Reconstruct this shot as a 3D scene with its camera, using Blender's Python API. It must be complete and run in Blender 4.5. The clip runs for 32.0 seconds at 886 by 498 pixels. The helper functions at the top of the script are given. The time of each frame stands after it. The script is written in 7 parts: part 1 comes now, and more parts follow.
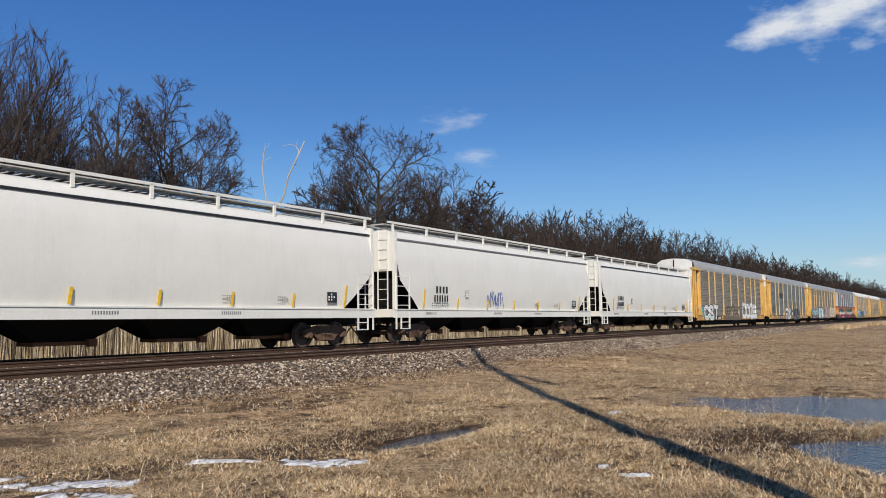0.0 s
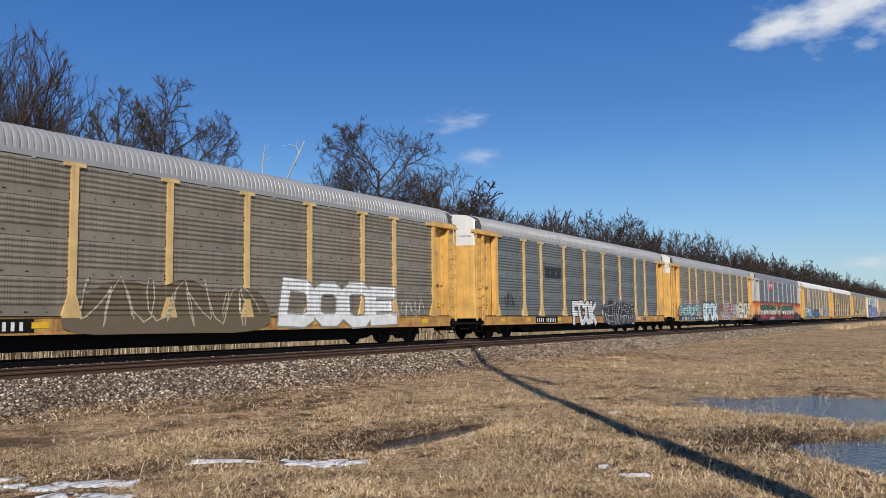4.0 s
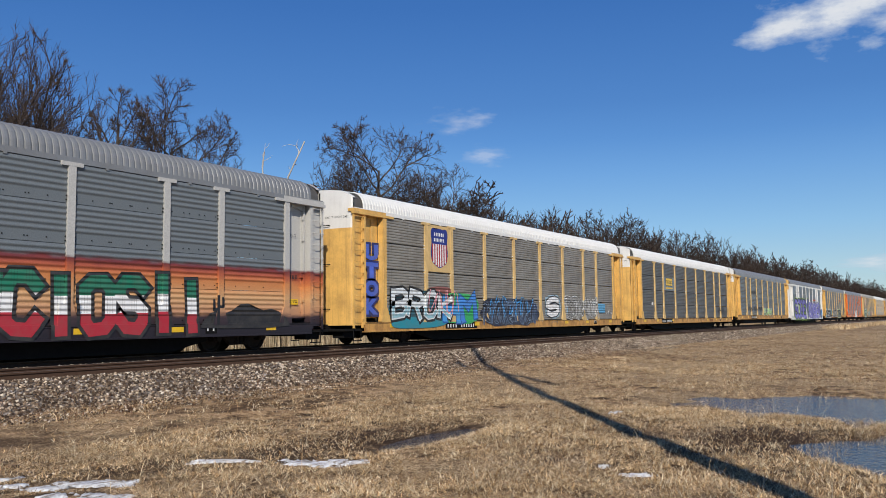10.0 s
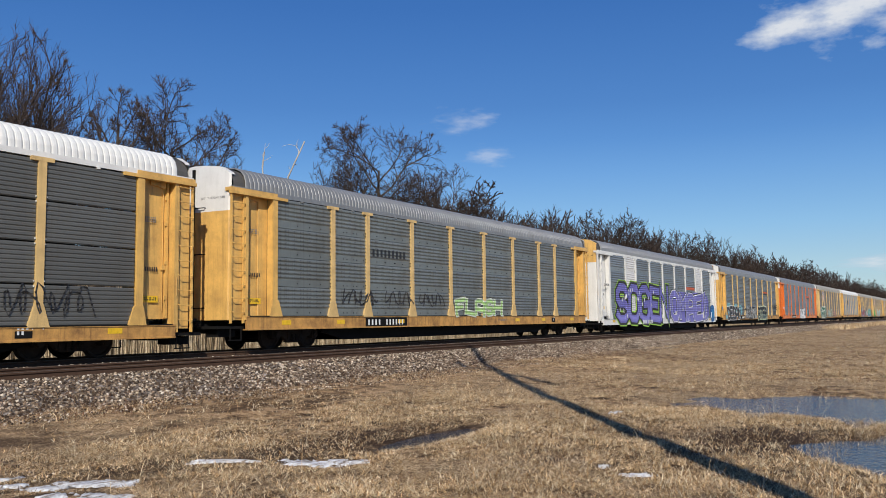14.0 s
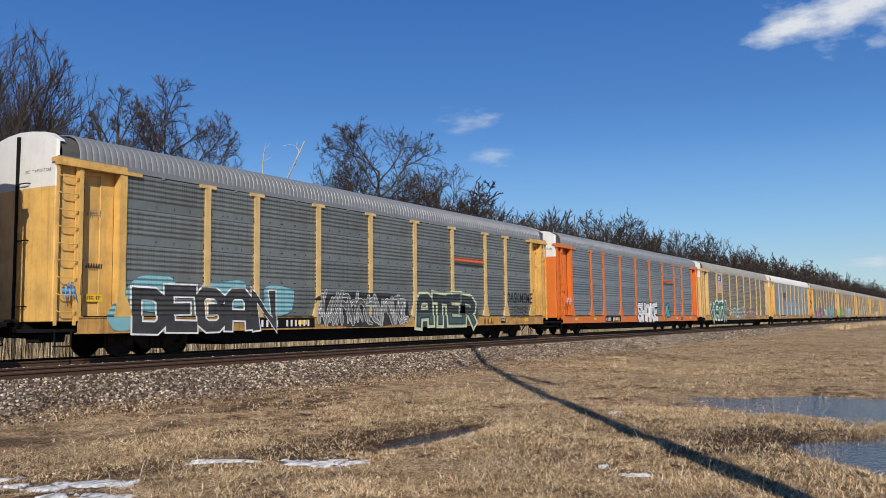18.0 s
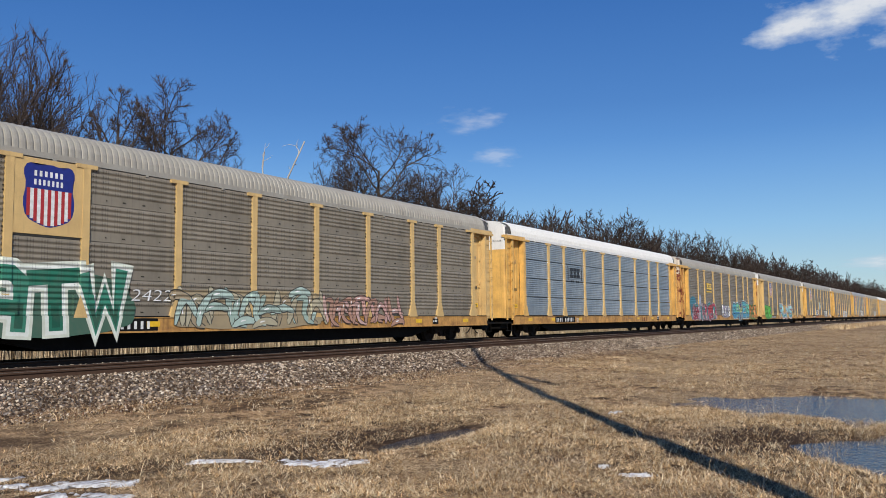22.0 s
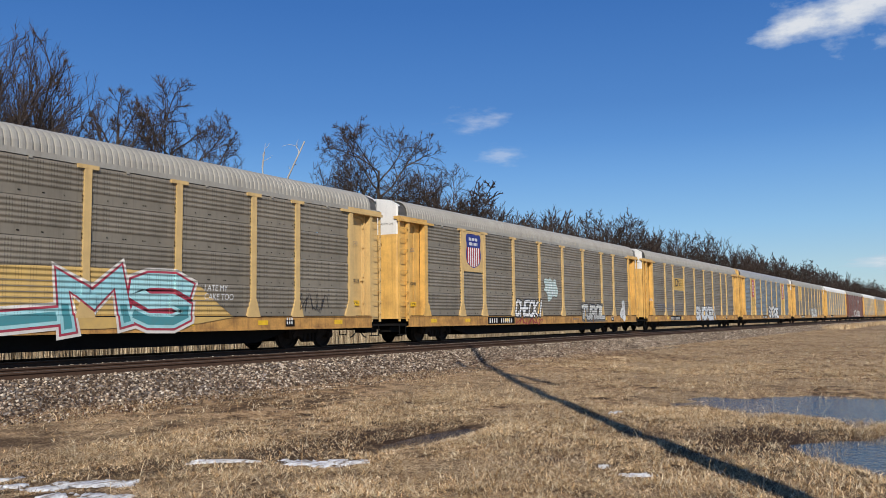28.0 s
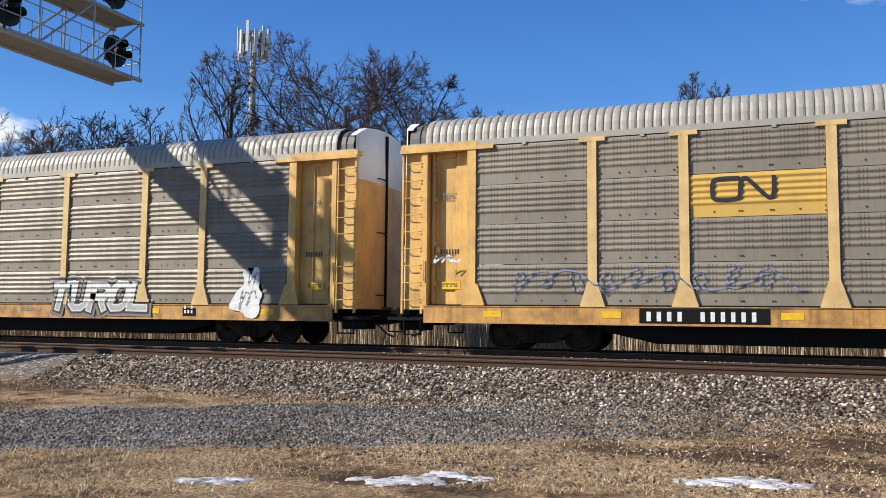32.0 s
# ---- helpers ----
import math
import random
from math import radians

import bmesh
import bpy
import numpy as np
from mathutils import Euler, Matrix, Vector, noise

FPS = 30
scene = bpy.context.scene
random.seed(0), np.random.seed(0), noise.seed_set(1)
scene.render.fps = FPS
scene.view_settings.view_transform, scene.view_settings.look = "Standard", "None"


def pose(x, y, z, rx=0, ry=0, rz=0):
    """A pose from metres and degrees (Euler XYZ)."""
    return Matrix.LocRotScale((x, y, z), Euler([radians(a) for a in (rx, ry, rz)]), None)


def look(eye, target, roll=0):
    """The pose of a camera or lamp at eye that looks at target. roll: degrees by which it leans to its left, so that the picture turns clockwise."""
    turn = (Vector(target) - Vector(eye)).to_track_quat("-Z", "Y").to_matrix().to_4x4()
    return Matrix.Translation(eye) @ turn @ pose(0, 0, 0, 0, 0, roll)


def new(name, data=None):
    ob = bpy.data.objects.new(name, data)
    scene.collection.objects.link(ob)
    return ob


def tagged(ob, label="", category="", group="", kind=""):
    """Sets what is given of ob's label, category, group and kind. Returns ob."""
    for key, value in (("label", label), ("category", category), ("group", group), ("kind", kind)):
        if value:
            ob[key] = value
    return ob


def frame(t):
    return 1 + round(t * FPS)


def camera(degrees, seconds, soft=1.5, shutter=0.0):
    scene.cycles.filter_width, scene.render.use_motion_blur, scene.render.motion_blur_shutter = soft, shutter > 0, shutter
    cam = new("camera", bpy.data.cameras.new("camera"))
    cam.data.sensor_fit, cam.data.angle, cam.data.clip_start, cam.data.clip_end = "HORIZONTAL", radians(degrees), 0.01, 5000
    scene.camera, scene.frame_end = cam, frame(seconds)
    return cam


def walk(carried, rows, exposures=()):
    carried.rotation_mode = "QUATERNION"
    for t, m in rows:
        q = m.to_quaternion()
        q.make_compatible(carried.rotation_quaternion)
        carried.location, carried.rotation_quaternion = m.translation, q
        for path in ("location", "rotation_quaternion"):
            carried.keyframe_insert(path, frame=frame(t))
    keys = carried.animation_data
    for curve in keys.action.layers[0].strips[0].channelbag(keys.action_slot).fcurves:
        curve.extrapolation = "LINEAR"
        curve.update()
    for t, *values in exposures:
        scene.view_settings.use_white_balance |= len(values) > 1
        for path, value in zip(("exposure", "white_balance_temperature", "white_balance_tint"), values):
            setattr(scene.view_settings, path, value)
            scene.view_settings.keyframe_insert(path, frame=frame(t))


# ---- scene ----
cam = camera(56.0, 32.0, 0.6)

# ---------------------------------------------------------------- plan
# x runs along the tracks, y across them (away from the viewer), z = 0 is the top of rail.
EYE_Z = 0.84
TRACK_Y = 19.65          # centre line of the track the train runs on
NEAR_Y = 15.42           # centre line of the empty track
SIDE = -1.53             # near side of a car body, from its centre line

turns = [(0.0, -58.03, 4.93, 0.69), (29.0, -58.03, 4.93, 0.69), (29.5, -56.5, 4.97, 0.57), (30.0, -42.8, 4.95, 0.53),
         (30.5, -23.17, 4.76, 0.31), (31.0, -8.72, 4.65, 0.16), (31.5, 7.64, 4.48, -0.01), (32.0, 21.76, 4.45, -0.52)]
walk(cam, [(t, pose(0, 0, EYE_Z, 90 + pitch, roll, yaw)) for t, yaw, pitch, roll in turns],
     [(0.0, -0.06), (29.2, -0.06), (30.5, 0.04), (31.5, 0.28), (32.0, 0.42)])


def rolled(t):
    """Metres that the train has rolled by t seconds, counted from 16 s."""
    u = t - 16
    return 15.84 * u - 0.004784 * u * u + 1.254e-5 * u ** 3


# ---------------------------------------------------------------- light
SUN_EL = 32.8
SUN_DIR = Vector((0.792 * math.cos(radians(SUN_EL)), 0.61 * math.cos(radians(SUN_EL)), -math.sin(radians(SUN_EL))))
world = bpy.data.worlds.new("world")
scene.world = world
world.use_nodes = True
wn = world.node_tree
sky = wn.nodes.new("ShaderNodeTexSky")
sky.sky_type, sky.sun_disc = "NISHITA", False
sky.sun_elevation, sky.sun_rotation = radians(SUN_EL), radians(232.4)
sky.altitude, sky.air_density, sky.dust_density, sky.ozone_density = 350, 1.0, 0.15, 2.6
vivid = wn.nodes.new("ShaderNodeHueSaturation")
vivid.inputs["Hue"].default_value, vivid.inputs["Saturation"].default_value = 0.511, 1.32
wn.links.new(sky.outputs[0], vivid.inputs["Color"])
# clear winter air: the blue deepens evenly with height
air_at = wn.nodes.new("ShaderNodeTexCoord")
air_sp = wn.nodes.new("ShaderNodeSeparateXYZ")
wn.links.new(air_at.outputs["Generated"], air_sp.inputs[0])
air = wn.nodes.new("ShaderNodeValToRGB")
for p, c in ((0.06, (0.38, 0.61, 0.82)), (0.105, (0.29, 0.57, 0.90)), (0.17, (0.18, 0.425, 0.84)), (0.21, (0.118, 0.325, 0.75)), (0.25, (0.09, 0.262, 0.66)), (0.36, (0.055, 0.19, 0.56))):
    air.color_ramp.elements.new(p).color = (*c, 1)
air.color_ramp.elements[0].color, air.color_ramp.elements[len(air.color_ramp.elements) - 1].color = (0.43, 0.63, 0.80, 1), (0.035, 0.12, 0.36, 1)
wn.links.new(air_sp.outputs[2], air.inputs[0])
lifted = wn.nodes.new("ShaderNodeVectorMath")
lifted.operation = "SCALE"
lifted.inputs["Scale"].default_value = 0.92 / 0.098
wn.links.new(air.outputs[0], lifted.inputs[0])
both = wn.nodes.new("ShaderNodeMix")
both.data_type = "RGBA"
both.inputs[0].default_value = 0.65
wn.links.new(vivid.outputs[0], both.inputs[6])
wn.links.new(lifted.outputs[0], both.inputs[7])
wn.links.new(both.outputs[2], wn.nodes["Background"].inputs[0])
wn.nodes["Background"].inputs[1].default_value = 0.098
sun = new("sun", bpy.data.lights.new("sun", "SUN"))
sun.data.energy, sun.data.angle, sun.data.color = 4.8, radians(0.53), (1.0, 0.93, 0.83)
sun.rotation_mode = "QUATERNION"
sun.rotation_quaternion = SUN_DIR.to_track_quat("-Z", "Y")


# ---------------------------------------------------------------- materials
def tree_of(name):
    m = bpy.data.materials.new(name)
    m.use_nodes = True
    return m, m.node_tree, m.node_tree.nodes["Principled BSDF"]


def ramp(nt, fac, stops):
    n = nt.nodes.new("ShaderNodeValToRGB")
    while len(n.color_ramp.elements) < len(stops):
        n.color_ramp.elements.new(0.5)
    for e, (p, c) in zip(n.color_ramp.elements, stops):
        e.position, e.color = p, (*c, 1) if len(c) == 3 else c
    nt.links.new(fac, n.inputs[0])
    return n.outputs[0]


def noise_of(nt, scale, detail=4.0, rough=0.6, coord="Object", stretch=None):
    tc = nt.nodes.new("ShaderNodeTexCoord")
    vec = tc.outputs[coord]
    if stretch:
        mp = nt.nodes.new("ShaderNodeMapping")
        mp.inputs["Scale"].default_value = stretch
        nt.links.new(vec, mp.inputs[0])
        vec = mp.outputs[0]
    n = nt.nodes.new("ShaderNodeTexNoise")
    n.inputs["Scale"].default_value, n.inputs["Detail"].default_value, n.inputs["Roughness"].default_value = scale, detail, rough
    nt.links.new(vec, n.inputs["Vector"])
    return n.outputs[0]


def mixed(nt, fac, a, b, kind="MIX"):
    n = nt.nodes.new("ShaderNodeMix")
    n.data_type, n.blend_type = "RGBA", kind
    for sock, v in ((n.inputs[0], fac), (n.inputs[6], a), (n.inputs[7], b)):
        if hasattr(v, "is_linked"):
            nt.links.new(v, sock)
        else:
            sock.default_value = v if isinstance(v, float) else (*v, 1)
    return n.outputs[2]


def maths(nt, op, a, b=0.0, c=None):
    n = nt.nodes.new("ShaderNodeMath")
    n.operation = op
    for sock, v in zip(n.inputs, (a, b) if c is None else (a, b, c)):
        if hasattr(v, "is_linked"):
            nt.links.new(v, sock)
        else:
            sock.default_value = v
    return n.outputs[0]


def bumped(nt, bsdf, height, strength=0.3, dist=0.02):
    b = nt.nodes.new("ShaderNodeBump")
    b.inputs["Strength"].default_value, b.inputs["Distance"].default_value = strength, dist
    nt.links.new(height, b.inputs["Height"])
    nt.links.new(b.outputs[0], bsdf.inputs["Normal"])


def paint(name, col, rough=0.5, metal=0.0, grime=(0.10, 0.075, 0.05), amount=0.35, scale=1.3, streak=True, spread=(0.42, 0.78)):
    """Weathered paint: fine speckle, large stains and streaks that run down."""
    m, nt, b = tree_of(name)
    big = noise_of(nt, scale, 5, 0.65)
    f = ramp(nt, big, [(spread[0], (0, 0, 0)), (spread[1], (amount,) * 3)])
    c = mixed(nt, f, col, grime)
    if streak:
        st = noise_of(nt, 1.0, 4, 0.7, stretch=(7.0, 7.0, 0.45))
        c = mixed(nt, ramp(nt, st, [(0.50, (0, 0, 0)), (0.80, (amount * 0.8,) * 3)]), c, grime)
    fine = noise_of(nt, 60.0, 2, 0.5)
    c = mixed(nt, ramp(nt, fine, [(0.35, (0.86,) * 3), (0.65, (1.0,) * 3)]), (0, 0, 0), c) if amount > 0.05 else c
    nt.links.new(c, b.inputs["Base Color"])
    b.inputs["Metallic"].default_value = metal
    nt.links.new(maths(nt, "MULTIPLY_ADD", big, 0.3, rough - 0.15), b.inputs["Roughness"])
    bumped(nt, b, big, 0.06, 0.02)
    return m


def plain(name, col, rough=0.6, metal=0.0):
    m, nt, b = tree_of(name)
    n = noise_of(nt, 9.0, 4, 0.6)
    c = mixed(nt, ramp(nt, n, [(0.3, (0.72,) * 3), (0.7, (1, 1, 1))]), (0, 0, 0), col)
    nt.links.new(c, b.inputs["Base Color"])
    b.inputs["Roughness"].default_value, b.inputs["Metallic"].default_value = rough, metal
    b.inputs["Specular IOR Level"].default_value = 0.5 if rough < 0.7 else 0.12
    return m


def panel_paint(name, col, holes=True, metal=0.22, rough=0.42, grime=(0.09, 0.075, 0.055), amount=0.5):
    """Galvanised side sheet with rows of small punched holes and drifting rail dust."""
    m, nt, b = tree_of(name)
    info = nt.nodes.new("ShaderNodeObjectInfo")
    big = noise_of(nt, 0.8, 5, 0.65)
    st = noise_of(nt, 1.0, 4, 0.7, stretch=(9.0, 9.0, 0.6))
    c = mixed(nt, ramp(nt, big, [(0.4, (0, 0, 0)), (0.8, (amount,) * 3)]), col, grime)
    c = mixed(nt, ramp(nt, st, [(0.5, (0, 0, 0)), (0.85, (amount,) * 3)]), c, grime)
    tone = maths(nt, "MULTIPLY_ADD", info.outputs["Random"], 0.22, 0.86)
    c = mixed(nt, 1.0, c, mixed(nt, tone, (0, 0, 0), (1, 1, 1)), "MULTIPLY")
    if holes:
        tc = nt.nodes.new("ShaderNodeTexCoord")
        sp = nt.nodes.new("ShaderNodeSeparateXYZ")
        nt.links.new(tc.outputs["Object"], sp.inputs[0])
        wx = maths(nt, "SINE", maths(nt, "MULTIPLY", sp.outputs[0], 2 * math.pi / 0.0715))
        wz = maths(nt, "SINE", maths(nt, "MULTIPLY", sp.outputs[2], 2 * math.pi / 0.042))
        gx = maths(nt, "SINE", maths(nt, "MULTIPLY", sp.outputs[0], 2 * math.pi / 0.355))
        clear = maths(nt, "GREATER_THAN", maths(nt, "SINE", maths(nt, "MULTIPLY", sp.outputs[2], 2 * math.pi / 0.134)), -0.35)
        dots = maths(nt, "MULTIPLY", maths(nt, "GREATER_THAN", wx, 0.52), maths(nt, "GREATER_THAN", wz, -0.25))
        dots = maths(nt, "MULTIPLY", maths(nt, "MULTIPLY", dots, clear), maths(nt, "GREATER_THAN", gx, -0.62))
        band = maths(nt, "GREATER_THAN", sp.outputs[2], 0.25)
        dots = maths(nt, "MULTIPLY", maths(nt, "MULTIPLY", dots, band), 0.9)
        c = mixed(nt, dots, c, (0.012, 0.012, 0.012))
    nt.links.new(c, b.inputs["Base Color"])
    b.inputs["Metallic"].default_value = metal
    nt.links.new(maths(nt, "MULTIPLY_ADD", big, 0.3, rough - 0.15), b.inputs["Roughness"])
    return m


YELLOW = paint("rail yellow paint", (0.76, 0.455, 0.125), 0.5, grime=(0.14, 0.075, 0.035), amount=0.55)
SILL_YELLOW = paint("grimy yellow sill paint", (0.60, 0.32, 0.085), 0.6, grime=(0.11, 0.05, 0.025), amount=0.95, scale=1.9)
POST_YELLOW = paint("faded yellow post paint", (0.72, 0.49, 0.20), 0.55, grime=(0.16, 0.085, 0.04), amount=0.45)
TAN = paint("faded tan yellow paint", (0.67, 0.46, 0.19), 0.55, grime=(0.17, 0.09, 0.045), amount=0.32)
ORANGE = paint("orange paint", (0.70, 0.17, 0.025), 0.45, amount=0.18)
SILVER = paint("silver grey paint", (0.50, 0.49, 0.46), 0.5, amount=0.22)
WHITE = paint("white paint", (0.74, 0.73, 0.69), 0.5, amount=0.16)
RUSTY_TOP = paint("rusted white end paint", (0.66, 0.58, 0.46), 0.6, grime=(0.13, 0.03, 0.015), amount=1.0, scale=2.0, spread=(0.47, 0.54))
RUSTY_END = paint("rust-stained end paint", (0.62, 0.34, 0.10), 0.6, grime=(0.17, 0.03, 0.012), amount=1.0, scale=1.5, spread=(0.50, 0.60))
MAROON = paint("brown red paint", (0.20, 0.075, 0.05), 0.6, amount=0.3)
HOPPER = paint("off-white hopper paint", (0.80, 0.775, 0.70), 0.45, amount=0.10, scale=0.7)
ROOF_GREY = paint("galvanised roof", (0.42, 0.41, 0.39), 0.45, 0.3, amount=0.2)
ROOF_DARK = paint("dull galvanised roof", (0.27, 0.275, 0.275), 0.45, 0.3, amount=0.2)
ROOF_TAN = paint("dusty galvanised roof", (0.40, 0.375, 0.32), 0.55, 0.15, amount=0.25)
ROOF_WHITE = paint("white roof", (0.76, 0.755, 0.72), 0.5, amount=0.08)
ROOF_HOOD = paint("smooth dark roof hood", (0.12, 0.115, 0.105), 0.55, 0.2, amount=0.3)
P_TAUPE = panel_paint("dusty taupe side sheet", (0.27, 0.235, 0.178), metal=0.12, rough=0.52)
P_GREY = panel_paint("grey green side sheet", (0.195, 0.215, 0.205))
P_STEEL = panel_paint("blue grey side sheet", (0.225, 0.26, 0.275), amount=0.3)
P_DARK = panel_paint("dark grey side sheet", (0.13, 0.13, 0.12), holes=False, amount=0.35)
P_OLD = panel_paint("worn grey side sheet", (0.31, 0.285, 0.24), holes=False)
P_BLUE = panel_paint("streaked blue galvanised side sheet", (0.20, 0.25, 0.29), holes=False, grime=(0.50, 0.55, 0.58), amount=0.6, rough=0.4)
P_WHITE = panel_paint("white side sheet", (0.70, 0.69, 0.66), holes=False, metal=0.0, amount=0.15)
P_BEIGE = panel_paint("beige side sheet", (0.45, 0.40, 0.30), holes=False, metal=0.1)
P_YELLOW = panel_paint("yellow painted side sheet", (0.64, 0.40, 0.09), holes=False, metal=0.0, amount=0.2)
P_MAROON = panel_paint("brown red side sheet", (0.19, 0.075, 0.05), holes=False, metal=0.0)
BLACK = plain("black underframe", (0.011, 0.0105, 0.010), 0.75)
TRUCK = plain("rusty cast steel", (0.15, 0.095, 0.066), 0.8)
WHEEL = plain("wheel steel", (0.12, 0.085, 0.065), 0.6, 0.3)
# darkened copy of truck and wheel steel; the shade under rack cars is in its colour
GEAR_SHADED = plain("shade-darkened running gear", (0.035, 0.026, 0.021), 0.8)
HOSE = plain("black rubber", (0.018, 0.018, 0.018), 0.6)
INK = plain("black lettering", (0.02, 0.02, 0.022), 0.5)
CHALK = plain("white lettering", (0.80, 0.80, 0.78), 0.5)
STRIPE = plain("yellow reflective strip", (0.85, 0.52, 0.02), 0.35)
GREYTXT = plain("grey lettering", (0.20, 0.20, 0.20), 0.6)
STRIPE_RED = plain("red shield stripe", (0.42, 0.03, 0.03), 0.4)
RED = plain("red sign paint", (0.45, 0.015, 0.045), 0.4)
BLUE = plain("navy sign paint", (0.02, 0.03, 0.22), 0.4)
RUST = paint("rust", (0.20, 0.075, 0.03), 0.85, amount=0.4)


def mural(base):
    """A sunset sprayed over the lower part of a car side: dark red, orange, peach, then black hills."""
    m, nt, b = tree_of("sunset mural")
    g = nt.nodes.new("ShaderNodeNewGeometry")
    sp = nt.nodes.new("ShaderNodeSeparateXYZ")
    nt.links.new(g.outputs["Position"], sp.inputs[0])
    n = noise_of(nt, 1.5, 4, 0.6, stretch=(0.6, 1, 3))
    z = maths(nt, "ADD", sp.outputs[2], maths(nt, "MULTIPLY_ADD", n, 0.30, -0.15))
    c = ramp(nt, maths(nt, "DIVIDE", z, 4.0), [(0.17, (0.02, 0.015, 0.02)), (0.255, (0.05, 0.03, 0.035)), (0.29, (0.50, 0.26, 0.14)), (0.40, (0.62, 0.36, 0.17)), (0.50, (0.62, 0.24, 0.08)), (0.565, (0.45, 0.11, 0.05)), (0.615, (0.16, 0.03, 0.03)), (0.64, base)])
    fine = noise_of(nt, 30.0, 3)
    c = mixed(nt, ramp(nt, fine, [(0.35, (0.8,) * 3), (0.65, (1, 1, 1))]), (0, 0, 0), c)
    nt.links.new(c, b.inputs["Base Color"])
    b.inputs["Roughness"].default_value = 0.5
    return m


P_MURAL = mural((0.15, 0.17, 0.18))
F_MURAL = mural((0.50, 0.49, 0.46))


SNOWS = [(7.45, 6.34, 0.56, 0.30, -62), (6.95, 7.25, 0.42, 0.10, -55), (5.2, 7.6, 0.65, 0.24, -40), (13.53, 5.07, 0.2, 0.12, 0), (8.42, 2.92, 0.2, 0.10, -60), (8.66, 3.38, 0.10, 0.06, 0),
         (4.4, 8.45, 0.75, 0.12, -5), (4.6, 7.05, 0.7, 0.34, -30), (5.45, 7.4, 0.32, 0.16, -20), (6.84, 7.32, 0.36, 0.09, -30), (2.75, 8.25, 0.3, 0.10, 0), (-0.2, 8.42, 0.5, 0.18, 0),
         (0.86, 7.88, 0.36, 0.14, 0), (1.73, 7.9, 0.28, 0.12, 0), (2.66, 8.02, 0.32, 0.10, 0), (-4.9, 6.55, 0.42, 0.12, 35), (-3.2, 7.3, 0.75, 0.26, 30), (-0.55, 8.35, 0.5, 0.14, 15)]
CLOUDS = [(-75.6, 14.6, -90.5, 21.6, -1.55, 3.1, 1.3, 0.50, 0.85, 0.95), (-80.8, 2.2, -92.0, 4.2, -0.8, 7.7, 1.5, 0.45, 1.0, 0.8), (-54.5, 12.0, -63.0, 15.2, -2.0, 5.3, 1.9, 0.55, 1.3, 0.26),
          (-57.0, 10.2, -64.0, 12.4, -2.0, 9.1, 1.7, 0.5, 1.3, 0.30), (6.0, 18.4, -15.0, 25.5, -1.2, 12.4, 1.5, 0.40, 0.8, 1.0), (-13.5, 19.6, -20.5, 23.0, -1.2, 1.9, 1.6, 0.42, 0.9, 0.8), (47.0, 8.5, 58.0, 13.5, -1.0, 4.4, 1.6, 0.36, 0.8, 1.0)]


# ---------------------------------------------------------------- mesh helpers
def thing(name, m, label, category, group="", kind=""):
    ob = new(name)
    ob.matrix_basis = m
    return tagged(ob, label, category, group, kind)


def bake(bm, name, material):
    me = bpy.data.meshes.new(name)
    bm.to_mesh(me)
    bm.free()
    me.materials.append(material)
    return me


def part(name, data, material, parent, label="", at=None):
    """One mesh object under a thing or a part; data is a bmesh or a mesh that is shared."""
    me = bake(data, name, material) if isinstance(data, bmesh.types.BMesh) else data
    ob = new(name, me)
    ob.parent = parent
    if at is not None:
        ob.matrix_basis = at if isinstance(at, Matrix) else Matrix.Translation(at)
    return tagged(ob, label)


def box(bm, x0, x1, y0, y1, z0, z1, bevel=0.0):
    r = bmesh.ops.create_cube(bm, size=1, matrix=Matrix.Translation(((x0 + x1) / 2, (y0 + y1) / 2, (z0 + z1) / 2)) @ Matrix.Diagonal((x1 - x0, y1 - y0, z1 - z0, 1)))
    if bevel:
        edges = list({e for v in r["verts"] for e in v.link_edges})
        bmesh.ops.bevel(bm, geom=edges, offset=bevel, segments=1, affect="EDGES")


def prism(bm, pts, y0, y1, axis="y"):
    """A flat outline in x and z (or, with axis x, in y and z) drawn out along the third way."""
    if axis == "y":
        a, b = [bm.verts.new((p, y0, q)) for p, q in pts], [bm.verts.new((p, y1, q)) for p, q in pts]
    elif axis == "x":
        a, b = [bm.verts.new((y0, p, q)) for p, q in pts], [bm.verts.new((y1, p, q)) for p, q in pts]
    else:
        a, b = [bm.verts.new((p, q, y0)) for p, q in pts], [bm.verts.new((p, q, y1)) for p, q in pts]
    n = len(pts)
    for i in range(n):
        bm.faces.new((a[i], a[(i + 1) % n], b[(i + 1) % n], b[i]))
    bm.faces.new(a[::-1])
    bm.faces.new(b)


def rod(bm, p, q, r, sides=6, r2=None):
    p, q = Vector(p), Vector(q)
    d = q - p
    m = Matrix.Translation((p + q) / 2) @ d.to_track_quat("Z", "Y").to_matrix().to_4x4()
    bmesh.ops.create_cone(bm, cap_ends=True, segments=sides, radius1=r, radius2=r if r2 is None else r2, depth=d.length, matrix=m)


def pipe(bm, pts, r, sides=6):
    for p, q in zip(pts, pts[1:]):
        rod(bm, p, q, r, sides)


def fix(bm):
    bmesh.ops.recalc_face_normals(bm, faces=bm.faces[:])
    return bm


stock = {}


def shared(key, material, build):
    """The mesh of that key and material, built once."""
    k = (key, material.name)
    if k not in stock:
        bm = bmesh.new()
        build(bm)
        fix(bm)
        stock[k] = bake(bm, key.split(":")[0], material)
    return stock[k]


# ---------------------------------------------------------------- running gear
WHEEL_R = 0.42
wheelsets = []           # (object, axle offset) of every rolling wheelset


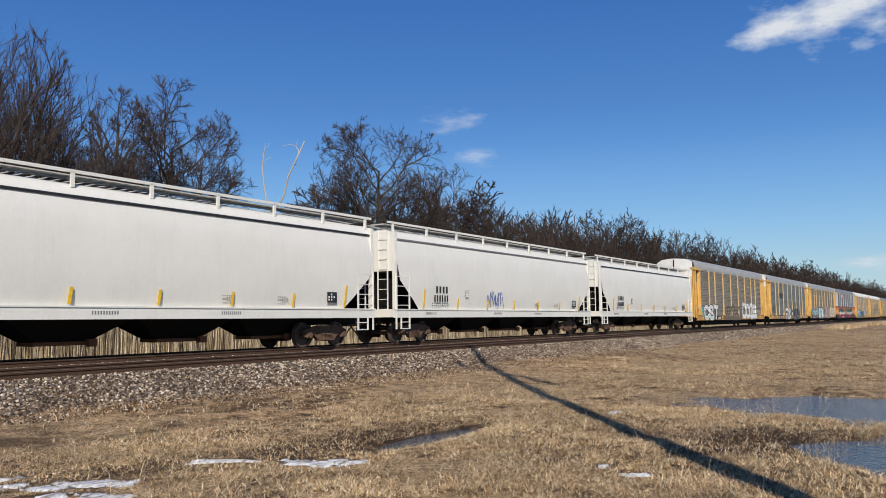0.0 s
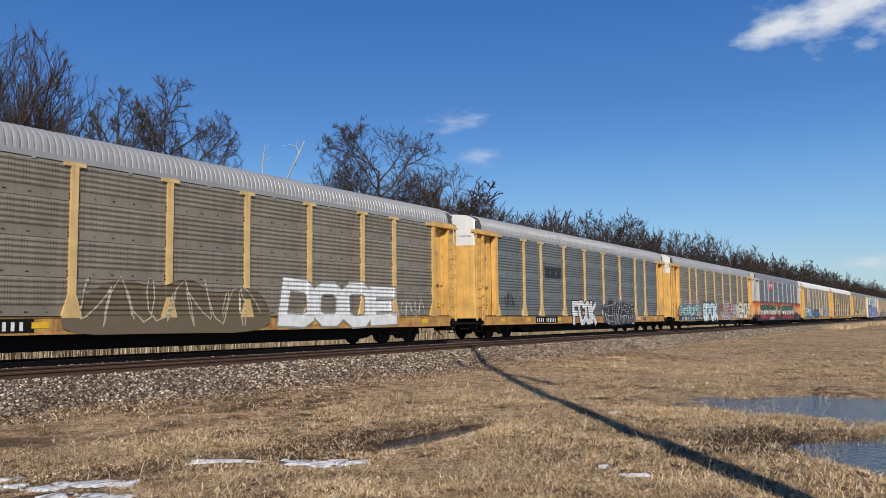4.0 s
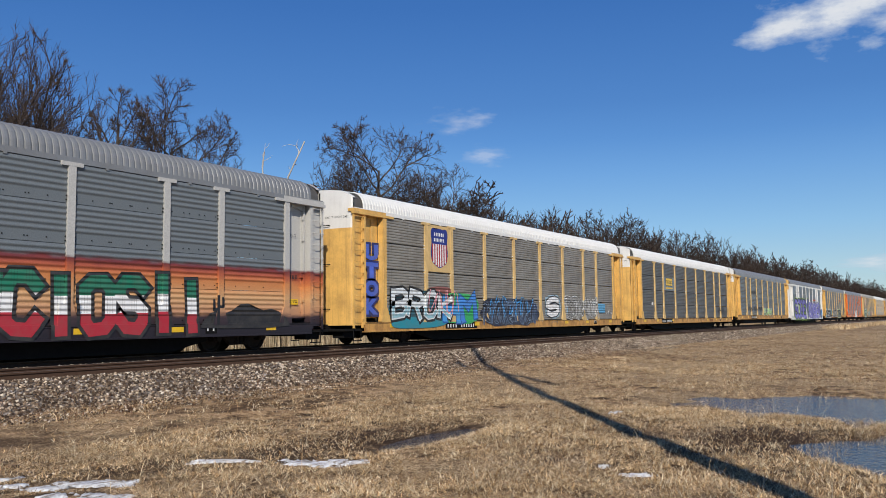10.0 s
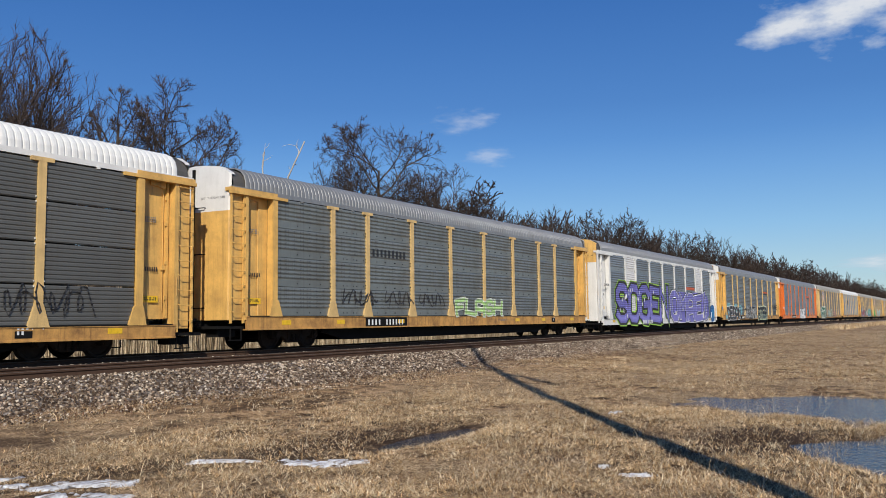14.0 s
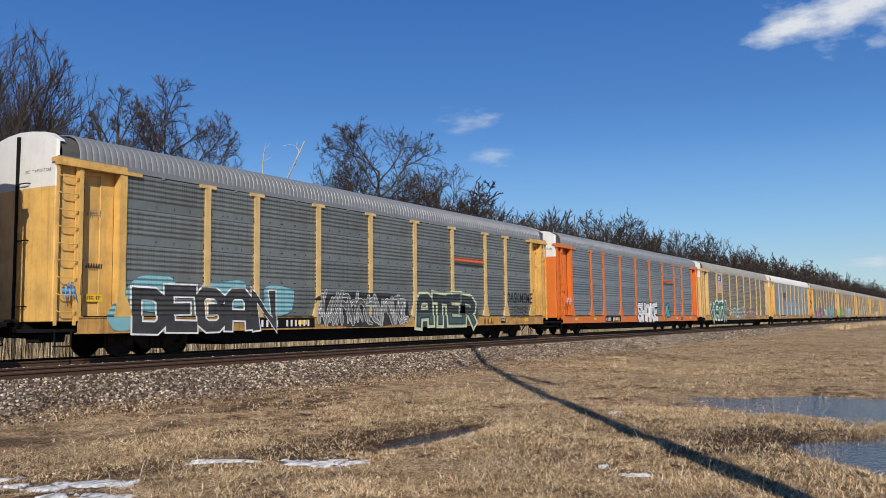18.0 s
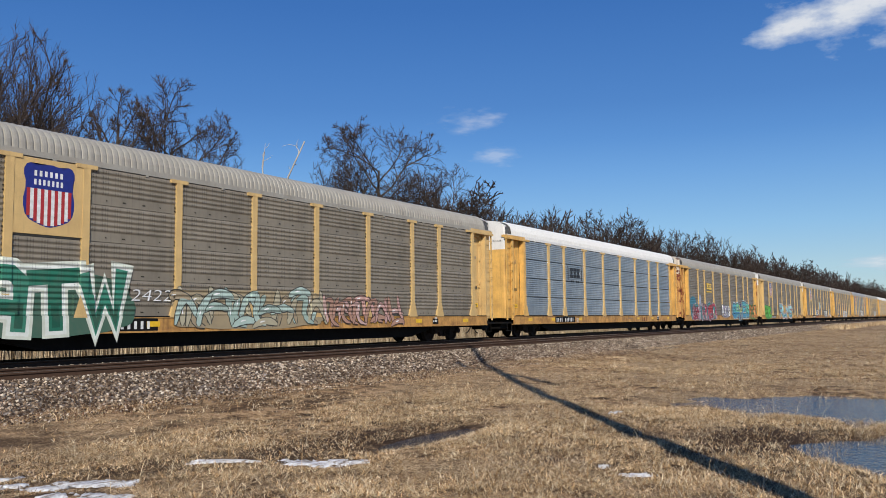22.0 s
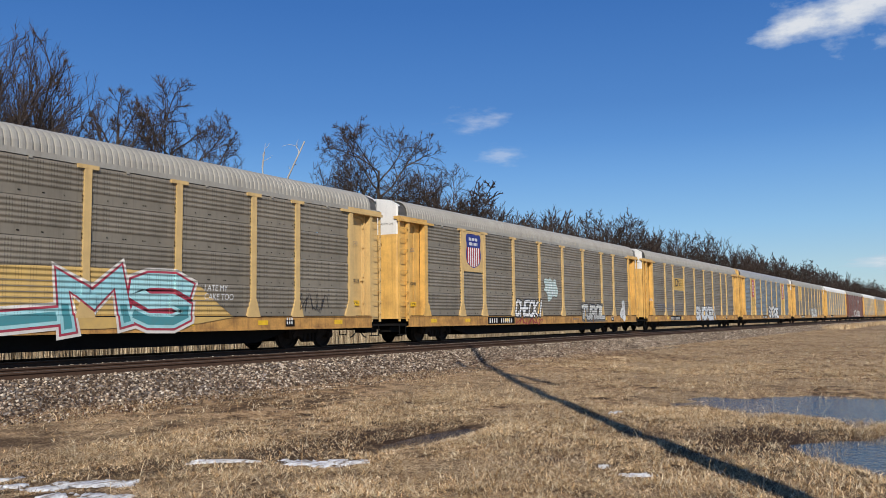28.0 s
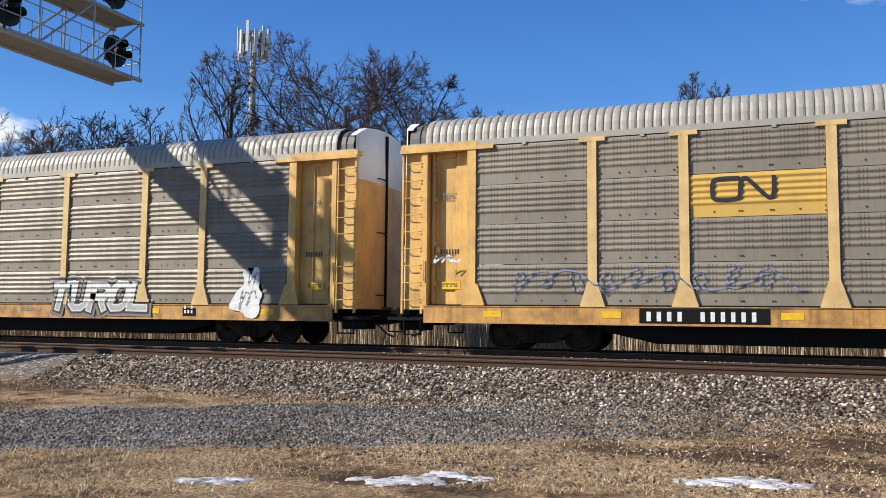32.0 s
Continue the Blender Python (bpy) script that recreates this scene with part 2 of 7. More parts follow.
def b_wheelset(bm):
    for s in (-1, 1):
        prof = [(0.0, 0.07), (0.10, 0.07), (0.20, 0.045), (0.33, 0.03), (0.36, 0.06), (0.445 if s else 0, 0.06), (0.445, 0.03), (0.42, 0.02), (0.41, -0.06), (0.36, -0.06), (0.33, 0.0), (0.20, -0.005), (0.10, -0.03), (0.0, -0.03)]
        n = 28
        rings = []
        for r, y in prof:
            yy = s * (0.745 - y)
            rings.append([bm.verts.new((r * math.cos(2 * math.pi * i / n), yy, r * math.sin(2 * math.pi * i / n))) for i in range(n)] if r else None)
        for a, b in zip(rings, rings[1:]):
            if a and b:
                for i in range(n):
                    bm.faces.new((a[i], a[(i + 1) % n], b[(i + 1) % n], b[i]))
        rod(bm, (0, s * 0.7, 0), (0, s * 1.06, 0), 0.085, 12)
        for k in range(3):
            a = 2 * math.pi * k / 3
            rod(bm, (0.05 * math.cos(a), s * 1.05, 0.05 * math.sin(a)), (0.05 * math.cos(a), s * 1.085, 0.05 * math.sin(a)), 0.02, 6)
    rod(bm, (0, -0.75, 0), (0, 0.75, 0), 0.09, 12)


def b_bolster(bm):
    box(bm, -0.2, 0.2, -1.05, 1.05, 0.42, 0.66, 0.03)
    box(bm, -0.13, 0.13, -0.7, 0.7, 0.3, 0.44)
    for s in (-1, 1):
        box(bm, s * 0.62 - 0.06, s * 0.62 + 0.06, -0.9, 0.9, 0.36, 0.46)   # brake beam


def b_side_frame(bm):
    top = [(-1.08, 0.36), (-1.08, 0.60), (-0.78, 0.66), (-0.36, 0.74), (0.36, 0.74), (0.78, 0.66), (1.08, 0.60), (1.08, 0.36), (0.86, 0.36), (0.80, 0.46), (0.60, 0.40), (0.34, 0.20), (-0.34, 0.20), (-0.60, 0.40), (-0.80, 0.46), (-0.86, 0.36)]
    prism(bm, top, -0.07, 0.07)
    for s in (-1, 1):
        box(bm, s * 0.9 - 0.12, s * 0.9 + 0.12, -0.11, 0.11, 0.32, 0.56, 0.02)
        rod(bm, (s * 0.9, -0.16, 0.42), (s * 0.9, 0.1, 0.42), 0.10, 10)
        prism(bm, [(s * 0.30, 0.46), (s * 0.62, 0.56), (s * 0.66, 0.60), (s * 0.30, 0.62)], -0.085, -0.07)
    box(bm, -0.40, -0.28, -0.09, 0.09, 0.22, 0.7)
    box(bm, 0.28, 0.40, -0.09, 0.09, 0.22, 0.7)


def b_spring(bm):
    for x in (-0.17, 0.0, 0.17):
        for k in range(6):
            bmesh.ops.create_cone(bm, cap_ends=True, segments=8, radius1=0.082, radius2=0.082, depth=0.022, matrix=Matrix.Translation((x, -0.05, 0.25 + 0.04 * k)))
        rod(bm, (x, -0.05, 0.22), (x, -0.05, 0.48), 0.04, 6)


def truck(parent, x, cast=None, steel=None):
    cast, steel = cast or TRUCK, steel or WHEEL
    t = part("truck", shared("truck_bolster", cast, b_bolster), cast, parent, "rusty cast steel two-axle truck", (x, 0, 0))
    for dx in (-0.9, 0.9):
        w = part("wheelset", shared("wheelset", steel, b_wheelset), steel, t, "", (dx, 0, WHEEL_R))
        wheelsets.append((w, dx))
    for s in (-1, 1):
        part("side_frame", shared("side_frame", cast, b_side_frame), cast, t, "", (0, s * 1.0, 0) if s < 0 else pose(0, 1.0, 0, 0, 0, 180))
        tagged(part("spring", shared("spring", cast, b_spring), cast, t, "", (0, s * 1.04, 0) if s < 0 else pose(0, 1.04, 0, 0, 0, 180)), kind="stuff")
    return t


def b_coupler(bm):
    box(bm, -0.75, -0.05, -0.07, 0.07, 0.78, 0.94, 0.015)
    prism(bm, [(-0.05, -0.16), (0.16, -0.18), (0.2, -0.05), (0.05, 0.0), (0.18, 0.08), (0.1, 0.17), (-0.05, 0.15)], 0.72, 0.99, "z")
    box(bm, -0.5, -0.35, -0.2, 0.2, 0.68, 1.0, 0.02)


def b_hose(bm):
    pts = [(-0.55 + 0.6 * t, -0.42, 0.62 - 0.36 * math.sin(t * math.pi / 2) ** 1.5) for t in np.linspace(0, 1, 9)]
    pipe(bm, pts, 0.024)
    rod(bm, (-0.55, -0.42, 0.62), (-0.55, -0.35, 0.82), 0.03)


def b_cut_lever(bm):
    pipe(bm, [(-0.45, -1.4, 0.78), (-0.45, -1.32, 0.70), (-0.42, -0.3, 0.80), (-0.25, -0.1, 0.86)], 0.014, 5)


# ---------------------------------------------------------------- lettering and painted pictures on cars
FACE = SIDE - 0.062      # just clear of the posts
POSTS = (4.40, 6.35, 9.20, 12.07, 14.94, 17.76, 20.60, 22.55)
PANEL_L, PANEL_R = 1.69, 25.17


def glyphs(words, fat, shear):
    cu = bpy.data.curves.new("words", "FONT")
    cu.body, cu.offset, cu.shear, cu.resolution_u = words, fat, shear, 3
    ob = bpy.data.objects.new("words", cu)
    me = bpy.data.meshes.new_from_object(ob)
    bpy.data.objects.remove(ob)
    bpy.data.curves.remove(cu)
    return me


def text_mesh(words, w, h, material, fat=0.0, shear=0.0, grow=0.0, band=None):
    """Words in the built-in font, scaled to w by h metres, origin at their lower left corner, facing the viewer.
    grow: how far an outline stands out round them; band: the part of the height, from 0 to 1, that is kept."""
    k = ("text", words, round(w, 3), round(h, 3), material.name, fat, round(shear, 3), grow, band)
    if k in stock:
        return stock[k]
    me = glyphs(words, fat, shear)
    co = np.array([v.co for v in me.vertices])
    lo, hi = co.min(0), co.max(0)
    sx, sz = w / max(hi[0] - lo[0], 1e-6), h / max(hi[1] - lo[1], 1e-6)
    if grow:
        bpy.data.meshes.remove(me)
        me = glyphs(words, fat + grow / math.sqrt(sx * sz), shear)
        co = np.array([v.co for v in me.vertices])
    out = np.zeros_like(co)
    out[:, 0], out[:, 2] = (co[:, 0] - lo[0]) * sx, (co[:, 1] - lo[1]) * sz
    if len(words) == 1 and h > 0.6:      # hand-sprayed letters are never quite true
        ph = ord(words) * 0.7 + w * 9
        ux, uz = out[:, 0] / w, out[:, 2] / h
        out[:, 0] += w * 0.07 * np.sin(5.0 * uz + ph) + w * 0.05 * np.sin(11.0 * uz + ph * 2)
        out[:, 2] += h * 0.06 * np.sin(4.2 * ux + ph * 1.3) + h * 0.04 * np.sin(9.0 * ux + ph)
    me.vertices.foreach_set("co", out.ravel())
    me.materials.clear()
    me.materials.append(material)
    if band:
        bm = bmesh.new()
        bm.from_mesh(me)
        bmesh.ops.bisect_plane(bm, geom=bm.verts[:] + bm.edges[:] + bm.faces[:], plane_co=(0, 0, band[0] * h), plane_no=(0, 0, -1), clear_outer=True)
        bmesh.ops.bisect_plane(bm, geom=bm.verts[:] + bm.edges[:] + bm.faces[:], plane_co=(0, 0, band[1] * h), plane_no=(0, 0, 1), clear_outer=True)
        bm.to_mesh(me)
        bm.free()
    me.update()
    stock[k] = me
    return me


def drape(bm, car):
    """Lets sprayed paint lie on the side sheets and step out over the posts and the sill."""
    if car.name not in sill_tops:
        return bm
    st = sill_tops[car.name]
    xs, zs = [v.co.x for v in bm.verts], [v.co.z for v in bm.verts]
    cuts = [((p + s * (o + e), 0, 0), (1, 0, 0)) for p in POSTS for s in (-1, 1) for o in (0.112, 0.285) for e in (0.0, 0.006)]
    cuts += [((0, 0, st + o + e), (0, 0, 1)) for o in (0.024, 0.54) for e in (0.0, 0.006)]
    cuts += [((PANEL_L, 0, 0), (1, 0, 0)), ((PANEL_L + 0.006, 0, 0), (1, 0, 0)), ((PANEL_R, 0, 0), (1, 0, 0)), ((PANEL_R - 0.006, 0, 0), (1, 0, 0))]
    for co, no in cuts:
        if (no[0] and min(xs) < co[0] < max(xs)) or (no[2] and min(zs) < co[2] < max(zs)):
            bmesh.ops.bisect_plane(bm, geom=bm.verts[:] + bm.edges[:] + bm.faces[:], plane_co=co, plane_no=no)
    for v in bm.verts:
        x, z = v.co.x, v.co.z
        if z > st + 0.027 and PANEL_L + 0.003 < x < PANEL_R - 0.003 and not any(abs(x - p) < (0.288 if z < st + 0.543 else 0.115) for p in POSTS):
            v.co.y += 0.036
    return bm


def letters(parent, words, x, z, w, h, material, y=SIDE - 0.002, name="lettering", label="", fat=0.0, shear=0.0, turn=0.0, grow=0.0, band=None):
    me = text_mesh(words, w, h, material, fat, shear, grow, band)
    if abs(y - FACE) < 0.013:
        bm = bmesh.new()
        bm.from_mesh(me)
        bm.transform(pose(x, y, z, 0, turn, 0))
        return part(name, drape(bm, parent), material, parent, label)
    return part(name, me, material, parent, label, pose(x, y, z, 0, turn, 0))


def bars(parent, x, z, w, h, material, count=4, y=SIDE - 0.002, name="marking", seed=0, rows=1, stout=0.5):
    """Writing that is not spelled out: a row of plain upright bars of its size."""
    rnd = random.Random(seed)
    bm = bmesh.new()
    rh = h / (rows * 1.4)
    for r in range(rows):
        zz = z + h - rh - r * rh * 1.4 if rows > 1 else z
        step = w / count
        for i in range(count):
            if rows > 1 and rnd.random() < 0.15:
                continue
            box(bm, x + i * step, x + i * step + step * stout, y - 0.002, y + 0.002, zz, zz + (rh if rows > 1 else h))
    return tagged(part(name, bm, material, parent), kind="stuff")


def slab(parent, x0, x1, z0, z1, material, y=SIDE - 0.001, name="painted_patch", label="", thick=0.002):
    bm = bmesh.new()
    box(bm, x0, x1, y - thick, y + thick, z0, z1)
    return part(name, bm, material, parent, label)


def blob(parent, pts, material, y, name="painted_patch", label="", smooth=2):
    """A painted patch with a rounded outline given in x and z."""
    for _ in range(smooth):
        nxt = []
        for i in range(len(pts)):
            (ax, az), (bx, bz) = pts[i], pts[(i + 1) % len(pts)]
            nxt += [(ax * 0.75 + bx * 0.25, az * 0.75 + bz * 0.25), (ax * 0.25 + bx * 0.75, az * 0.25 + bz * 0.75)]
        pts = nxt
    bm = bmesh.new()
    vs = [bm.verts.new((px, y, pz)) for px, pz in pts]
    bm.faces.new(vs)
    bmesh.ops.triangulate(bm, faces=bm.faces[:])
    bm.normal_update()
    for f in bm.faces:
        if f.normal.y > 0:
            f.normal_flip()
    return part(name, drape(bm, parent) if abs(y - FACE) < 0.013 else bm, material, parent, label)




sprays = {}
sill_tops = {}


def spray(rgb):
    """Spray paint that shows the waves and the punched holes of the sheet under it."""
    key = tuple(round(c, 3) for c in rgb)
    if key not in sprays:
        m, nt, b = tree_of("spray paint")
        tc = nt.nodes.new("ShaderNodeTexCoord")
        sp = nt.nodes.new("ShaderNodeSeparateXYZ")
        nt.links.new(tc.outputs["Object"], sp.inputs[0])
        sheet_part = maths(nt, "GREATER_THAN", sp.outputs[2], 1.06)
        wave = maths(nt, "MULTIPLY", maths(nt, "SINE", maths(nt, "MULTIPLY", sp.outputs[2], 2 * math.pi / 0.134)), sheet_part)
        wx = maths(nt, "GREATER_THAN", maths(nt, "SINE", maths(nt, "MULTIPLY", sp.outputs[0], 2 * math.pi / 0.0715)), 0.72)
        wz = maths(nt, "GREATER_THAN", maths(nt, "SINE", maths(nt, "MULTIPLY", sp.outputs[2], 2 * math.pi / 0.042)), 0.1)
        gx = maths(nt, "GREATER_THAN", maths(nt, "SINE", maths(nt, "MULTIPLY", sp.outputs[0], 2 * math.pi / 0.355)), -0.2)
        dots = maths(nt, "MULTIPLY", maths(nt, "MULTIPLY", maths(nt, "MULTIPLY", wx, wz), gx), maths(nt, "MULTIPLY", sheet_part, 0.6))
        thin = noise_of(nt, 2.6, 5, 0.7)
        c = mixed(nt, ramp(nt, thin, [(0.40, (0, 0, 0)), (0.75, (0.30,) * 3)]), rgb, (0.16, 0.14, 0.11))
        c = mixed(nt, dots, c, (0.012, 0.012, 0.012))
        nt.links.new(c, b.inputs["Base Color"])
        b.inputs["Roughness"].default_value = 0.6
        bumped(nt, b, wave, 0.75, 0.02)
        sprays[key] = m
    return sprays[key]


# strokes of hand-painted capitals on a grid of 4 by 6: pairs of digits are points
STROKES = {
    "A": "000516364540 0242", "B": "06003041423303 3344453606", "C": "4536160501103041", "D": "06003041453606", "E": "46060040 0333", "F": "460600 0333",
    "G": "45361605011030414323", "H": "0600 4640 0343", "I": "2620", "J": "4641301001", "K": "0600 460340", "L": "060040", "M": "0006234640", "N": "00064046",
    "O": "160501103041453616", "P": "00063645443303", "R": "00063645443303 2340", "S": "453616050413334241301001", "T": "0646 2620", "U": "060110304146",
    "V": "062046", "W": "0610243046", "Y": "062346 2320", "!": "2622 2120", "'": "2624"}


def stroke_lines(ch, x, z, w, h, shear, tilt, rnd):
    """The strokes of one letter as lines in the plane of the car side."""
    lines = []
    c, d = math.cos(radians(tilt)), math.sin(radians(tilt))
    for word in STROKES[ch].split():
        pts = []
        for i in range(0, len(word), 2):
            px, pz = int(word[i]) / 4 + rnd.uniform(-0.03, 0.03), int(word[i + 1]) / 6 + rnd.uniform(-0.02, 0.02)
            ux, uz = (px - 0.5) * w + shear * (pz - 0.5) * h, (pz - 0.5) * h
            pts.append((x + w / 2 + ux * c + uz * d, z + h / 2 - ux * d + uz * c))
        if word[:2] == word[-2:]:
            pts[-1] = pts[0]
        lines.append(pts)
    return lines


def thick_line(bm, pts, width, y, cap):
    """A broad stroke with full corners; cap: how far its ends run on."""
    P = [Vector(p) for p in pts]
    closed = pts[0] == pts[-1]
    if not closed:
        P[0] = P[0] + (P[0] - P[1]).normalized() * cap
        P[-1] = P[-1] + (P[-1] - P[-2]).normalized() * cap
    prev = None
    for i, p in enumerate(P):
        a = (p - P[i - 1]).normalized() if i else (p - P[-2]).normalized() if closed else (P[1] - p).normalized()
        b = (P[i + 1] - p).normalized() if i < len(P) - 1 else (P[1] - p).normalized() if closed else a
        n = Vector((-(a + b).y, (a + b).x))
        n = n.normalized() if n.length > 1e-4 else Vector((-a.y, a.x))
        n *= width / 2 * min(1.55, 1 / max(0.3, abs(n.dot(Vector((-a.y, a.x))))))
        row = [bm.verts.new((p.x + n.x, y, p.y + n.y)), bm.verts.new((p.x - n.x, y, p.y - n.y))]
        if prev:
            bm.faces.new((prev[0], prev[1], row[1], row[0]))
        prev = row


def cut_band(bm, z0, z1):
    for co, no in ((z0, -1), (z1, 1)):
        bmesh.ops.bisect_plane(bm, geom=bm.verts[:] + bm.edges[:] + bm.faces[:], plane_co=(0, 0, co), plane_no=(0, 0, no), clear_outer=True)


def cloud_outline(x0, x1, z0, z1, rnd, n=22, rough=0.16):
    pts = []
    for i in range(n):
        a = 2 * math.pi * i / n
        c, s = math.cos(a), math.sin(a)
        k = 1 + rnd.uniform(-rough, rough)
        sx = abs(c) ** 0.6 * math.copysign(1, c)
        sz = abs(s) ** 0.6 * math.copysign(1, s)
        pts.append(((x0 + x1) / 2 + (x1 - x0) / 2 * sx * k, max(z0 - 0.12, (z0 + z1) / 2 + (z1 - z0) / 2 * sz * k)))
    return pts


def graffiti(parent, words, x0, x1, z0, z1, fill, edge, back=None, seed=1, shear=0.0, halo=None, label="", fat=0.035, second=None, wild=0.10, bands=None, edge_w=0.06):
    """A spray-painted piece: a backing cloud, fat outlined letters that overlap and tilt, and filled faces."""
    rnd = random.Random(seed)
    n = len(words)
    if back:
        blob(parent, cloud_outline(x0 - 0.15, x1 + 0.15, z0 - 0.05, z1 + 0.08, rnd, 26, 0.07), spray(back), FACE + 0.006, "graffiti_backing", "", 1)
    step = (x1 - x0) / n
    h = z1 - z0
    for i, ch in enumerate(words):
        if ch == " ":
            continue
        hh = h * (1 + rnd.uniform(-wild, wild * 0.6))
        zz = z0 + rnd.uniform(0, wild) * h * 0.7
        tilt = rnd.uniform(-7, 7) * wild * 10
        sh = shear + rnd.uniform(-0.15, 0.15) * wild * 8
        ww = step * 0.92
        stout = min(step, h * 0.8) * (0.275 + fat * 1.3)
        xx, lift = x0 + i * step + (step - ww) / 2 + stout * 0.3, 0.0011 * (i % 2)
        lines = stroke_lines(ch, xx, zz + stout / 2, ww - stout * 0.6, hh - stout, sh, tilt, rnd)

        def layer(name, col, grow, y, text="", span=None):
            bm = bmesh.new()
            for k, line in enumerate(lines):
                thick_line(bm, line, stout + 2 * grow, y - lift - 0.0003 * k, stout / 2 * 0.9 + grow)
            if span:
                cut_band(bm, zz + span[0] * hh, zz + span[1] * hh)
            if bm.faces:
                tagged(part(name, drape(bm, parent), spray(col), parent, text), text, kind="stuff" if span else "")
            else:
                bm.free()
        if halo:
            layer("graffiti_halo", halo, edge_w + 0.075, FACE + 0.004)
        layer("graffiti_outline", edge, edge_w, FACE + 0.001)
        if bands:
            for lo, hi, bc in bands:
                layer("graffiti_letter", bc, 0.0, FACE - 0.003, label if i == 0 else "", (lo - (0.3 if lo == 0 else 0), hi + (0.3 if hi == 1 else 0)))
        else:
            layer("graffiti_letter", fill[i % len(fill)], 0.0, FACE - 0.003, label if i == 0 else "")
        if second:
            layer("graffiti_shade", second, -stout * 0.22, FACE - 0.0055, "", (0.0, 0.42))


def scribble(parent, x0, x1, z0, z1, col, seed=1, width=0.02, loops=9, name="graffiti_tag", label=""):
    """A quick tag: one thin looping line."""
    rnd = random.Random(seed)
    pts = []
    for i in range(loops * 8):
        f = i / (loops * 8 - 1)
        a = f * loops * 2 * math.pi
        pts.append((x0 + (x1 - x0) * (0.08 + 0.84 * f) + math.cos(a) * (x1 - x0) * 0.35 / loops, (z0 + z1) / 2 + math.sin(a * 1.3 + 0.8 * math.sin(a * 0.37 + seed)) * (z1 - z0) / 2 * (0.75 + 0.25 * math.sin(a * 0.61 + seed))))
    bm = bmesh.new()
    prev = None
    for i, (px, pz) in enumerate(pts):
        (ax, az), (bx, bz) = pts[max(0, i - 1)], pts[min(len(pts) - 1, i + 1)]
        d = Vector((bx - ax, bz - az))
        n = Vector((-d.y, d.x)).normalized() * width * 0.6
        row = [bm.verts.new((px + n.x, FACE - 0.004 - 0.00004 * i, pz + n.y)), bm.verts.new((px - n.x, FACE - 0.004 - 0.00004 * i, pz - n.y))]
        if prev:
            bm.faces.new((prev[0], prev[1], row[1], row[0]))
        prev = row
    return part(name, drape(bm, parent), spray(col), parent, label)


def ribbon(bm, pts, widths, y):
    prev = None
    for i, (px, pz) in enumerate(pts):
        (ax, az), (bx, bz) = pts[max(0, i - 1)], pts[min(len(pts) - 1, i + 1)]
        n = Vector((az - bz, bx - ax)).normalized() * widths[i] / 2
        row = [bm.verts.new((px + n.x, y, pz + n.y)), bm.verts.new((px - n.x, y, pz - n.y))]
        if prev:
            bm.faces.new((prev[1], prev[0], row[0], row[1]))
        prev = row


def wildstyle(parent, x0, x1, z0, z1, fills, edge, halo=None, seed=1, back=None, label="", count=0, shine=(0.80, 0.80, 0.78), thick=0.22):
    """A tangle of interlocking sprayed strokes with outlines and small shines, no readable letters."""
    rnd = random.Random(seed)
    w, h = x1 - x0, z1 - z0
    count = count or int(w / 0.20)
    if back:
        blob(parent, cloud_outline(x0 - 0.1, x1 + 0.1, z0, z1 - 0.1, rnd, 26, 0.10), spray(back), FACE + 0.006, "graffiti_backing", "", 1)
    order = list(range(count))
    rnd.shuffle(order)
    for k, i in enumerate(order):
        cx = x0 + w * (i + 0.5) / count
        kind = rnd.random()
        lean = rnd.uniform(-0.22, 0.30) * h
        top, low = z1 - rnd.uniform(0, 0.22) * h, z0 + rnd.uniform(0, 0.15) * h
        if kind < 0.42:
            ctl = [(cx - lean * 0.6, low), (cx + rnd.uniform(-0.2, 0.2), (low + top) / 2), (cx + lean, top)]
        elif kind < 0.62:
            z = rnd.choice((top - 0.1 * h, (low + top) / 2, low + 0.1 * h))
            ctl = [(cx - 0.5, z - 0.12), (cx, z + 0.22), (cx + 0.55, z - 0.05)]
        elif kind < 0.82:
            ctl = [(cx - 0.35, top - 0.2 * h), (cx + 0.75, top + 0.1), (cx - 0.6, low + 0.15 * h), (cx + 0.45, low)]
        else:
            ctl = [(cx - 0.4, low + 0.05), (cx - 0.1, top + 0.35 * h), (cx + 0.45, low + 0.1)]
        pts = []
        for j in range(11):
            t = j / 10
            q = [Vector(c) for c in ctl]
            while len(q) > 1:
                q = [a.lerp(b, t) for a, b in zip(q, q[1:])]
            pts.append((min(max(q[0].x, x0), x1), min(max(q[0].y, z0), z1 + 0.1)))
        wd = [thick * 0.72 * (1.25 - 0.5 * abs(t / 5 - 1)) * rnd.uniform(0.85, 1.15) * (0.35 if t in (0, 10) else 1.0) for t in range(11)]
        y = FACE + 0.002 - 0.0007 * k * min(1.0, 14 / count)
        col = fills[rnd.randrange(len(fills))]
        jobs = [("graffiti_outline", edge, pts, [v + 0.055 for v in wd], y + 0.0004), ("graffiti_letter", col, pts, wd, y)]
        if halo:
            jobs.append(("graffiti_halo", halo, pts, [v + 0.17 for v in wd], FACE + 0.0035 + 0.0001 * k))
        if rnd.random() < 0.6:
            jobs.append(("paint_shine", shine, pts[3:6], [0.03, 0.05, 0.02], y - 0.0003))
        for name, c, line, widths, yy in jobs:
            bm = bmesh.new()
            ribbon(bm, line, widths, yy)
            part(name, drape(bm, parent), spray(c), parent, label if k == 0 and name == "graffiti_letter" else "")


# ---------------------------------------------------------------- covered auto rack car
MID = 13.45
EAVE, SILL_TOP = 4.76, 1.04
ROWS = 4


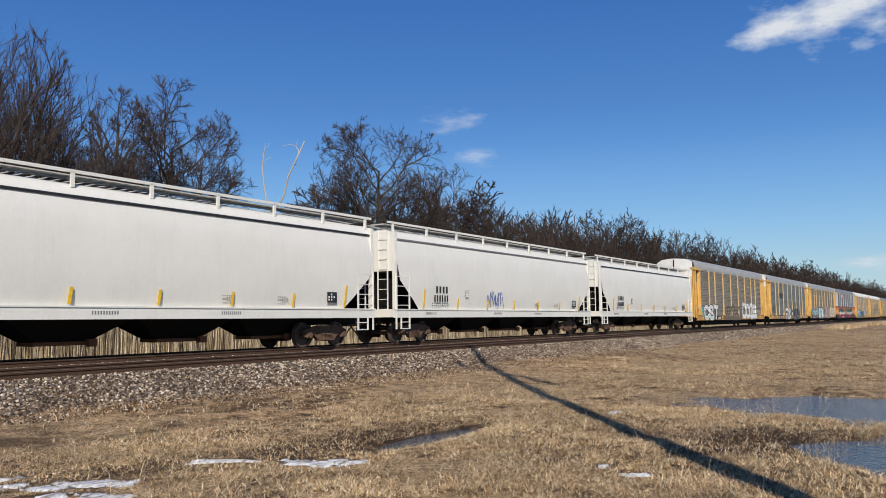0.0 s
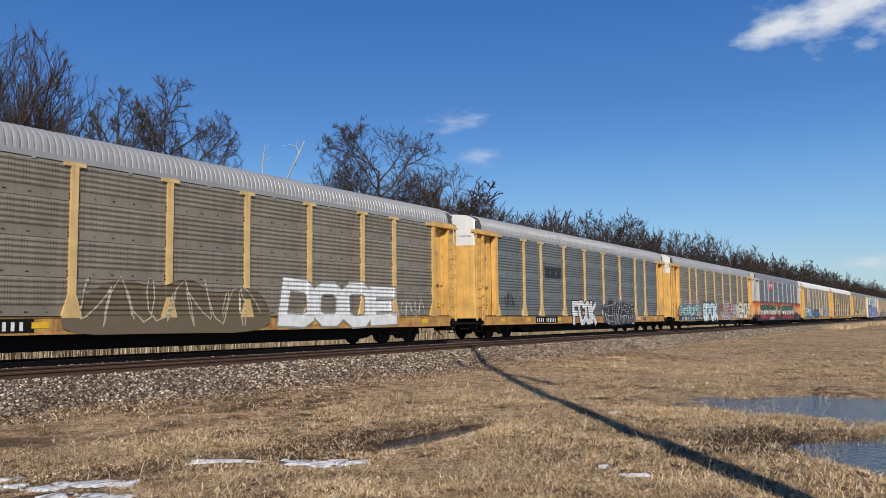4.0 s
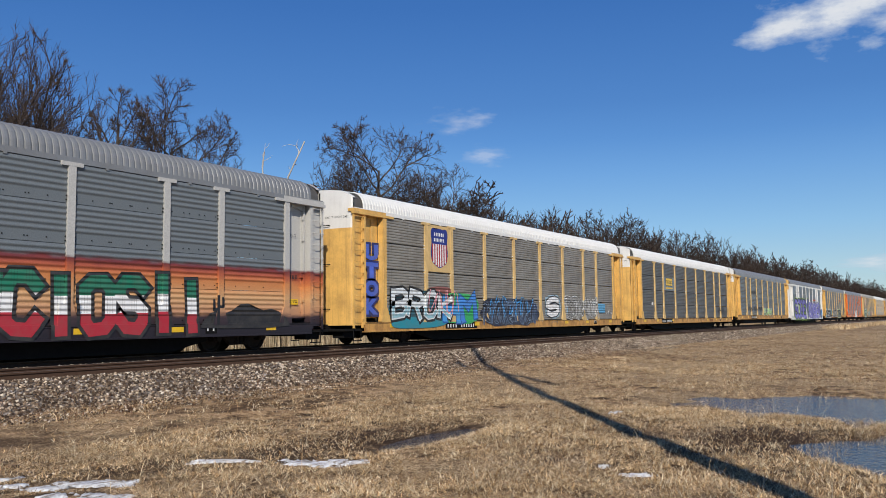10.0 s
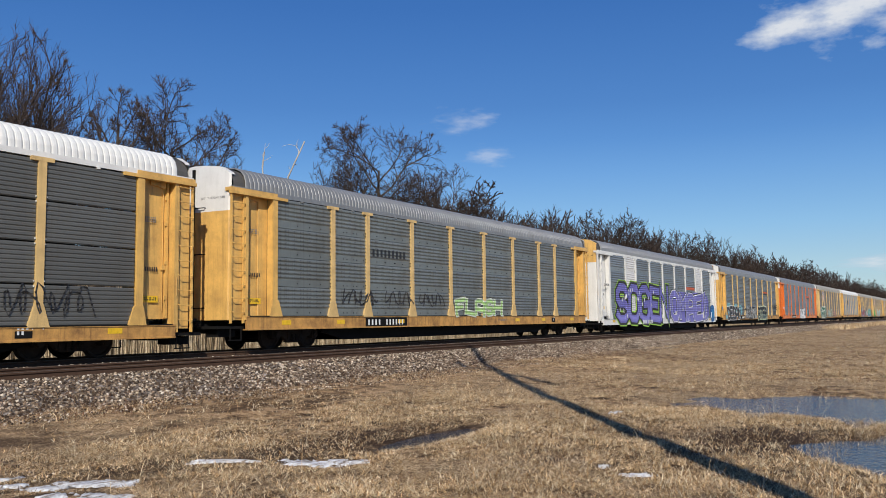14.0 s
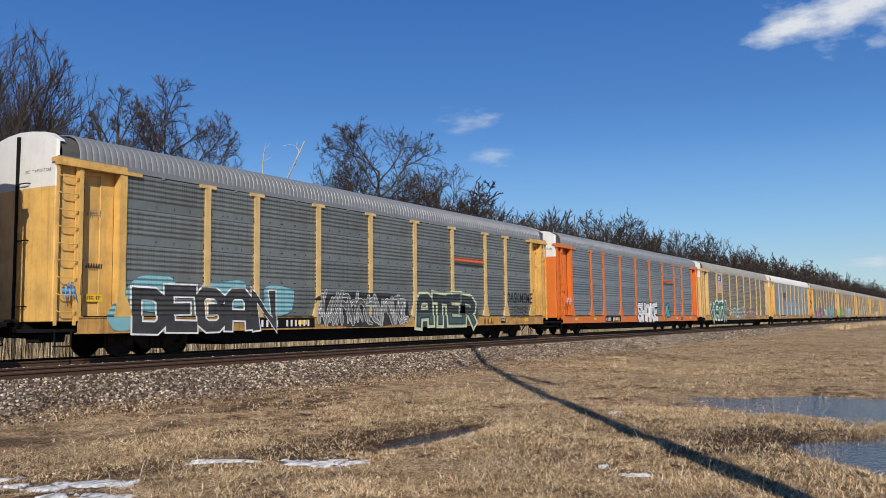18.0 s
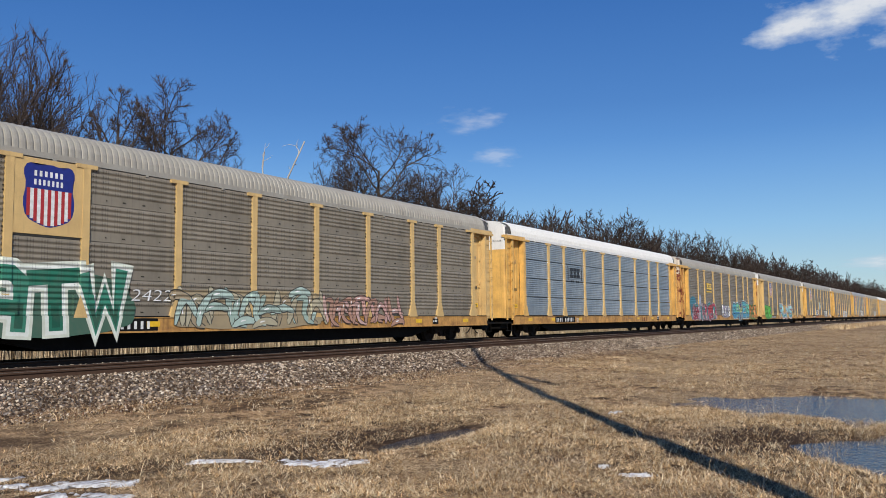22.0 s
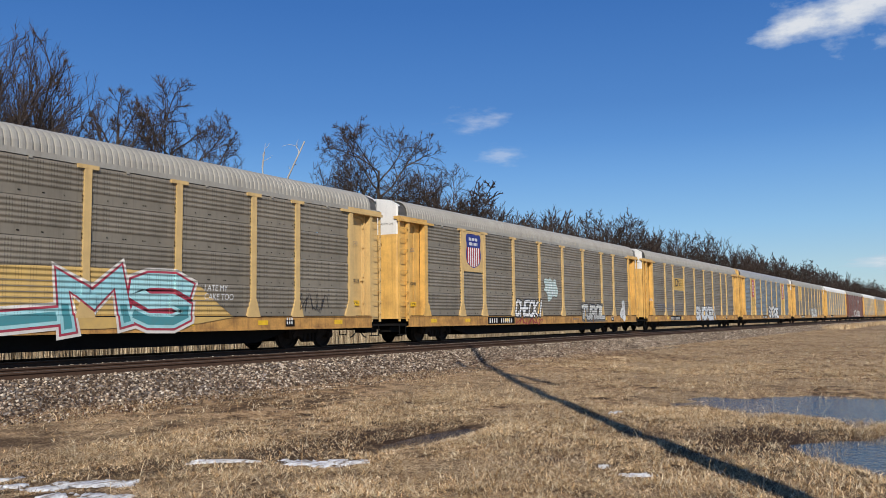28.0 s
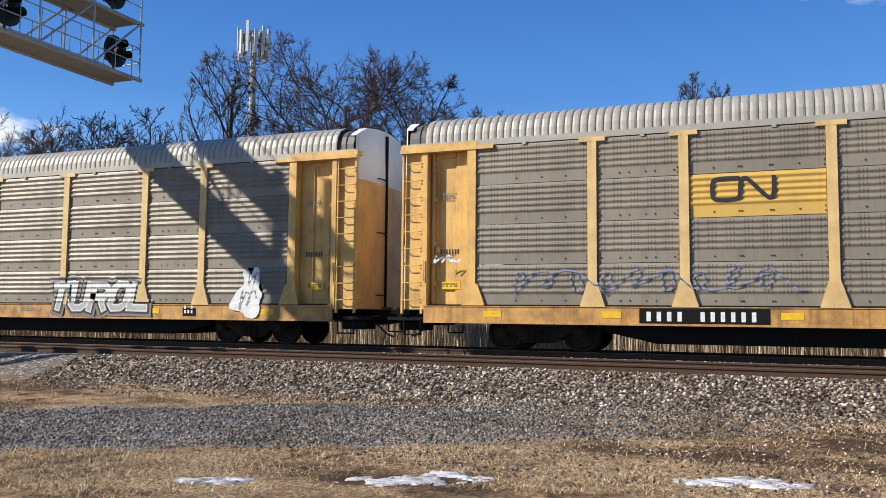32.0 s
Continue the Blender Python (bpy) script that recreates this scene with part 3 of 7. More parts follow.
def b_panel(width, height, face):
    """A pressed side sheet: round waves above a flat bolted band, or fine ribs all over."""
    def build(bm):
        prof = []
        if face == "ribbed":
            prof += [(0.0, 0.0), (0.25 * height, 0.0)]
            n, z0, z1 = 5, 0.26 * height, 0.985 * height
            for i in range(n):
                for k in range(7):
                    f = k / 7
                    prof.append((z0 + (z1 - z0) * (i + f) / n, 0.0155 * (1 - math.cos(2 * math.pi * f))))
        else:
            n = 9
            for i in range(n):
                a, p = height * i / n, height / n
                prof += [(a, 0.0), (a + 0.25 * p, 0.018), (a + 0.75 * p, 0.018)]
        prof.append((height, 0.0))
        vs = [[bm.verts.new((x, -d, z)) for z, d in prof] for x in (0.0, width)]
        for i in range(len(prof) - 1):
            bm.faces.new((vs[0][i], vs[1][i], vs[1][i + 1], vs[0][i + 1])).smooth = face == "ribbed"
        k = len(prof) - 1
        vs = [[bm.verts.new((x, -d, z)) for z, d in prof] for x in (0.0, width)]
        back = [bm.verts.new((x, 0.03, z)) for x, z in ((0, 0), (width, 0), (width, height), (0, height))]
        bm.faces.new((vs[0][0], back[0], back[1], vs[1][0]))
        bm.faces.new((vs[0][k], vs[1][k], back[2], back[3]))
        for e, q in ((0, (0, 3)), (1, (1, 2))):
            bm.faces.new([vs[e][0]] + vs[e][1:k] + [vs[e][k], back[q[1]], back[q[0]]])
    return build


def b_post(z0):
    def build(bm):
        box(bm, -0.10, 0.10, SIDE - 0.055, SIDE + 0.05, z0, EAVE - 0.07)
        box(bm, -0.29, 0.29, SIDE - 0.06, SIDE + 0.05, EAVE - 0.09, EAVE + 0.01)
        prism(bm, [(-0.28, z0 - 0.02), (0.28, z0 - 0.02), (0.11, z0 + 0.52), (-0.11, z0 + 0.52)], SIDE - 0.06, SIDE + 0.02)
    return build


def b_bolts(z0, kind):
    def build(bm):
        for i in range(ROWS):
            z = z0 + (EAVE - z0) * (i + (0.11 if kind == "ribbed" else 0.0)) / ROWS
            for s in (-1, 1):
                for k in ((-0.05, 0.05) if kind == "ribbed" else (-0.07, 0.05)):
                    box(bm, s * 0.13 - 0.010, s * 0.13 + 0.010, SIDE - 0.035, SIDE, z + k, z + k + 0.03)
        if kind == "ribbed":
            for i in range(ROWS):
                z = z0 + (EAVE - z0) * (i + 0.11) / ROWS
                for x in (-1.75, -1.15, -0.6, 0.6, 1.15, 1.75):
                    box(bm, x - 0.013, x + 0.013, SIDE - 0.004, SIDE + 0.014, z, z + 0.026)
    return build


ROOF_LINE = [(-1.50, 4.88), (-1.49, 5.09), (-1.42, 5.29), (-1.28, 5.44), (-1.05, 5.54), (-0.6, 5.605), (0.0, 5.64)]


def b_roof(bm):
    """Narrow pressed sheets side by side, with a sunk seam between each two."""
    prof = ROOF_LINE + [(-y, z) for y, z in ROOF_LINE[-2::-1]]
    pitch = 0.178
    xs, lift = [], []
    for i in range(int(26.2 / pitch)):
        x = 0.38 + i * pitch
        xs += [x, x + 0.016, x + 0.062, x + 0.13, x + 0.162]
        lift += [-0.03, 0.004, 0.018, 0.018, 0.004]
    prev = None
    for x, l in zip(xs, lift):
        ring = []
        for y, z in prof:
            ring.append(bm.verts.new((x, y * (1 + l / 2.2), 4.6 + (z - 4.6) * (1 + l / 1.6))))
        if prev:
            for i in range(len(ring) - 1):
                bm.faces.new((prev[i], ring[i], ring[i + 1], prev[i + 1]))
        prev = ring


def b_roof_hood(bm):
    """The smooth dark ring under the last sheet, and the bows that it rests on."""
    prof = ROOF_LINE + [(-y, z) for y, z in ROOF_LINE[-2::-1]]
    for x0, x1, k in ((-0.06, 0.46, 0.955), (0.16, 0.20, 0.975)):
        a, b = [[bm.verts.new((x, y * k, 4.6 + (z - 4.6) * (k - 0.02))) for y, z in prof] for x in (x0, x1)]
        for i in range(len(prof) - 1):
            bm.faces.new((a[i], b[i], b[i + 1], a[i + 1]))


def b_eave(bm):
    box(bm, -0.2, 27.08, SIDE - 0.01, SIDE + 0.06, EAVE, 4.90)
    for i in range(9):
        x = 2.8 + i * 2.65
        box(bm, x, x + 0.09, SIDE - 0.03, SIDE, EAVE - 0.05, EAVE + 0.02)


def b_far_wall(z0):
    def build(bm):
        box(bm, PANEL_L - 0.3, PANEL_R + 0.3, 1.46, 1.53, z0, 4.9)
        for x in POSTS:
            box(bm, x - 0.1, x + 0.1, 1.5, 1.59, z0, EAVE)
    return build


def b_side_sill(sb, st, s):
    def build(bm):
        prof = [(1.40, st + 0.012), (1.58, st + 0.012), (1.58, st - 0.03), (1.56, st - 0.035), (1.56, sb + 0.035), (1.58, sb + 0.03), (1.58, sb - 0.012), (1.40, sb - 0.012), (1.40, sb + 0.02), (1.50, sb + 0.02), (1.50, st - 0.02), (1.40, st - 0.02)]
        prism(bm, [(s * y, z) for y, z in prof], 0.4, 26.5, "x")
    return build


def b_center_sill(sb):
    def build(bm):
        for s in (-1, 1):
            y = s * 1.0
            prism(bm, [(4.4, sb + 0.1), (22.5, sb + 0.1), (22.5, sb - 0.05), (21.2, sb - 0.33), (5.7, sb - 0.33), (4.4, sb - 0.05)], y - 0.06, y + 0.06)
        box(bm, -0.5, 27.4, -0.4, 0.4, sb + 0.05, sb + 0.36)
        box(bm, 0.4, 26.5, -1.5, 1.5, sb + 0.3, sb + 0.36)
        box(bm, 5.7, 21.2, -1.05, 1.05, sb - 0.33, sb - 0.28)
        for x in (6.5, 9, 12, 15, 18, 20.5):
            box(bm, x - 0.05, x + 0.05, -1.48, 1.48, sb + 0.02, sb + 0.3)
    return build


def b_door(bm):
    """A deep-set plain door with a folded edge, a bar and hinges."""
    box(bm, 0.46, 1.50, SIDE + 0.27, SIDE + 0.31, 0.98, 4.74)
    box(bm, 1.10, 1.50, SIDE + 0.225, SIDE + 0.27, 1.0, 4.72, 0.012)
    box(bm, 0.52, 0.58, SIDE + 0.17, SIDE + 0.27, 1.0, 4.70)
    prism(bm, [(0.60, 4.50), (0.80, 4.56), (1.10, 4.58), (1.10, 4.74), (0.60, 4.74)], SIDE + 0.20, SIDE + 0.27)
    rod(bm, (0.66, SIDE + 0.23, 1.2), (0.66, SIDE + 0.23, 4.45), 0.014, 6)
    for z in (1.5, 2.45, 3.5, 4.2):
        box(bm, 0.545, 0.64, SIDE + 0.16, SIDE + 0.20, z, z + 0.10)
    box(bm, 0.62, 0.71, SIDE + 0.17, SIDE + 0.25, 2.3, 2.42)


def b_corner_post(st):
    def build(bm):
        box(bm, 1.48, 1.69, SIDE - 0.05, SIDE + 0.2, st, EAVE)
        prism(bm, [(1.36, st), (1.92, st), (1.74, st + 0.5), (1.46, st + 0.5)], SIDE - 0.056, SIDE + 0.02)
    return build


def b_edge_post(st):
    def build(bm):
        box(bm, 0.34, 0.46, SIDE - 0.02, SIDE + 0.24, st - 0.1, EAVE)
        rod(bm, (0.40, SIDE - 0.05, 1.6), (0.40, SIDE - 0.05, 2.1), 0.012, 5)
    return build


def b_ladder(st):
    def build(bm):
        box(bm, -0.21, -0.16, SIDE + 0.0, SIDE + 0.07, st - 0.2, EAVE)
        box(bm, 0.29, 0.34, SIDE + 0.0, SIDE + 0.07, st - 0.2, EAVE)
        z = st + 0.12
        while z < EAVE - 0.1:
            pipe(bm, [(-0.19, SIDE, z + 0.03), (-0.15, SIDE - 0.06, z), (0.28, SIDE - 0.06, z), (0.32, SIDE, z + 0.03)], 0.013, 5)
            z += 0.405
    return build


def b_head_rail(bm):
    box(bm, -0.24, 2.12, SIDE - 0.075, SIDE + 0.1, EAVE - 0.09, EAVE + 0.0)
    box(bm, -0.24, 1.7, SIDE - 0.02, SIDE + 0.25, EAVE, EAVE + 0.11)


END_PLAN = [(-0.13, -1.42), (-0.19, -1.36), (-0.24, -1.0), (-0.28, -0.5), (-0.29, 0.0)]


def end_ring():
    return END_PLAN + [(x, -y) for x, y in END_PLAN[-2::-1]]


def b_end_door(z0, z1, crown):
    def build(bm):
        ring = end_ring()
        lo = [bm.verts.new((x, y, z0)) for x, y in ring]

        def top_of(y):
            if not crown:
                return z1
            for (y0, a), (y1, b) in zip(ROOF_LINE, ROOF_LINE[1:]):
                if y0 <= -abs(y) <= y1:
                    return a + (b - a) * (-abs(y) - y0) / (y1 - y0) - 0.02
            return 5.0
        hi = [bm.verts.new((x * (0.9 if crown else 1), y, top_of(y))) for x, y in ring]
        for i in range(len(ring) - 1):
            bm.faces.new((lo[i], lo[i + 1], hi[i + 1], hi[i]))
        if crown:
            back = [bm.verts.new((0.02, y, top_of(y))) for x, y in ring]
            for i in range(len(ring) - 1):
                bm.faces.new((hi[i], hi[i + 1], back[i + 1], back[i]))
        else:
            bm.faces.new(lo[::-1])
    return build


def b_end_trim(bm):
    box(bm, -0.33, -0.27, -0.04, 0.04, 0.95, 5.5)
    for z in (1.3, 2.9, 4.3):
        pipe(bm, [(-0.27, -0.5, z), (-0.36, -0.48, z), (-0.37, -0.1, z), (-0.29, -0.08, z)], 0.016, 5)


def b_platform(sb):
    def build(bm):
        box(bm, -0.6, 0.42, -1.42, 1.42, sb + 0.12, sb + 0.2)
        prism(bm, [(0.42, sb + 0.3), (-0.65, sb + 0.25), (-0.65, sb + 0.05), (-0.2, sb - 0.02), (0.42, sb)], -0.45, 0.45)
        for y in (-1.45, 1.45):
            pipe(bm, [(-0.15, y, sb + 0.15), (-0.15, y, sb - 0.22), (0.28, y, sb - 0.22), (0.28, y, sb + 0.15)], 0.018, 5)
        box(bm, -0.15, 0.28, -1.5, -1.36, sb - 0.23, sb - 0.2)
        box(bm, -0.4, 0.3, -1.2, -0.7, sb - 0.12, sb + 0.1, 0.02)
    return build


def autorack(u, label, panels, frame_paint, roof, end_paint=None, top=WHITE, low=False, kind="ribbed", skin=None, rows=ROWS, sill_paint=None, eave=None, post_paint=None):
    """A covered auto rack car, 28.6 m over the couplers. skin: other materials for some bays."""
    sb, st = (0.48, 0.82) if low else (0.64, SILL_TOP)
    end_paint = end_paint or frame_paint
    post_paint = post_paint or (POST_YELLOW if frame_paint is YELLOW else frame_paint)
    car = thing("auto_rack_car", pose(u - rolled(0), TRACK_Y, 0), label, "railroad car", "auto rack cars of the train")
    sill_tops[car.name] = st
    tag = "low" if low else "high"
    edges = [PANEL_L] + [p for p in POSTS] + [PANEL_R]
    hgt = (EAVE - st - 0.02) / rows
    for i in range(9):
        a = edges[i] + (0.11 if i else 0.0)
        b = edges[i + 1] - (0.11 if i < 8 else 0.0)
        w = round(b - a, 2)
        for r in range(rows):
            m = (skin or {}).get((i, r)) or (skin or {}).get((i, None)) or panels
            me = shared("side_panel:%s:%s:%s:%d" % (w, tag, kind, rows), m, b_panel(w, hgt - (0.014 if kind == "ribbed" else 0.035), kind))
            part("side_panel", me, m, car, "", (a, SIDE + 0.012, st + 0.014 + r * hgt))
    for x in POSTS:
        p = part("post", shared("post:" + tag, post_paint, b_post(st)), post_paint, car, "", (x, 0, 0))
        tagged(part("bolts", shared("bolts:%s:%s" % (tag, kind), BLACK if kind == "ribbed" else CHALK, b_bolts(st, kind)), BLACK, p), kind="stuff")
    part("roof", shared("roof", roof, b_roof), roof, car, "curved corrugated sheet roof")
    part("eave_strip", shared("eave", eave or roof, b_eave), eave or roof, car)
    part("far_side", shared("far:" + tag, panels, b_far_wall(st)), panels, car)
    for s in (-1, 1):
        part("side_sill", shared("sill:%s:%d" % (tag, s), sill_paint or (SILL_YELLOW if frame_paint in (YELLOW, TAN) else frame_paint), b_side_sill(sb, st, s)), sill_paint or frame_paint, car)
    # solid black strip standing in for the shadow line above the sill
    part("sill_gap", shared("gap:" + tag, BLACK, lambda bm: box(bm, 0.5, 26.4, SIDE - 0.054, SIDE, st - 0.008, st + 0.022)), BLACK, car, "dark gap between side sheets and sill")
    part("center_sill", shared("center:" + tag, BLACK, b_center_sill(sb - 0.08)), BLACK, car, "black fishbelly underframe")
    for flip in (0, 1):
        m = pose(2 * MID, 0, 0, 0, 0, 180) if flip else Matrix()
        # the near corner of either end; the right one is a mirror image
        def mirrored(name, key, mat, build, lab=""):
            if not flip:
                return part(name, shared(key, mat, build), mat, car, lab)

            def b2(bm):
                build(bm)
                for v in bm.verts:
                    v.co.x = 2 * MID - v.co.x
            return part(name, shared(key + ":r", mat, b2), mat, car, lab)
        mirrored("end_door_bay", "door", frame_paint, b_door, "recessed painted steel door bay")
        mirrored("corner_post", "corner:" + tag, frame_paint, b_corner_post(st))
        mirrored("edge_post", "edge:" + tag, frame_paint, b_edge_post(st))
        mirrored("ladder", "ladder:" + tag, end_paint, b_ladder(st))
        mirrored("head_rail", "head", frame_paint, b_head_rail)
        mirrored("ladder_backing", "backing:" + tag, end_paint, lambda bm: box(bm, -0.14, 0.36, SIDE + 0.10, SIDE + 0.14, st - 0.1, EAVE + 0.1))
        mirrored("end_door", "enddoor:" + tag, end_paint, b_end_door(st - 0.1, 4.18, False), "curved end door")
        mirrored("end_cap", "endcap", top, b_end_door(4.18, 5.4, True), "upper end panel under the roof")
        mirrored("roof_hood", "hood", ROOF_HOOD, b_roof_hood, "smooth dark ring under the last roof sheet")
        mirrored("end_trim", "endtrim", BLACK, b_end_trim, "dark middle seam and grab irons")
        mirrored("end_platform", "platform:" + tag, BLACK, b_platform(sb - 0.08))
        part("coupler", shared("coupler", TRUCK, b_coupler), TRUCK, car, "", pose(2 * MID + 0.78, 0, 0) if flip else pose(-0.78, 0, 0, 0, 0, 180))
        part("air_hose", shared("hose", HOSE, b_hose), HOSE, car, "", pose(2 * MID + 0.72, 0, 0) if flip else Matrix.Translation((-0.72, 0, 0)) @ Matrix.Rotation(math.pi, 4, "Z"))
        part("cut_lever", shared("cut", TRUCK, b_cut_lever), TRUCK, car, "", pose(2 * MID + 0.78, 0, 0) if flip else pose(-0.78, 0, 0, 0, 0, 180))
    truck(car, 3.08, GEAR_SHADED, GEAR_SHADED)
    truck(car, 23.80, GEAR_SHADED, GEAR_SHADED)
    cars.append((car, u))
    return car


def dress(car, low=False, plate=5.6, seed=0, mark=None, boards=True, plate_on=True):
    """The small markings that every rack car carries."""
    sb, st = (0.48, 0.82) if low else (0.64, SILL_TOP)
    zf = SIDE - 0.034
    if plate_on:
        slab(car, plate, plate + 2.6, sb + 0.03, st - 0.05, BLACK, zf, "number_board", "black number board with white bars")
        bars(car, plate + 0.15, sb + 0.085, 0.85, st - sb - 0.20, CHALK, 4, zf - 0.003, "marking", seed, 1, 0.42)
        bars(car, plate + 1.25, sb + 0.085, 1.2, st - sb - 0.20, CHALK, 6, zf - 0.003, "marking", seed + 1, 1, 0.42)
    for x in (1.9, 4.6, 8.2, 17.9, 20.8, 24.4):
        slab(car, x, x + 0.42, sb + 0.14, sb + 0.28, STRIPE, zf - 0.002, "reflector", "yellow reflective strip")
    bars(car, 16.2, sb + 0.16, 0.8, 0.10, GREYTXT, 9, zf - 0.002, "marking", seed + 2, 2)
    slab(car, 22.0, 22.42, sb + 0.08, st - 0.1, BLACK, zf - 0.001, "data_panel", "small black data panel with white bars")
    bars(car, 22.05, sb + 0.12, 0.32, 0.24, CHALK, 3, zf - 0.004, "marking", seed + 3, 2)
    if boards:
        y = SIDE + 0.218
        for x in (0.72, 25.60):
            bars(car, x, 3.55, 0.42, 0.16, GREYTXT, 7, y, "marking", seed + 4, 3)
            bars(car, x, 2.25, 0.5, 0.12, INK, 7, y, "marking", seed + 5)
            slab(car, x + 0.02, x + 0.5, 1.42, 1.6, STRIPE, y, "placard", "small yellow placard")
            bars(car, x + 0.06, 1.46, 0.4, 0.1, INK, 8, y - 0.004, "marking", seed + 6, 2)
        # lettering on the lit end
        me = text_mesh("EXCESS HEIGHT CAR", 0.95, 0.075, INK)
        part("lettering", me, INK, car, "", pose(-0.285, -0.30, 4.55, 0, 0, -86))


# ---------------------------------------------------------------- signs, drawn as plain shapes
def shield_sign(car, u0, u1, z0, z1, ground_paint):
    """A tan board with a blue-topped, red and white striped shield."""
    slab(car, u0, u1, z0, z1, ground_paint, SIDE - 0.032, "sign_board", "tan board with a striped shield", 0.008)
    m, w = (u0 + u1) / 2, (u1 - u0) * 0.36
    top, bot = z1 - 0.12, z0 + 0.18
    h = top - bot
    out = [(-1, 0.86), (-0.82, 1.0), (-0.45, 0.96), (0, 1.0), (0.45, 0.96), (0.82, 1.0), (1, 0.86), (0.86, 0.66), (1.0, 0.38), (0.86, 0.14), (0.4, 0.05), (0, 0), (-0.4, 0.05), (-0.86, 0.14), (-1.0, 0.38), (-0.86, 0.66)]
    blob(car, [(m + a * w * 1.06, bot - 0.02 + b * (h + 0.04)) for a, b in out], BLUE, SIDE - 0.042, "shield_edge", "", 1)
    for k in range(-6, 7):
        x = m + k * w * 0.138
        slab(car, x - w * 0.068, x + w * 0.068, bot + h * (0.02 + 0.004 * k * k), bot + h * 0.60, CHALK if k % 2 else STRIPE_RED, SIDE - 0.046, "shield_stripe", "", 0.001)
    for r in (0.80, 0.66):
        bars(car, m - w * 0.62, bot + h * r, w * 1.24, h * 0.09, CHALK, 6 if r > 0.7 else 7, SIDE - 0.045)


def bar_logo(car, u0, u1, z0, z1, ink, edge=None, under=True):
    """A brand mark as three plain blocks over a line."""
    w = (u1 - u0) / 3
    zb = z0 + (z1 - z0) * (0.3 if under else 0)
    for k in range(3):
        a, b = u0 + k * w + 0.03, u0 + (k + 1) * w - 0.03
        if edge:
            slab(car, a - 0.03, b + 0.03, zb - 0.03, z1 + 0.03, edge, SIDE - 0.024, "brand_mark", "", 0.002)
        for q in range(3):
            hh = (z1 - zb) / 3
            slab(car, a + (0.08 if q == 1 else 0), b - (0.08 if q == 1 else 0), zb + q * hh + 0.012, zb + (q + 1) * hh - 0.012, ink, SIDE - 0.029, "brand_mark", "", 0.002)
    if under:
        slab(car, u0 - 0.05, u1 + 0.05, z0, z0 + (z1 - z0) * 0.14, ink, SIDE - 0.026, "brand_mark", "", 0.003)


def round_logo(car, u, z, r):
    for rr, m, y in ((r, INK, 0.0), (r * 0.93, CHALK, -0.002), (r * 0.88, INK, -0.004), (r * 0.62, BLUE_PALE, -0.006)):
        bm = bmesh.new()
        bmesh.ops.create_circle(bm, cap_ends=True, segments=28, radius=rr, matrix=Matrix.Translation((u, SIDE + 0.215 + y, z)) @ Matrix.Rotation(math.pi / 2, 4, "X"))
        part("round_mark", bm, m, car)
    slab(car, u - r * 0.12, u + r * 0.12, z - r * 0.55, z + r * 0.55, CHALK, SIDE + 0.207, "round_mark", "", 0.001)
    slab(car, u - r * 0.5, u + r * 0.5, z - r * 0.1, z + r * 0.1, CHALK, SIDE + 0.207, "round_mark", "", 0.001)


BLUE_PALE = plain("pale blue sign paint", (0.10, 0.25, 0.55), 0.5)


# ---------------------------------------------------------------- covered hopper car
def b_hopper_end(bm):
    """The flat upper end sheet and the slope sheet that runs down under it."""
    prof = [(-1.50, 2.75), (-1.58, 3.2), (-1.50, 3.85), (-1.36, 4.18), (-1.1, 4.33), (-0.5, 4.44), (0, 4.46)]
    pts = prof + [(-y, z) for y, z in prof[-2::-1]]
    prism(bm, pts, 0.0, 0.05, "x")


def b_slope_sheet(bm):
    prism(bm, [(0.03, 2.75), (0.03, 2.68), (2.3, 1.25), (2.3, 1.32)], -1.47, 1.47)


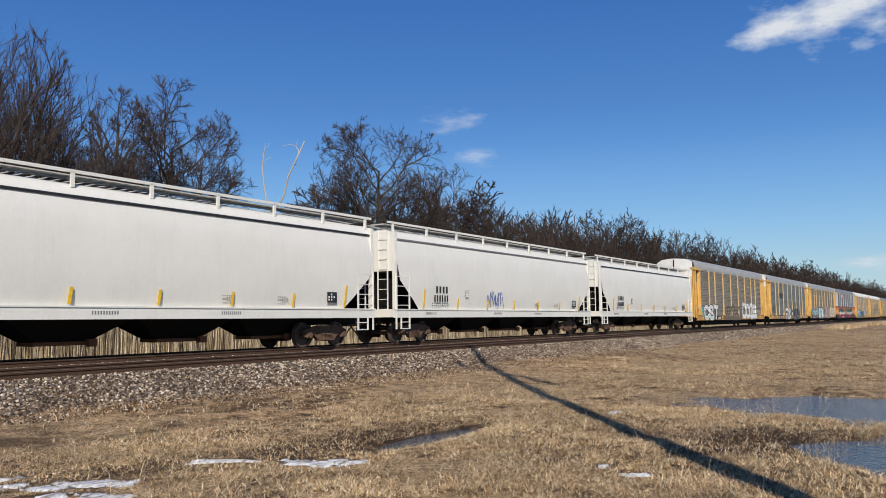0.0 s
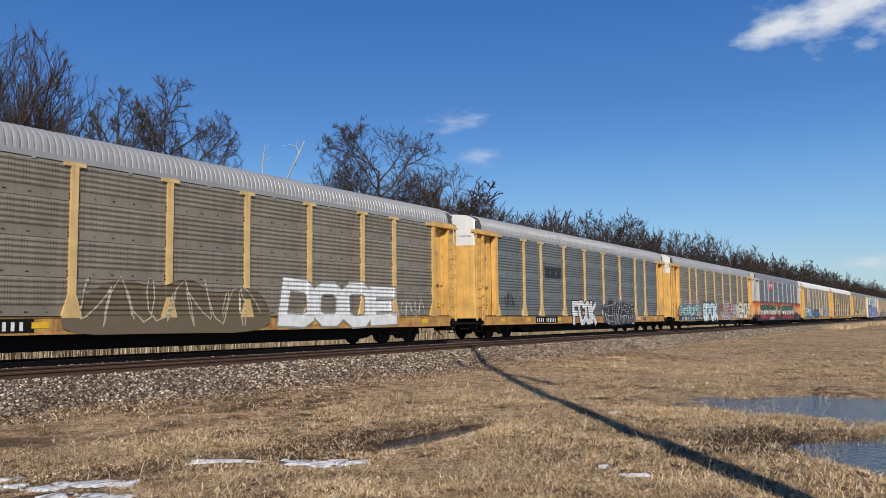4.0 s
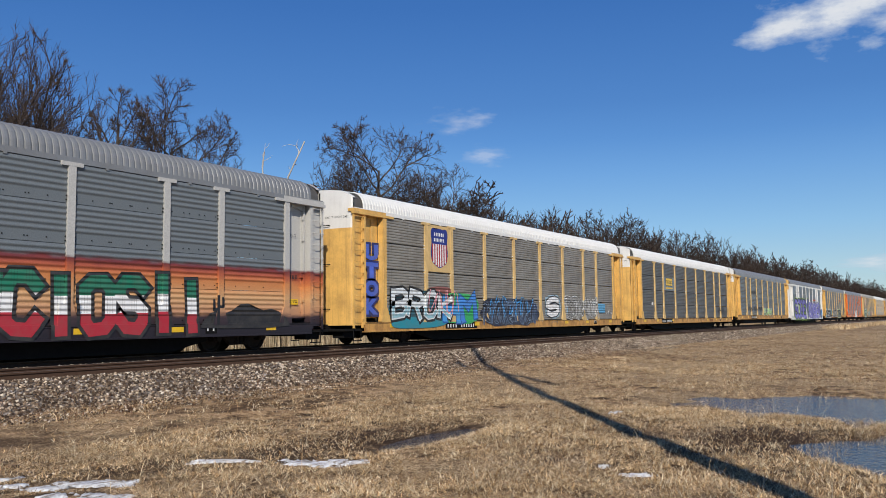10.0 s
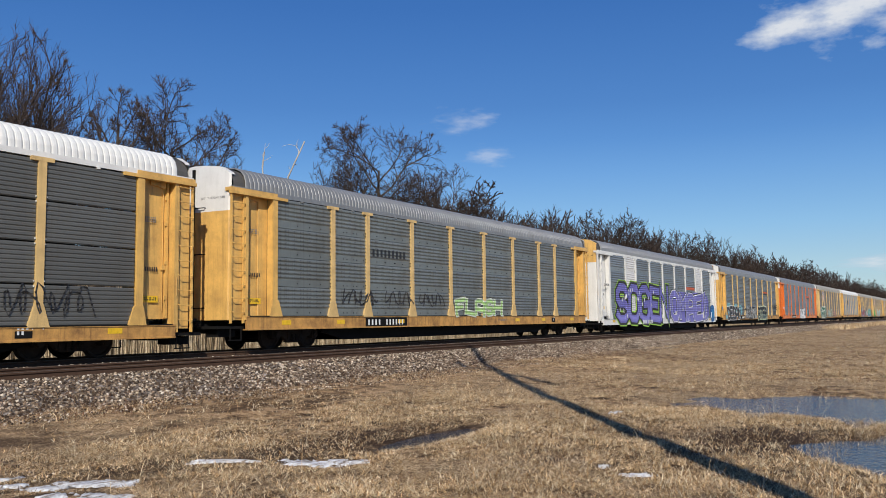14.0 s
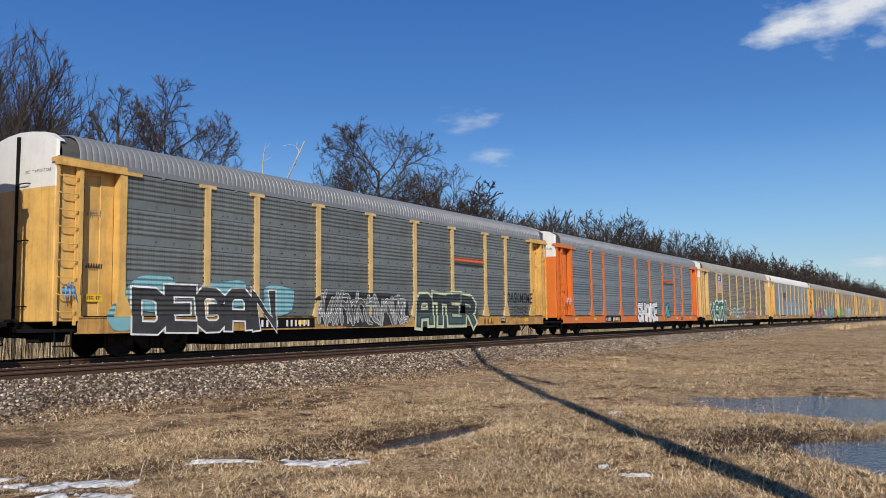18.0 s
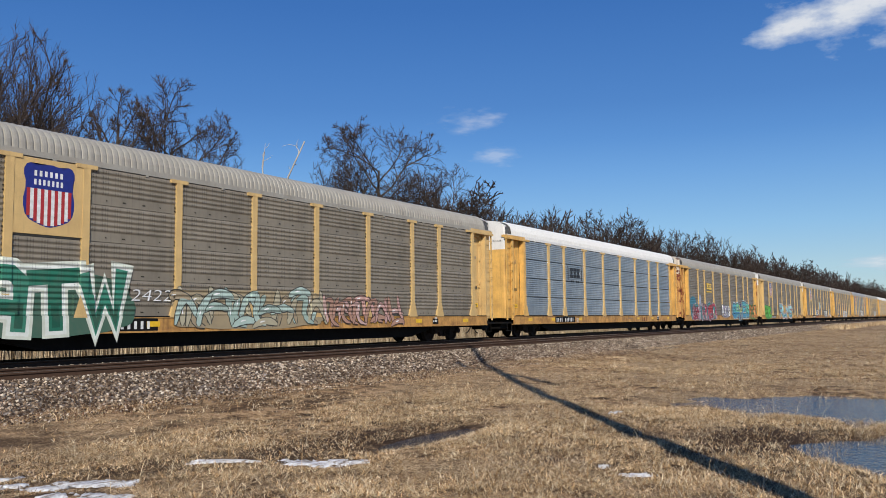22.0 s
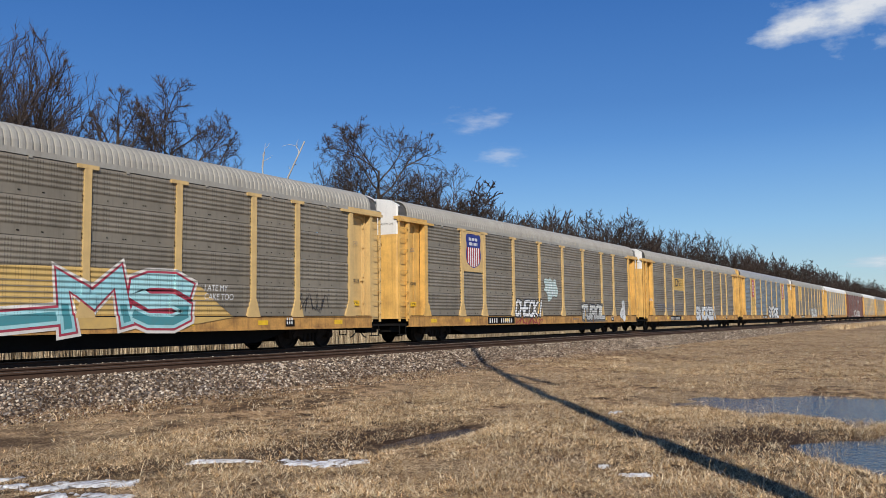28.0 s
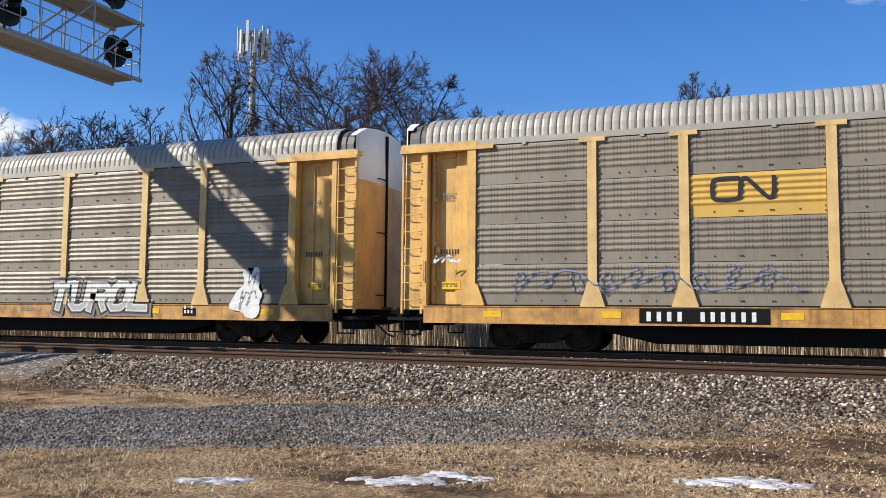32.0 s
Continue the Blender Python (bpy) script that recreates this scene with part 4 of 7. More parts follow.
def hopper(u0, L, label, seed, eave_shade, tag_words=None):
    car = thing("hopper_car", pose(u0 - rolled(0), TRACK_Y, 0), label, "railroad car", "covered hopper cars of the train")
    # the side sheet is cut away at both lower corners, where the slope sheets show
    bm = bmesh.new()
    rib = 5
    prof = [(-1.50, 1.28), (-1.57, 1.7), (-1.60, 2.4), (-1.58, 3.2), (-1.50, 3.85), (-1.42, 4.02), (-1.36, 4.18), (-1.1, 4.33), (-0.5, 4.44), (0, 4.46)]

    def start(z):
        return 0.05 if z >= 2.55 else 0.05 + (2.55 - z) * 1.25
    for s in (-1, 1):
        cols = []
        for k in range(41):
            col = []
            for y, z in prof:
                x0 = start(z)
                x = x0 + (L - 2 * x0) * k / 40
                f = 1.0 - 0.004 * (1 + math.cos(2 * math.pi * x / (L / rib)))
                col.append(bm.verts.new((x, -s * y * f if s > 0 else y * f, z)))
            cols.append(col)
        for a, b in zip(cols, cols[1:]):
            for i in range(len(a) - 1):
                bm.faces.new((a[i], b[i], b[i + 1], a[i + 1]))
    for f in bm.faces:
        f.smooth = True
    part("body", fix(bm), HOPPER, car, "bulging off-white steel body with weld seams")
    for flip in (0, 1):
        m = pose(L, 0, 0, 0, 0, 180) if flip else Matrix()
        part("end_sheet", shared("hopper_end", HOPPER, b_hopper_end), HOPPER, car, "", m)

        # slope sheet and end frame are black to paint in the end recess's deep shade
        part("slope_sheet", shared("hopper_slope", BLACK, b_slope_sheet), BLACK, car, "end slope sheet with its shade put in as black", m)

        def b_end_posts(bm):
            for y in (-1.5, 1.5):
                box(bm, -0.06, 0.10, y - 0.06, y + 0.06, 1.0, 4.2)
            box(bm, -0.08, -0.02, -1.5, 1.5, 1.0, 1.3)
        part("end_posts", shared("hopper_end_posts", HOPPER, b_end_posts), HOPPER, car, "", m)

        def b_end_frame(bm):
            box(bm, 0.3, 0.36, -1.2, 1.2, 1.2, 2.8)
            for y in (-0.7, 0.7):
                prism(bm, [(0.2, 1.2), (2.2, 1.2), (0.2, 2.6)], y - 0.03, y + 0.03)
            box(bm, -0.5, 2.0, -0.35, 0.35, 0.75, 1.05)
            box(bm, 0.5, 1.1, -0.9, -0.5, 1.25, 1.75, 0.05)
        part("end_frame", shared("hopper_end_frame", BLACK, b_end_frame), BLACK, car, "", m)

        def b_hladder(bm):
            for x in (-0.02, 0.85):
                box(bm, x, x + 0.05, -1.60, -1.55, 0.55 if x else 1.0, 2.6)
            for k in range(4):
                rod(bm, (0.0, -1.58, 1.45 + 0.36 * k), (0.86, -1.58, 1.45 + 0.36 * k), 0.016, 5)
            for z in (0.55, 0.80):
                box(bm, 0.3, 0.9, -1.6, -1.52, z, z + 0.03)
            box(bm, 0.30, 0.34, -1.6, -1.55, 0.55, 1.0)
            for k in range(8):
                rod(bm, (-0.03, -1.2, 1.3 + 0.38 * k), (-0.03, -0.75, 1.3 + 0.38 * k), 0.013, 5)
            for y in (-1.2, -0.75):
                box(bm, -0.05, -0.01, y - 0.02, y + 0.02, 1.1, 4.3)
        if flip:
            def b2(bm):
                b_hladder(bm)
                for v in bm.verts:
                    v.co.x = -v.co.x
            part("ladder", shared("hopper_ladder_r", HOPPER, b2), HOPPER, car, "", (L, 0, 0))
        else:
            part("ladder", shared("hopper_ladder", HOPPER, b_hladder), HOPPER, car)
        part("coupler", shared("coupler", TRUCK, b_coupler), TRUCK, car, "", pose(L + 0.8, 0, 0) if flip else pose(-0.8, 0, 0, 0, 0, 180))
        part("air_hose", shared("hose", HOSE, b_hose), HOSE, car, "", pose(L + 0.75, 0, 0) if flip else pose(-0.75, 0, 0, 0, 0, 180))
    bm = bmesh.new()
    for y in (-1.55, 1.55):
        box(bm, -0.1, L + 0.1, y - 0.04, y + 0.04, 0.98, 1.30)
        box(bm, -0.1, L + 0.1, y - 0.07, y + 0.07, 1.27, 1.31)
    part("side_sill", bm, HOPPER, car)
    # thin dark strip that paints in a recess's shade below the roof edge
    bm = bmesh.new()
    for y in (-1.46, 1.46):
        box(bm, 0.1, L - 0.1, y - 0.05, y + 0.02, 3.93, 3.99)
    part("eave_gap", bm, eave_shade, car, "dark recess below the roof edge")
    # running board with its railing
    bm = bmesh.new()
    for y in (-0.85, 0.85):
        box(bm, -0.2, L + 0.2, y - 0.3, y + 0.3, 4.52, 4.55)
    for k in range(60):
        x = -0.2 + (L + 0.4) * k / 59
        box(bm, x - 0.01, x + 0.01, -1.15, 1.15, 4.50, 4.52)
    part("running_board", bm, SILVER, car, "grey metal roof walkway")
    for k in range(9):
        x = 0.15 + (L - 0.3) * k / 8
        for y in (-1.33, 1.33):
            part("rail_post", shared("rail_post", HOPPER, lambda bm: box(bm, -0.05, 0.05, -0.03, 0.03, 4.2, 4.60)), HOPPER, car, "", (x, y, 0))
    bm = bmesh.new()
    for y in (-1.33, 1.33):
        box(bm, -0.2, L + 0.2, y - 0.03, y + 0.03, 4.56, 4.64)
    part("roof_rail", bm, HOPPER, car)
    # discharge bays
    bay = (L - 4.4) / 4
    for k in range(4):
        xc = 2.2 + bay * (k + 0.5)
        bm = bmesh.new()
        w = bay / 2
        lo, hi = [], []
        for x, y in ((-w * 0.96, -0.8), (w * 0.96, -0.8), (w * 0.96, 0.8), (-w * 0.96, 0.8)):
            hi.append(bm.verts.new((xc + x, y, 1.02)))
        for x, y in ((-0.78, -0.3), (0.78, -0.3), (0.78, 0.3), (-0.78, 0.3)):
            lo.append(bm.verts.new((xc + x, y, 0.42)))
        for i in range(4):
            bm.faces.new((hi[i], hi[(i + 1) % 4], lo[(i + 1) % 4], lo[i]))
        bm.faces.new(lo[::-1])
        b = part("discharge_bay", fix(bm), BLACK, car, "black sloped discharge hopper")
        bm = bmesh.new()
        box(bm, xc - 0.8, xc + 0.8, -0.36, 0.36, 0.33, 0.43)
        rod(bm, (xc + 0.7, -0.5, 0.38), (xc + 0.7, 0.5, 0.38), 0.035, 8)
        box(bm, xc + 0.6, xc + 0.85, -0.55, -0.42, 0.29, 0.49)
        part("gate", bm, RUST, b)
    truck(car, 2.0)
    truck(car, L - 2.0)
    # markings
    y = -1.625
    for k in range(1, 8):
        x = 1.75 + (L - 3.5) * (k - 1) / 6
        h = 0.75 if k in (1, 7) else 0.42
        bm = bmesh.new()
        prism(bm, [(x, 1.34), (x + 0.09, 1.34), (x + 0.09 + 0.16 * h, 1.34 + h), (x + 0.16 * h, 1.34 + h)], y - 0.006, y + 0.006)
        part("reflector", bm, STRIPE, car, "slanting yellow reflective strip")
    if tag_words:
        bars(car, 2.75, 1.98, 1.0, 0.26, INK, 4, y + 0.01, "lettering_bars", seed)
        bars(car, 2.6, 1.62, 1.15, 0.26, INK, 6, y + 0.01, "lettering_bars", seed + 1)
        slab(car, 5.1, 5.34, 1.8, 2.12, INK, y + 0.012, "plate_mark", "", 0.003)
        slab(car, 5.12, 5.32, 1.82, 2.10, HOPPER, y + 0.008, "plate_mark", "", 0.003)
        letters(car, "PLATE\n    C", 5.14, 1.85, 0.16, 0.22, INK, y + 0.003)
        bars(car, 2.45, 1.42, 1.3, 0.14, GREYTXT, 9, y + 0.02, "lettering_bars", seed + 2, 2)
    slab(car, L - 2.6, L - 2.1, 1.5, 1.85, INK, y + 0.012, "data_panel", "black data panel", 0.003)
    bars(car, L - 2.55, 1.54, 0.4, 0.26, CHALK, 3, y + 0.006, "lettering_bars", seed + 3, 3)
    for x in (L * 0.62, L * 0.74):
        bars(car, x, 1.5, 0.5, 0.16, GREYTXT, 6, y + 0.012, "lettering_bars", seed + 4, 3)
    for x in (2.0, L * 0.4, L * 0.62):
        bars(car, x, 1.10, 0.8, 0.09, GREYTXT, 10, -1.596, "lettering_bars", seed + 5)
    cars.append((car, u0))
    return car


# ---------------------------------------------------------------- ground
def ground_material():
    m, nt, b = tree_of("winter field ground")
    tc = nt.nodes.new("ShaderNodeTexCoord")
    sp = nt.nodes.new("ShaderNodeSeparateXYZ")
    nt.links.new(tc.outputs["Object"], sp.inputs[0])
    n1 = noise_of(nt, 0.35, 5, 0.6)
    n2 = noise_of(nt, 3.0, 6, 0.7)
    n3 = noise_of(nt, 22.0, 4, 0.7, stretch=(1, 1.6, 1))
    n4 = noise_of(nt, 90.0, 3, 0.7)
    straw = ramp(nt, n3, [(0.38, (0.06, 0.034, 0.016)), (0.47, (0.46, 0.30, 0.15)), (0.57, (0.95, 0.70, 0.41))])
    brown = ramp(nt, n2, [(0.38, (0.06, 0.032, 0.016)), (0.58, (0.56, 0.35, 0.18))])
    c = mixed(nt, ramp(nt, n1, [(0.40, (0.1,) * 3), (0.58, (1,) * 3)]), straw, brown)
    c = mixed(nt, ramp(nt, n2, [(0.48, (0, 0, 0)), (0.60, (0.8,) * 3)]), c, straw)
    c = mixed(nt, ramp(nt, n4, [(0.40, (0.22,) * 3), (0.54, (1, 1, 1))]), (0.02, 0.013, 0.008), c)
    bare = ramp(nt, maths(nt, "MULTIPLY_ADD", maths(nt, "ADD", sp.outputs[1], maths(nt, "MULTIPLY", n1, 4.0)), 0.5, -5.2), [(0, (0, 0, 0)), (1, (0.4,) * 3)])
    c = mixed(nt, maths(nt, "MULTIPLY", bare, maths(nt, "LESS_THAN", sp.outputs[0], 30.0)), c, brown)
    mud = ramp(nt, noise_of(nt, 0.55, 5, 0.65, stretch=(0.6, 1.3, 1)), [(0.49, (0, 0, 0)), (0.60, (0.85,) * 3)])
    c = mixed(nt, maths(nt, "MULTIPLY", mud, maths(nt, "LESS_THAN", maths(nt, "ADD", sp.outputs[0], n2), 14.0)), c, (0.065, 0.036, 0.02))
    # damp dark soil where the snow melts off
    across = maths(nt, "MULTIPLY_ADD", maths(nt, "SUBTRACT", sp.outputs[0], 8.3), 0.19, maths(nt, "SUBTRACT", sp.outputs[1], 7.2))
    along = maths(nt, "DIVIDE", maths(nt, "SUBTRACT", sp.outputs[0], 8.3), 4.8)
    damp = maths(nt, "ADD", maths(nt, "MULTIPLY", along, along), maths(nt, "MULTIPLY", across, across))
    px = maths(nt, "DIVIDE", maths(nt, "SUBTRACT", sp.outputs[0], 11.6), 3.4)
    py = maths(nt, "DIVIDE", maths(nt, "SUBTRACT", sp.outputs[1], 1.6), 2.2)
    damp = maths(nt, "MINIMUM", damp, maths(nt, "ADD", maths(nt, "MULTIPLY", px, px), maths(nt, "MULTIPLY", py, py)))
    damp = maths(nt, "ADD", damp, maths(nt, "MULTIPLY_ADD", n2, 2.6, -1.3))
    c = mixed(nt, ramp(nt, damp, [(0.25, (0.85,) * 3), (0.95, (0, 0, 0))]), c, (0.045, 0.026, 0.015))
    # crushed grey stone of the service strip, by the gantry
    ex = maths(nt, "ADD", sp.outputs[0], maths(nt, "MULTIPLY", n1, 5.0))
    ey = maths(nt, "ADD", sp.outputs[1], maths(nt, "MULTIPLY", n2, 0.8))
    inx = ramp(nt, maths(nt, "MULTIPLY_ADD", ex, -0.22, 0.35), [(0.0, (0, 0, 0)), (1.0, (1, 1, 1))])
    ey = maths(nt, "SUBTRACT", ey, maths(nt, "MULTIPLY", sp.outputs[0], 0.48))
    iny = maths(nt, "MULTIPLY", maths(nt, "GREATER_THAN", ey, 11.2), maths(nt, "LESS_THAN", ey, 14.9))
    stone = ramp(nt, noise_of(nt, 30.0, 3, 0.7), [(0.3, (0.09, 0.095, 0.10)), (0.7, (0.33, 0.34, 0.35))])
    c = mixed(nt, maths(nt, "MULTIPLY", maths(nt, "MULTIPLY", inx, iny), ramp(nt, n2, [(0.40, (0.25,) * 3), (0.58, (1, 1, 1))])), c, stone)
    nt.links.new(c, b.inputs["Base Color"])
    b.inputs["Roughness"].default_value = 0.95
    b.inputs["Specular IOR Level"].default_value = 0.15
    bumped(nt, b, maths(nt, "ADD", n3, n2), 0.9, 0.05)
    return m


def ballast_material():
    m, nt, b = tree_of("ballast bed")
    vo = nt.nodes.new("ShaderNodeTexVoronoi")
    vo.inputs["Scale"].default_value = 17.0
    tc = nt.nodes.new("ShaderNodeTexCoord")
    nt.links.new(tc.outputs["Object"], vo.inputs["Vector"])
    sp = nt.nodes.new("ShaderNodeSeparateColor")
    nt.links.new(vo.outputs["Color"], sp.inputs[0])
    c = ramp(nt, sp.outputs[0], [(0.0, (0.05, 0.04, 0.033)), (0.55, (0.15, 0.115, 0.085)), (0.85, (0.30, 0.25, 0.195)), (1.0, (0.55, 0.51, 0.46))])
    c = mixed(nt, ramp(nt, noise_of(nt, 0.7, 4), [(0.4, (0, 0, 0)), (0.7, (0.6,) * 3)]), c, (0.15, 0.10, 0.07))
    nt.links.new(c, b.inputs["Base Color"])
    b.inputs["Roughness"].default_value = 0.9
    bumped(nt, b, vo.outputs["Distance"], 0.9, 0.04)
    return m


def scatter_material(name, stops, rough=0.9):
    """Loose pieces, each with its own tone."""
    m, nt, b = tree_of(name)
    g = nt.nodes.new("ShaderNodeNewGeometry")
    c = ramp(nt, g.outputs["Random Per Island"], stops)
    n = noise_of(nt, 14.0, 3)
    c = mixed(nt, ramp(nt, n, [(0.36, (0.40,) * 3), (0.6, (1, 1, 1))]), (0.02, 0.012, 0.006), c)
    c = mixed(nt, ramp(nt, noise_of(nt, 0.9, 4), [(0.4, (0.68,) * 3), (0.56, (1, 1, 1))]), (0.04, 0.022, 0.012), c)
    nt.links.new(c, b.inputs["Base Color"])
    b.inputs["Roughness"].default_value = rough
    b.inputs["Specular IOR Level"].default_value = 0.2
    return m


GROUND = ground_material()
BALLAST = ballast_material()
STONES = scatter_material("ballast stones", [(0.0, (0.03, 0.021, 0.015)), (0.42, (0.17, 0.12, 0.082)), (0.68, (0.42, 0.31, 0.215)), (0.87, (0.70, 0.57, 0.42)), (1.0, (0.90, 0.80, 0.66))])
GRAVEL = scatter_material("grey gravel", [(0.0, (0.045, 0.043, 0.038)), (0.5, (0.19, 0.18, 0.16)), (1.0, (0.52, 0.49, 0.43))])
STRAW = scatter_material("dry grass", [(0.0, (0.05, 0.026, 0.012)), (0.28, (0.44, 0.255, 0.11)), (0.50, (0.90, 0.62, 0.33)), (1.0, (0.99, 0.86, 0.61))])
WEED = scatter_material("reddish weeds", [(0.0, (0.07, 0.035, 0.02)), (0.5, (0.25, 0.12, 0.065)), (1.0, (0.52, 0.38, 0.23))])
REED = scatter_material("dry reeds", [(0.0, (0.34, 0.25, 0.15)), (0.5, (0.62, 0.50, 0.33)), (1.0, (0.86, 0.74, 0.54))])
BARK = scatter_material("grey brown bark", [(0.0, (0.04, 0.031, 0.024)), (0.6, (0.085, 0.066, 0.052)), (1.0, (0.15, 0.122, 0.10))])
BARK_PALE = plain("bleached dead wood", (0.55, 0.51, 0.45), 0.8)
TWIG = scatter_material("twigs", [(0.0, (0.027, 0.02, 0.017)), (0.6, (0.072, 0.054, 0.047)), (1.0, (0.165, 0.128, 0.108))])


def smooth(a, b, x):
    t = np.clip((x - a) / (b - a), 0, 1)
    return t * t * (3 - 2 * t)


BASINS = [(16.7, 1.7, 1.9, 3.0, 0.20), (18.5, -2.5, 3.0, 2.5, 0.20), (11.2, 0.2, 1.5, 1.25, 0.20), (10.0, 6.45, 1.9, 0.40, 0.16)]


def ground_z(x, y):
    x, y = np.asarray(x, float), np.asarray(y, float)
    z = -0.74 + 0.20 * smooth(7.0, 12.4, y) * smooth(60, 20, np.abs(x - 5)) + 0.20 * smooth(5.0, 13.0, y) * (1 - smooth(60, 20, np.abs(x - 5)))
    z = z + 0.018 * np.sin(1.7 * x + 0.9 * y) * np.sin(0.8 * x - 1.9 * y) + 0.012 * np.sin(4.1 * x + 2.2 * np.sin(y * 1.3)) * np.sin(3.7 * y) + 0.02 * np.sin(0.31 * x + 0.5) * np.sin(0.47 * y + 1)
    z = z + 0.022 * np.sin(2.3 * x + 1.1 * np.sin(1.9 * y)) * np.sin(2.9 * y + 0.8 * np.sin(2.7 * x)) * smooth(9.5, 12.0, x) * smooth(7.0, 5.0, y)
    for bx, by, rx, ry, d in BASINS:
        q = ((x - bx) / rx) ** 2 + ((y - by) / ry) ** 2
        z = z - d * np.exp(-q * 1.1)
    z = z - 0.6 * smooth(13.6, 14.6, y) * smooth(24.0, 22.0, y)
    return z


def grid_axis(lo, hi, step, far_lo, far_hi, grow=1.22):
    mid = list(np.arange(lo, hi + 1e-6, step))
    a, s = [], step
    x = lo
    while x > far_lo:
        s *= grow
        x -= s
        a.append(x)
    b, s, x = [], step, hi
    while x < far_hi:
        s *= grow
        x += s
        b.append(x)
    return np.array(a[::-1] + mid + b)


def mesh_from(name, verts, faces, material):
    me = bpy.data.meshes.new(name)
    me.vertices.add(len(verts))
    me.vertices.foreach_set("co", np.asarray(verts, np.float32).ravel())
    k = faces.shape[1]
    me.loops.add(faces.size)
    me.loops.foreach_set("vertex_index", faces.astype(np.int32).ravel())
    me.polygons.add(len(faces))
    me.polygons.foreach_set("loop_start", np.arange(0, faces.size, k, dtype=np.int32))
    me.materials.append(material)
    me.update(calc_edges=True)
    return me


def sheet(xs, ys, zfun):
    X, Y = np.meshgrid(xs, ys, indexing="ij")
    v = np.stack([X, Y, zfun(X, Y)], -1).reshape(-1, 3)
    nx, ny = len(xs), len(ys)
    i = np.arange((nx - 1) * ny).reshape(nx - 1, ny)[:, :-1].ravel()
    return v, np.stack([i, i + ny, i + ny + 1, i + 1], -1)


v, f = sheet(grid_axis(-14, 40, 0.22, -2500, 3500), grid_axis(-3, 14, 0.2, -1500, 2500), ground_z)
ground = tagged(new("ground", mesh_from("ground", v, f, GROUND)), "dry winter grass field with brown mud", "ground", kind="structure")
for p in ground.data.polygons:
    p.use_smooth = True

# ballast bed: one long bank that carries both tracks
BED = [(12.35, -0.62), (12.75, -0.50), (13.5, -0.30), (14.0, -0.15), (14.15, -0.13), (16.7, -0.13), (18.4, -0.13), (21.0, -0.13), (21.4, -0.16), (23.2, -0.75), (23.4, -1.2), (12.35, -1.2)]
bm = bmesh.new()
prism(bm, BED, -900, 2500, "x")
bed = new("ballast_bed", bake(fix(bm), "ballast_bed", BALLAST))
tagged(bed, "grey brown crushed stone ballast bank under both tracks", "ballast", kind="structure")


def bed_z(y):
    return np.interp(y, [p[0] for p in BED[:10]], [p[1] for p in BED[:10]])


# ---------------------------------------------------------------- tracks
RAIL_STEEL = plain("brown rusty rail steel", (0.085, 0.05, 0.033), 0.75, 0.0)
RAIL_HEAD = plain("dull brown rail head", (0.15, 0.11, 0.085), 0.5, 0.3)
TIE = paint("weathered creosoted tie", (0.085, 0.068, 0.055), 0.9, amount=0.3)


def rail_profile(y0):
    half = [(0.075, -0.18), (0.075, -0.168), (0.02, -0.15), (0.012, -0.05), (0.036, -0.035), (0.037, -0.006)]
    return [(y0 - a, z) for a, z in half] + [(y0 + a, z) for a, z in half[::-1]]


def track(yc, label):
    tr = thing("railway_track", pose(0, yc, 0), label, "railway track", "tracks", "structure")
    for s in (-0.755, 0.755):
        bm = bmesh.new()
        prism(bm, rail_profile(s), -600, 1800, "x")
        r = part("rail", fix(bm), RAIL_STEEL, tr)
        bm = bmesh.new()
        box(bm, -600, 1800, s - 0.034, s + 0.034, -0.006, 0.0)
        part("rail_head", bm, RAIL_HEAD, r)
    for i in range(150):
        x = -27 + i * 0.52
        part("tie", shared("tie", TIE, lambda bm: box(bm, -0.11, 0.11, -1.3, 1.3, -0.33, -0.165, 0.01)), TIE, tr, "", pose(x + random.uniform(-0.02, 0.02), random.uniform(-0.04, 0.04), random.uniform(-0.012, 0.004), 0, 0, random.uniform(-0.8, 0.8)))
    return tr


# ---------------------------------------------------------------- loose stuff
def stones(n, xs, ys, size, material, name, label, zf, seed, spread_pow=1.0, slant=0.0):
    rs = np.random.RandomState(seed)
    base = np.array([(1, 0, 0), (-1, 0, 0), (0, 1, 0), (0, -1, 0), (0, 0, 1), (0, 0, -1)], float)
    tri = np.array([(0, 2, 4), (2, 1, 4), (1, 3, 4), (3, 0, 4), (2, 0, 5), (1, 2, 5), (3, 1, 5), (0, 3, 5)])
    x = xs[0] + (xs[1] - xs[0]) * rs.rand(n) ** spread_pow
    y = rs.uniform(*ys, n) + slant * x
    r = rs.uniform(*size, n)
    v = base[None] * (1 + rs.uniform(-0.4, 0.4, (n, 6, 1)))
    ang = rs.uniform(0, 6.28, n)
    tilt = rs.uniform(-0.9, 0.9, n)
    ca, sa, ct, st = np.cos(ang), np.sin(ang), np.cos(tilt), np.sin(tilt)
    vx, vy, vz = v[..., 0], v[..., 1] * 0.85, v[..., 2] * 0.75
    vy, vz = vy * ct[:, None] - vz * st[:, None], vy * st[:, None] + vz * ct[:, None]
    vx, vy = vx * ca[:, None] - vy * sa[:, None], vx * sa[:, None] + vy * ca[:, None]
    v = np.stack([vx, vy, vz], -1) * r[:, None, None]
    v += np.stack([x, y, zf(x, y) + r * 0.25], -1)[:, None, :]
    fc = (tri[None] + (np.arange(n) * 6)[:, None, None]).reshape(-1, 3)
    return tagged(new(name, mesh_from(name, v.reshape(-1, 3), fc, material)), label, name.replace("_", " "), kind="stuff")


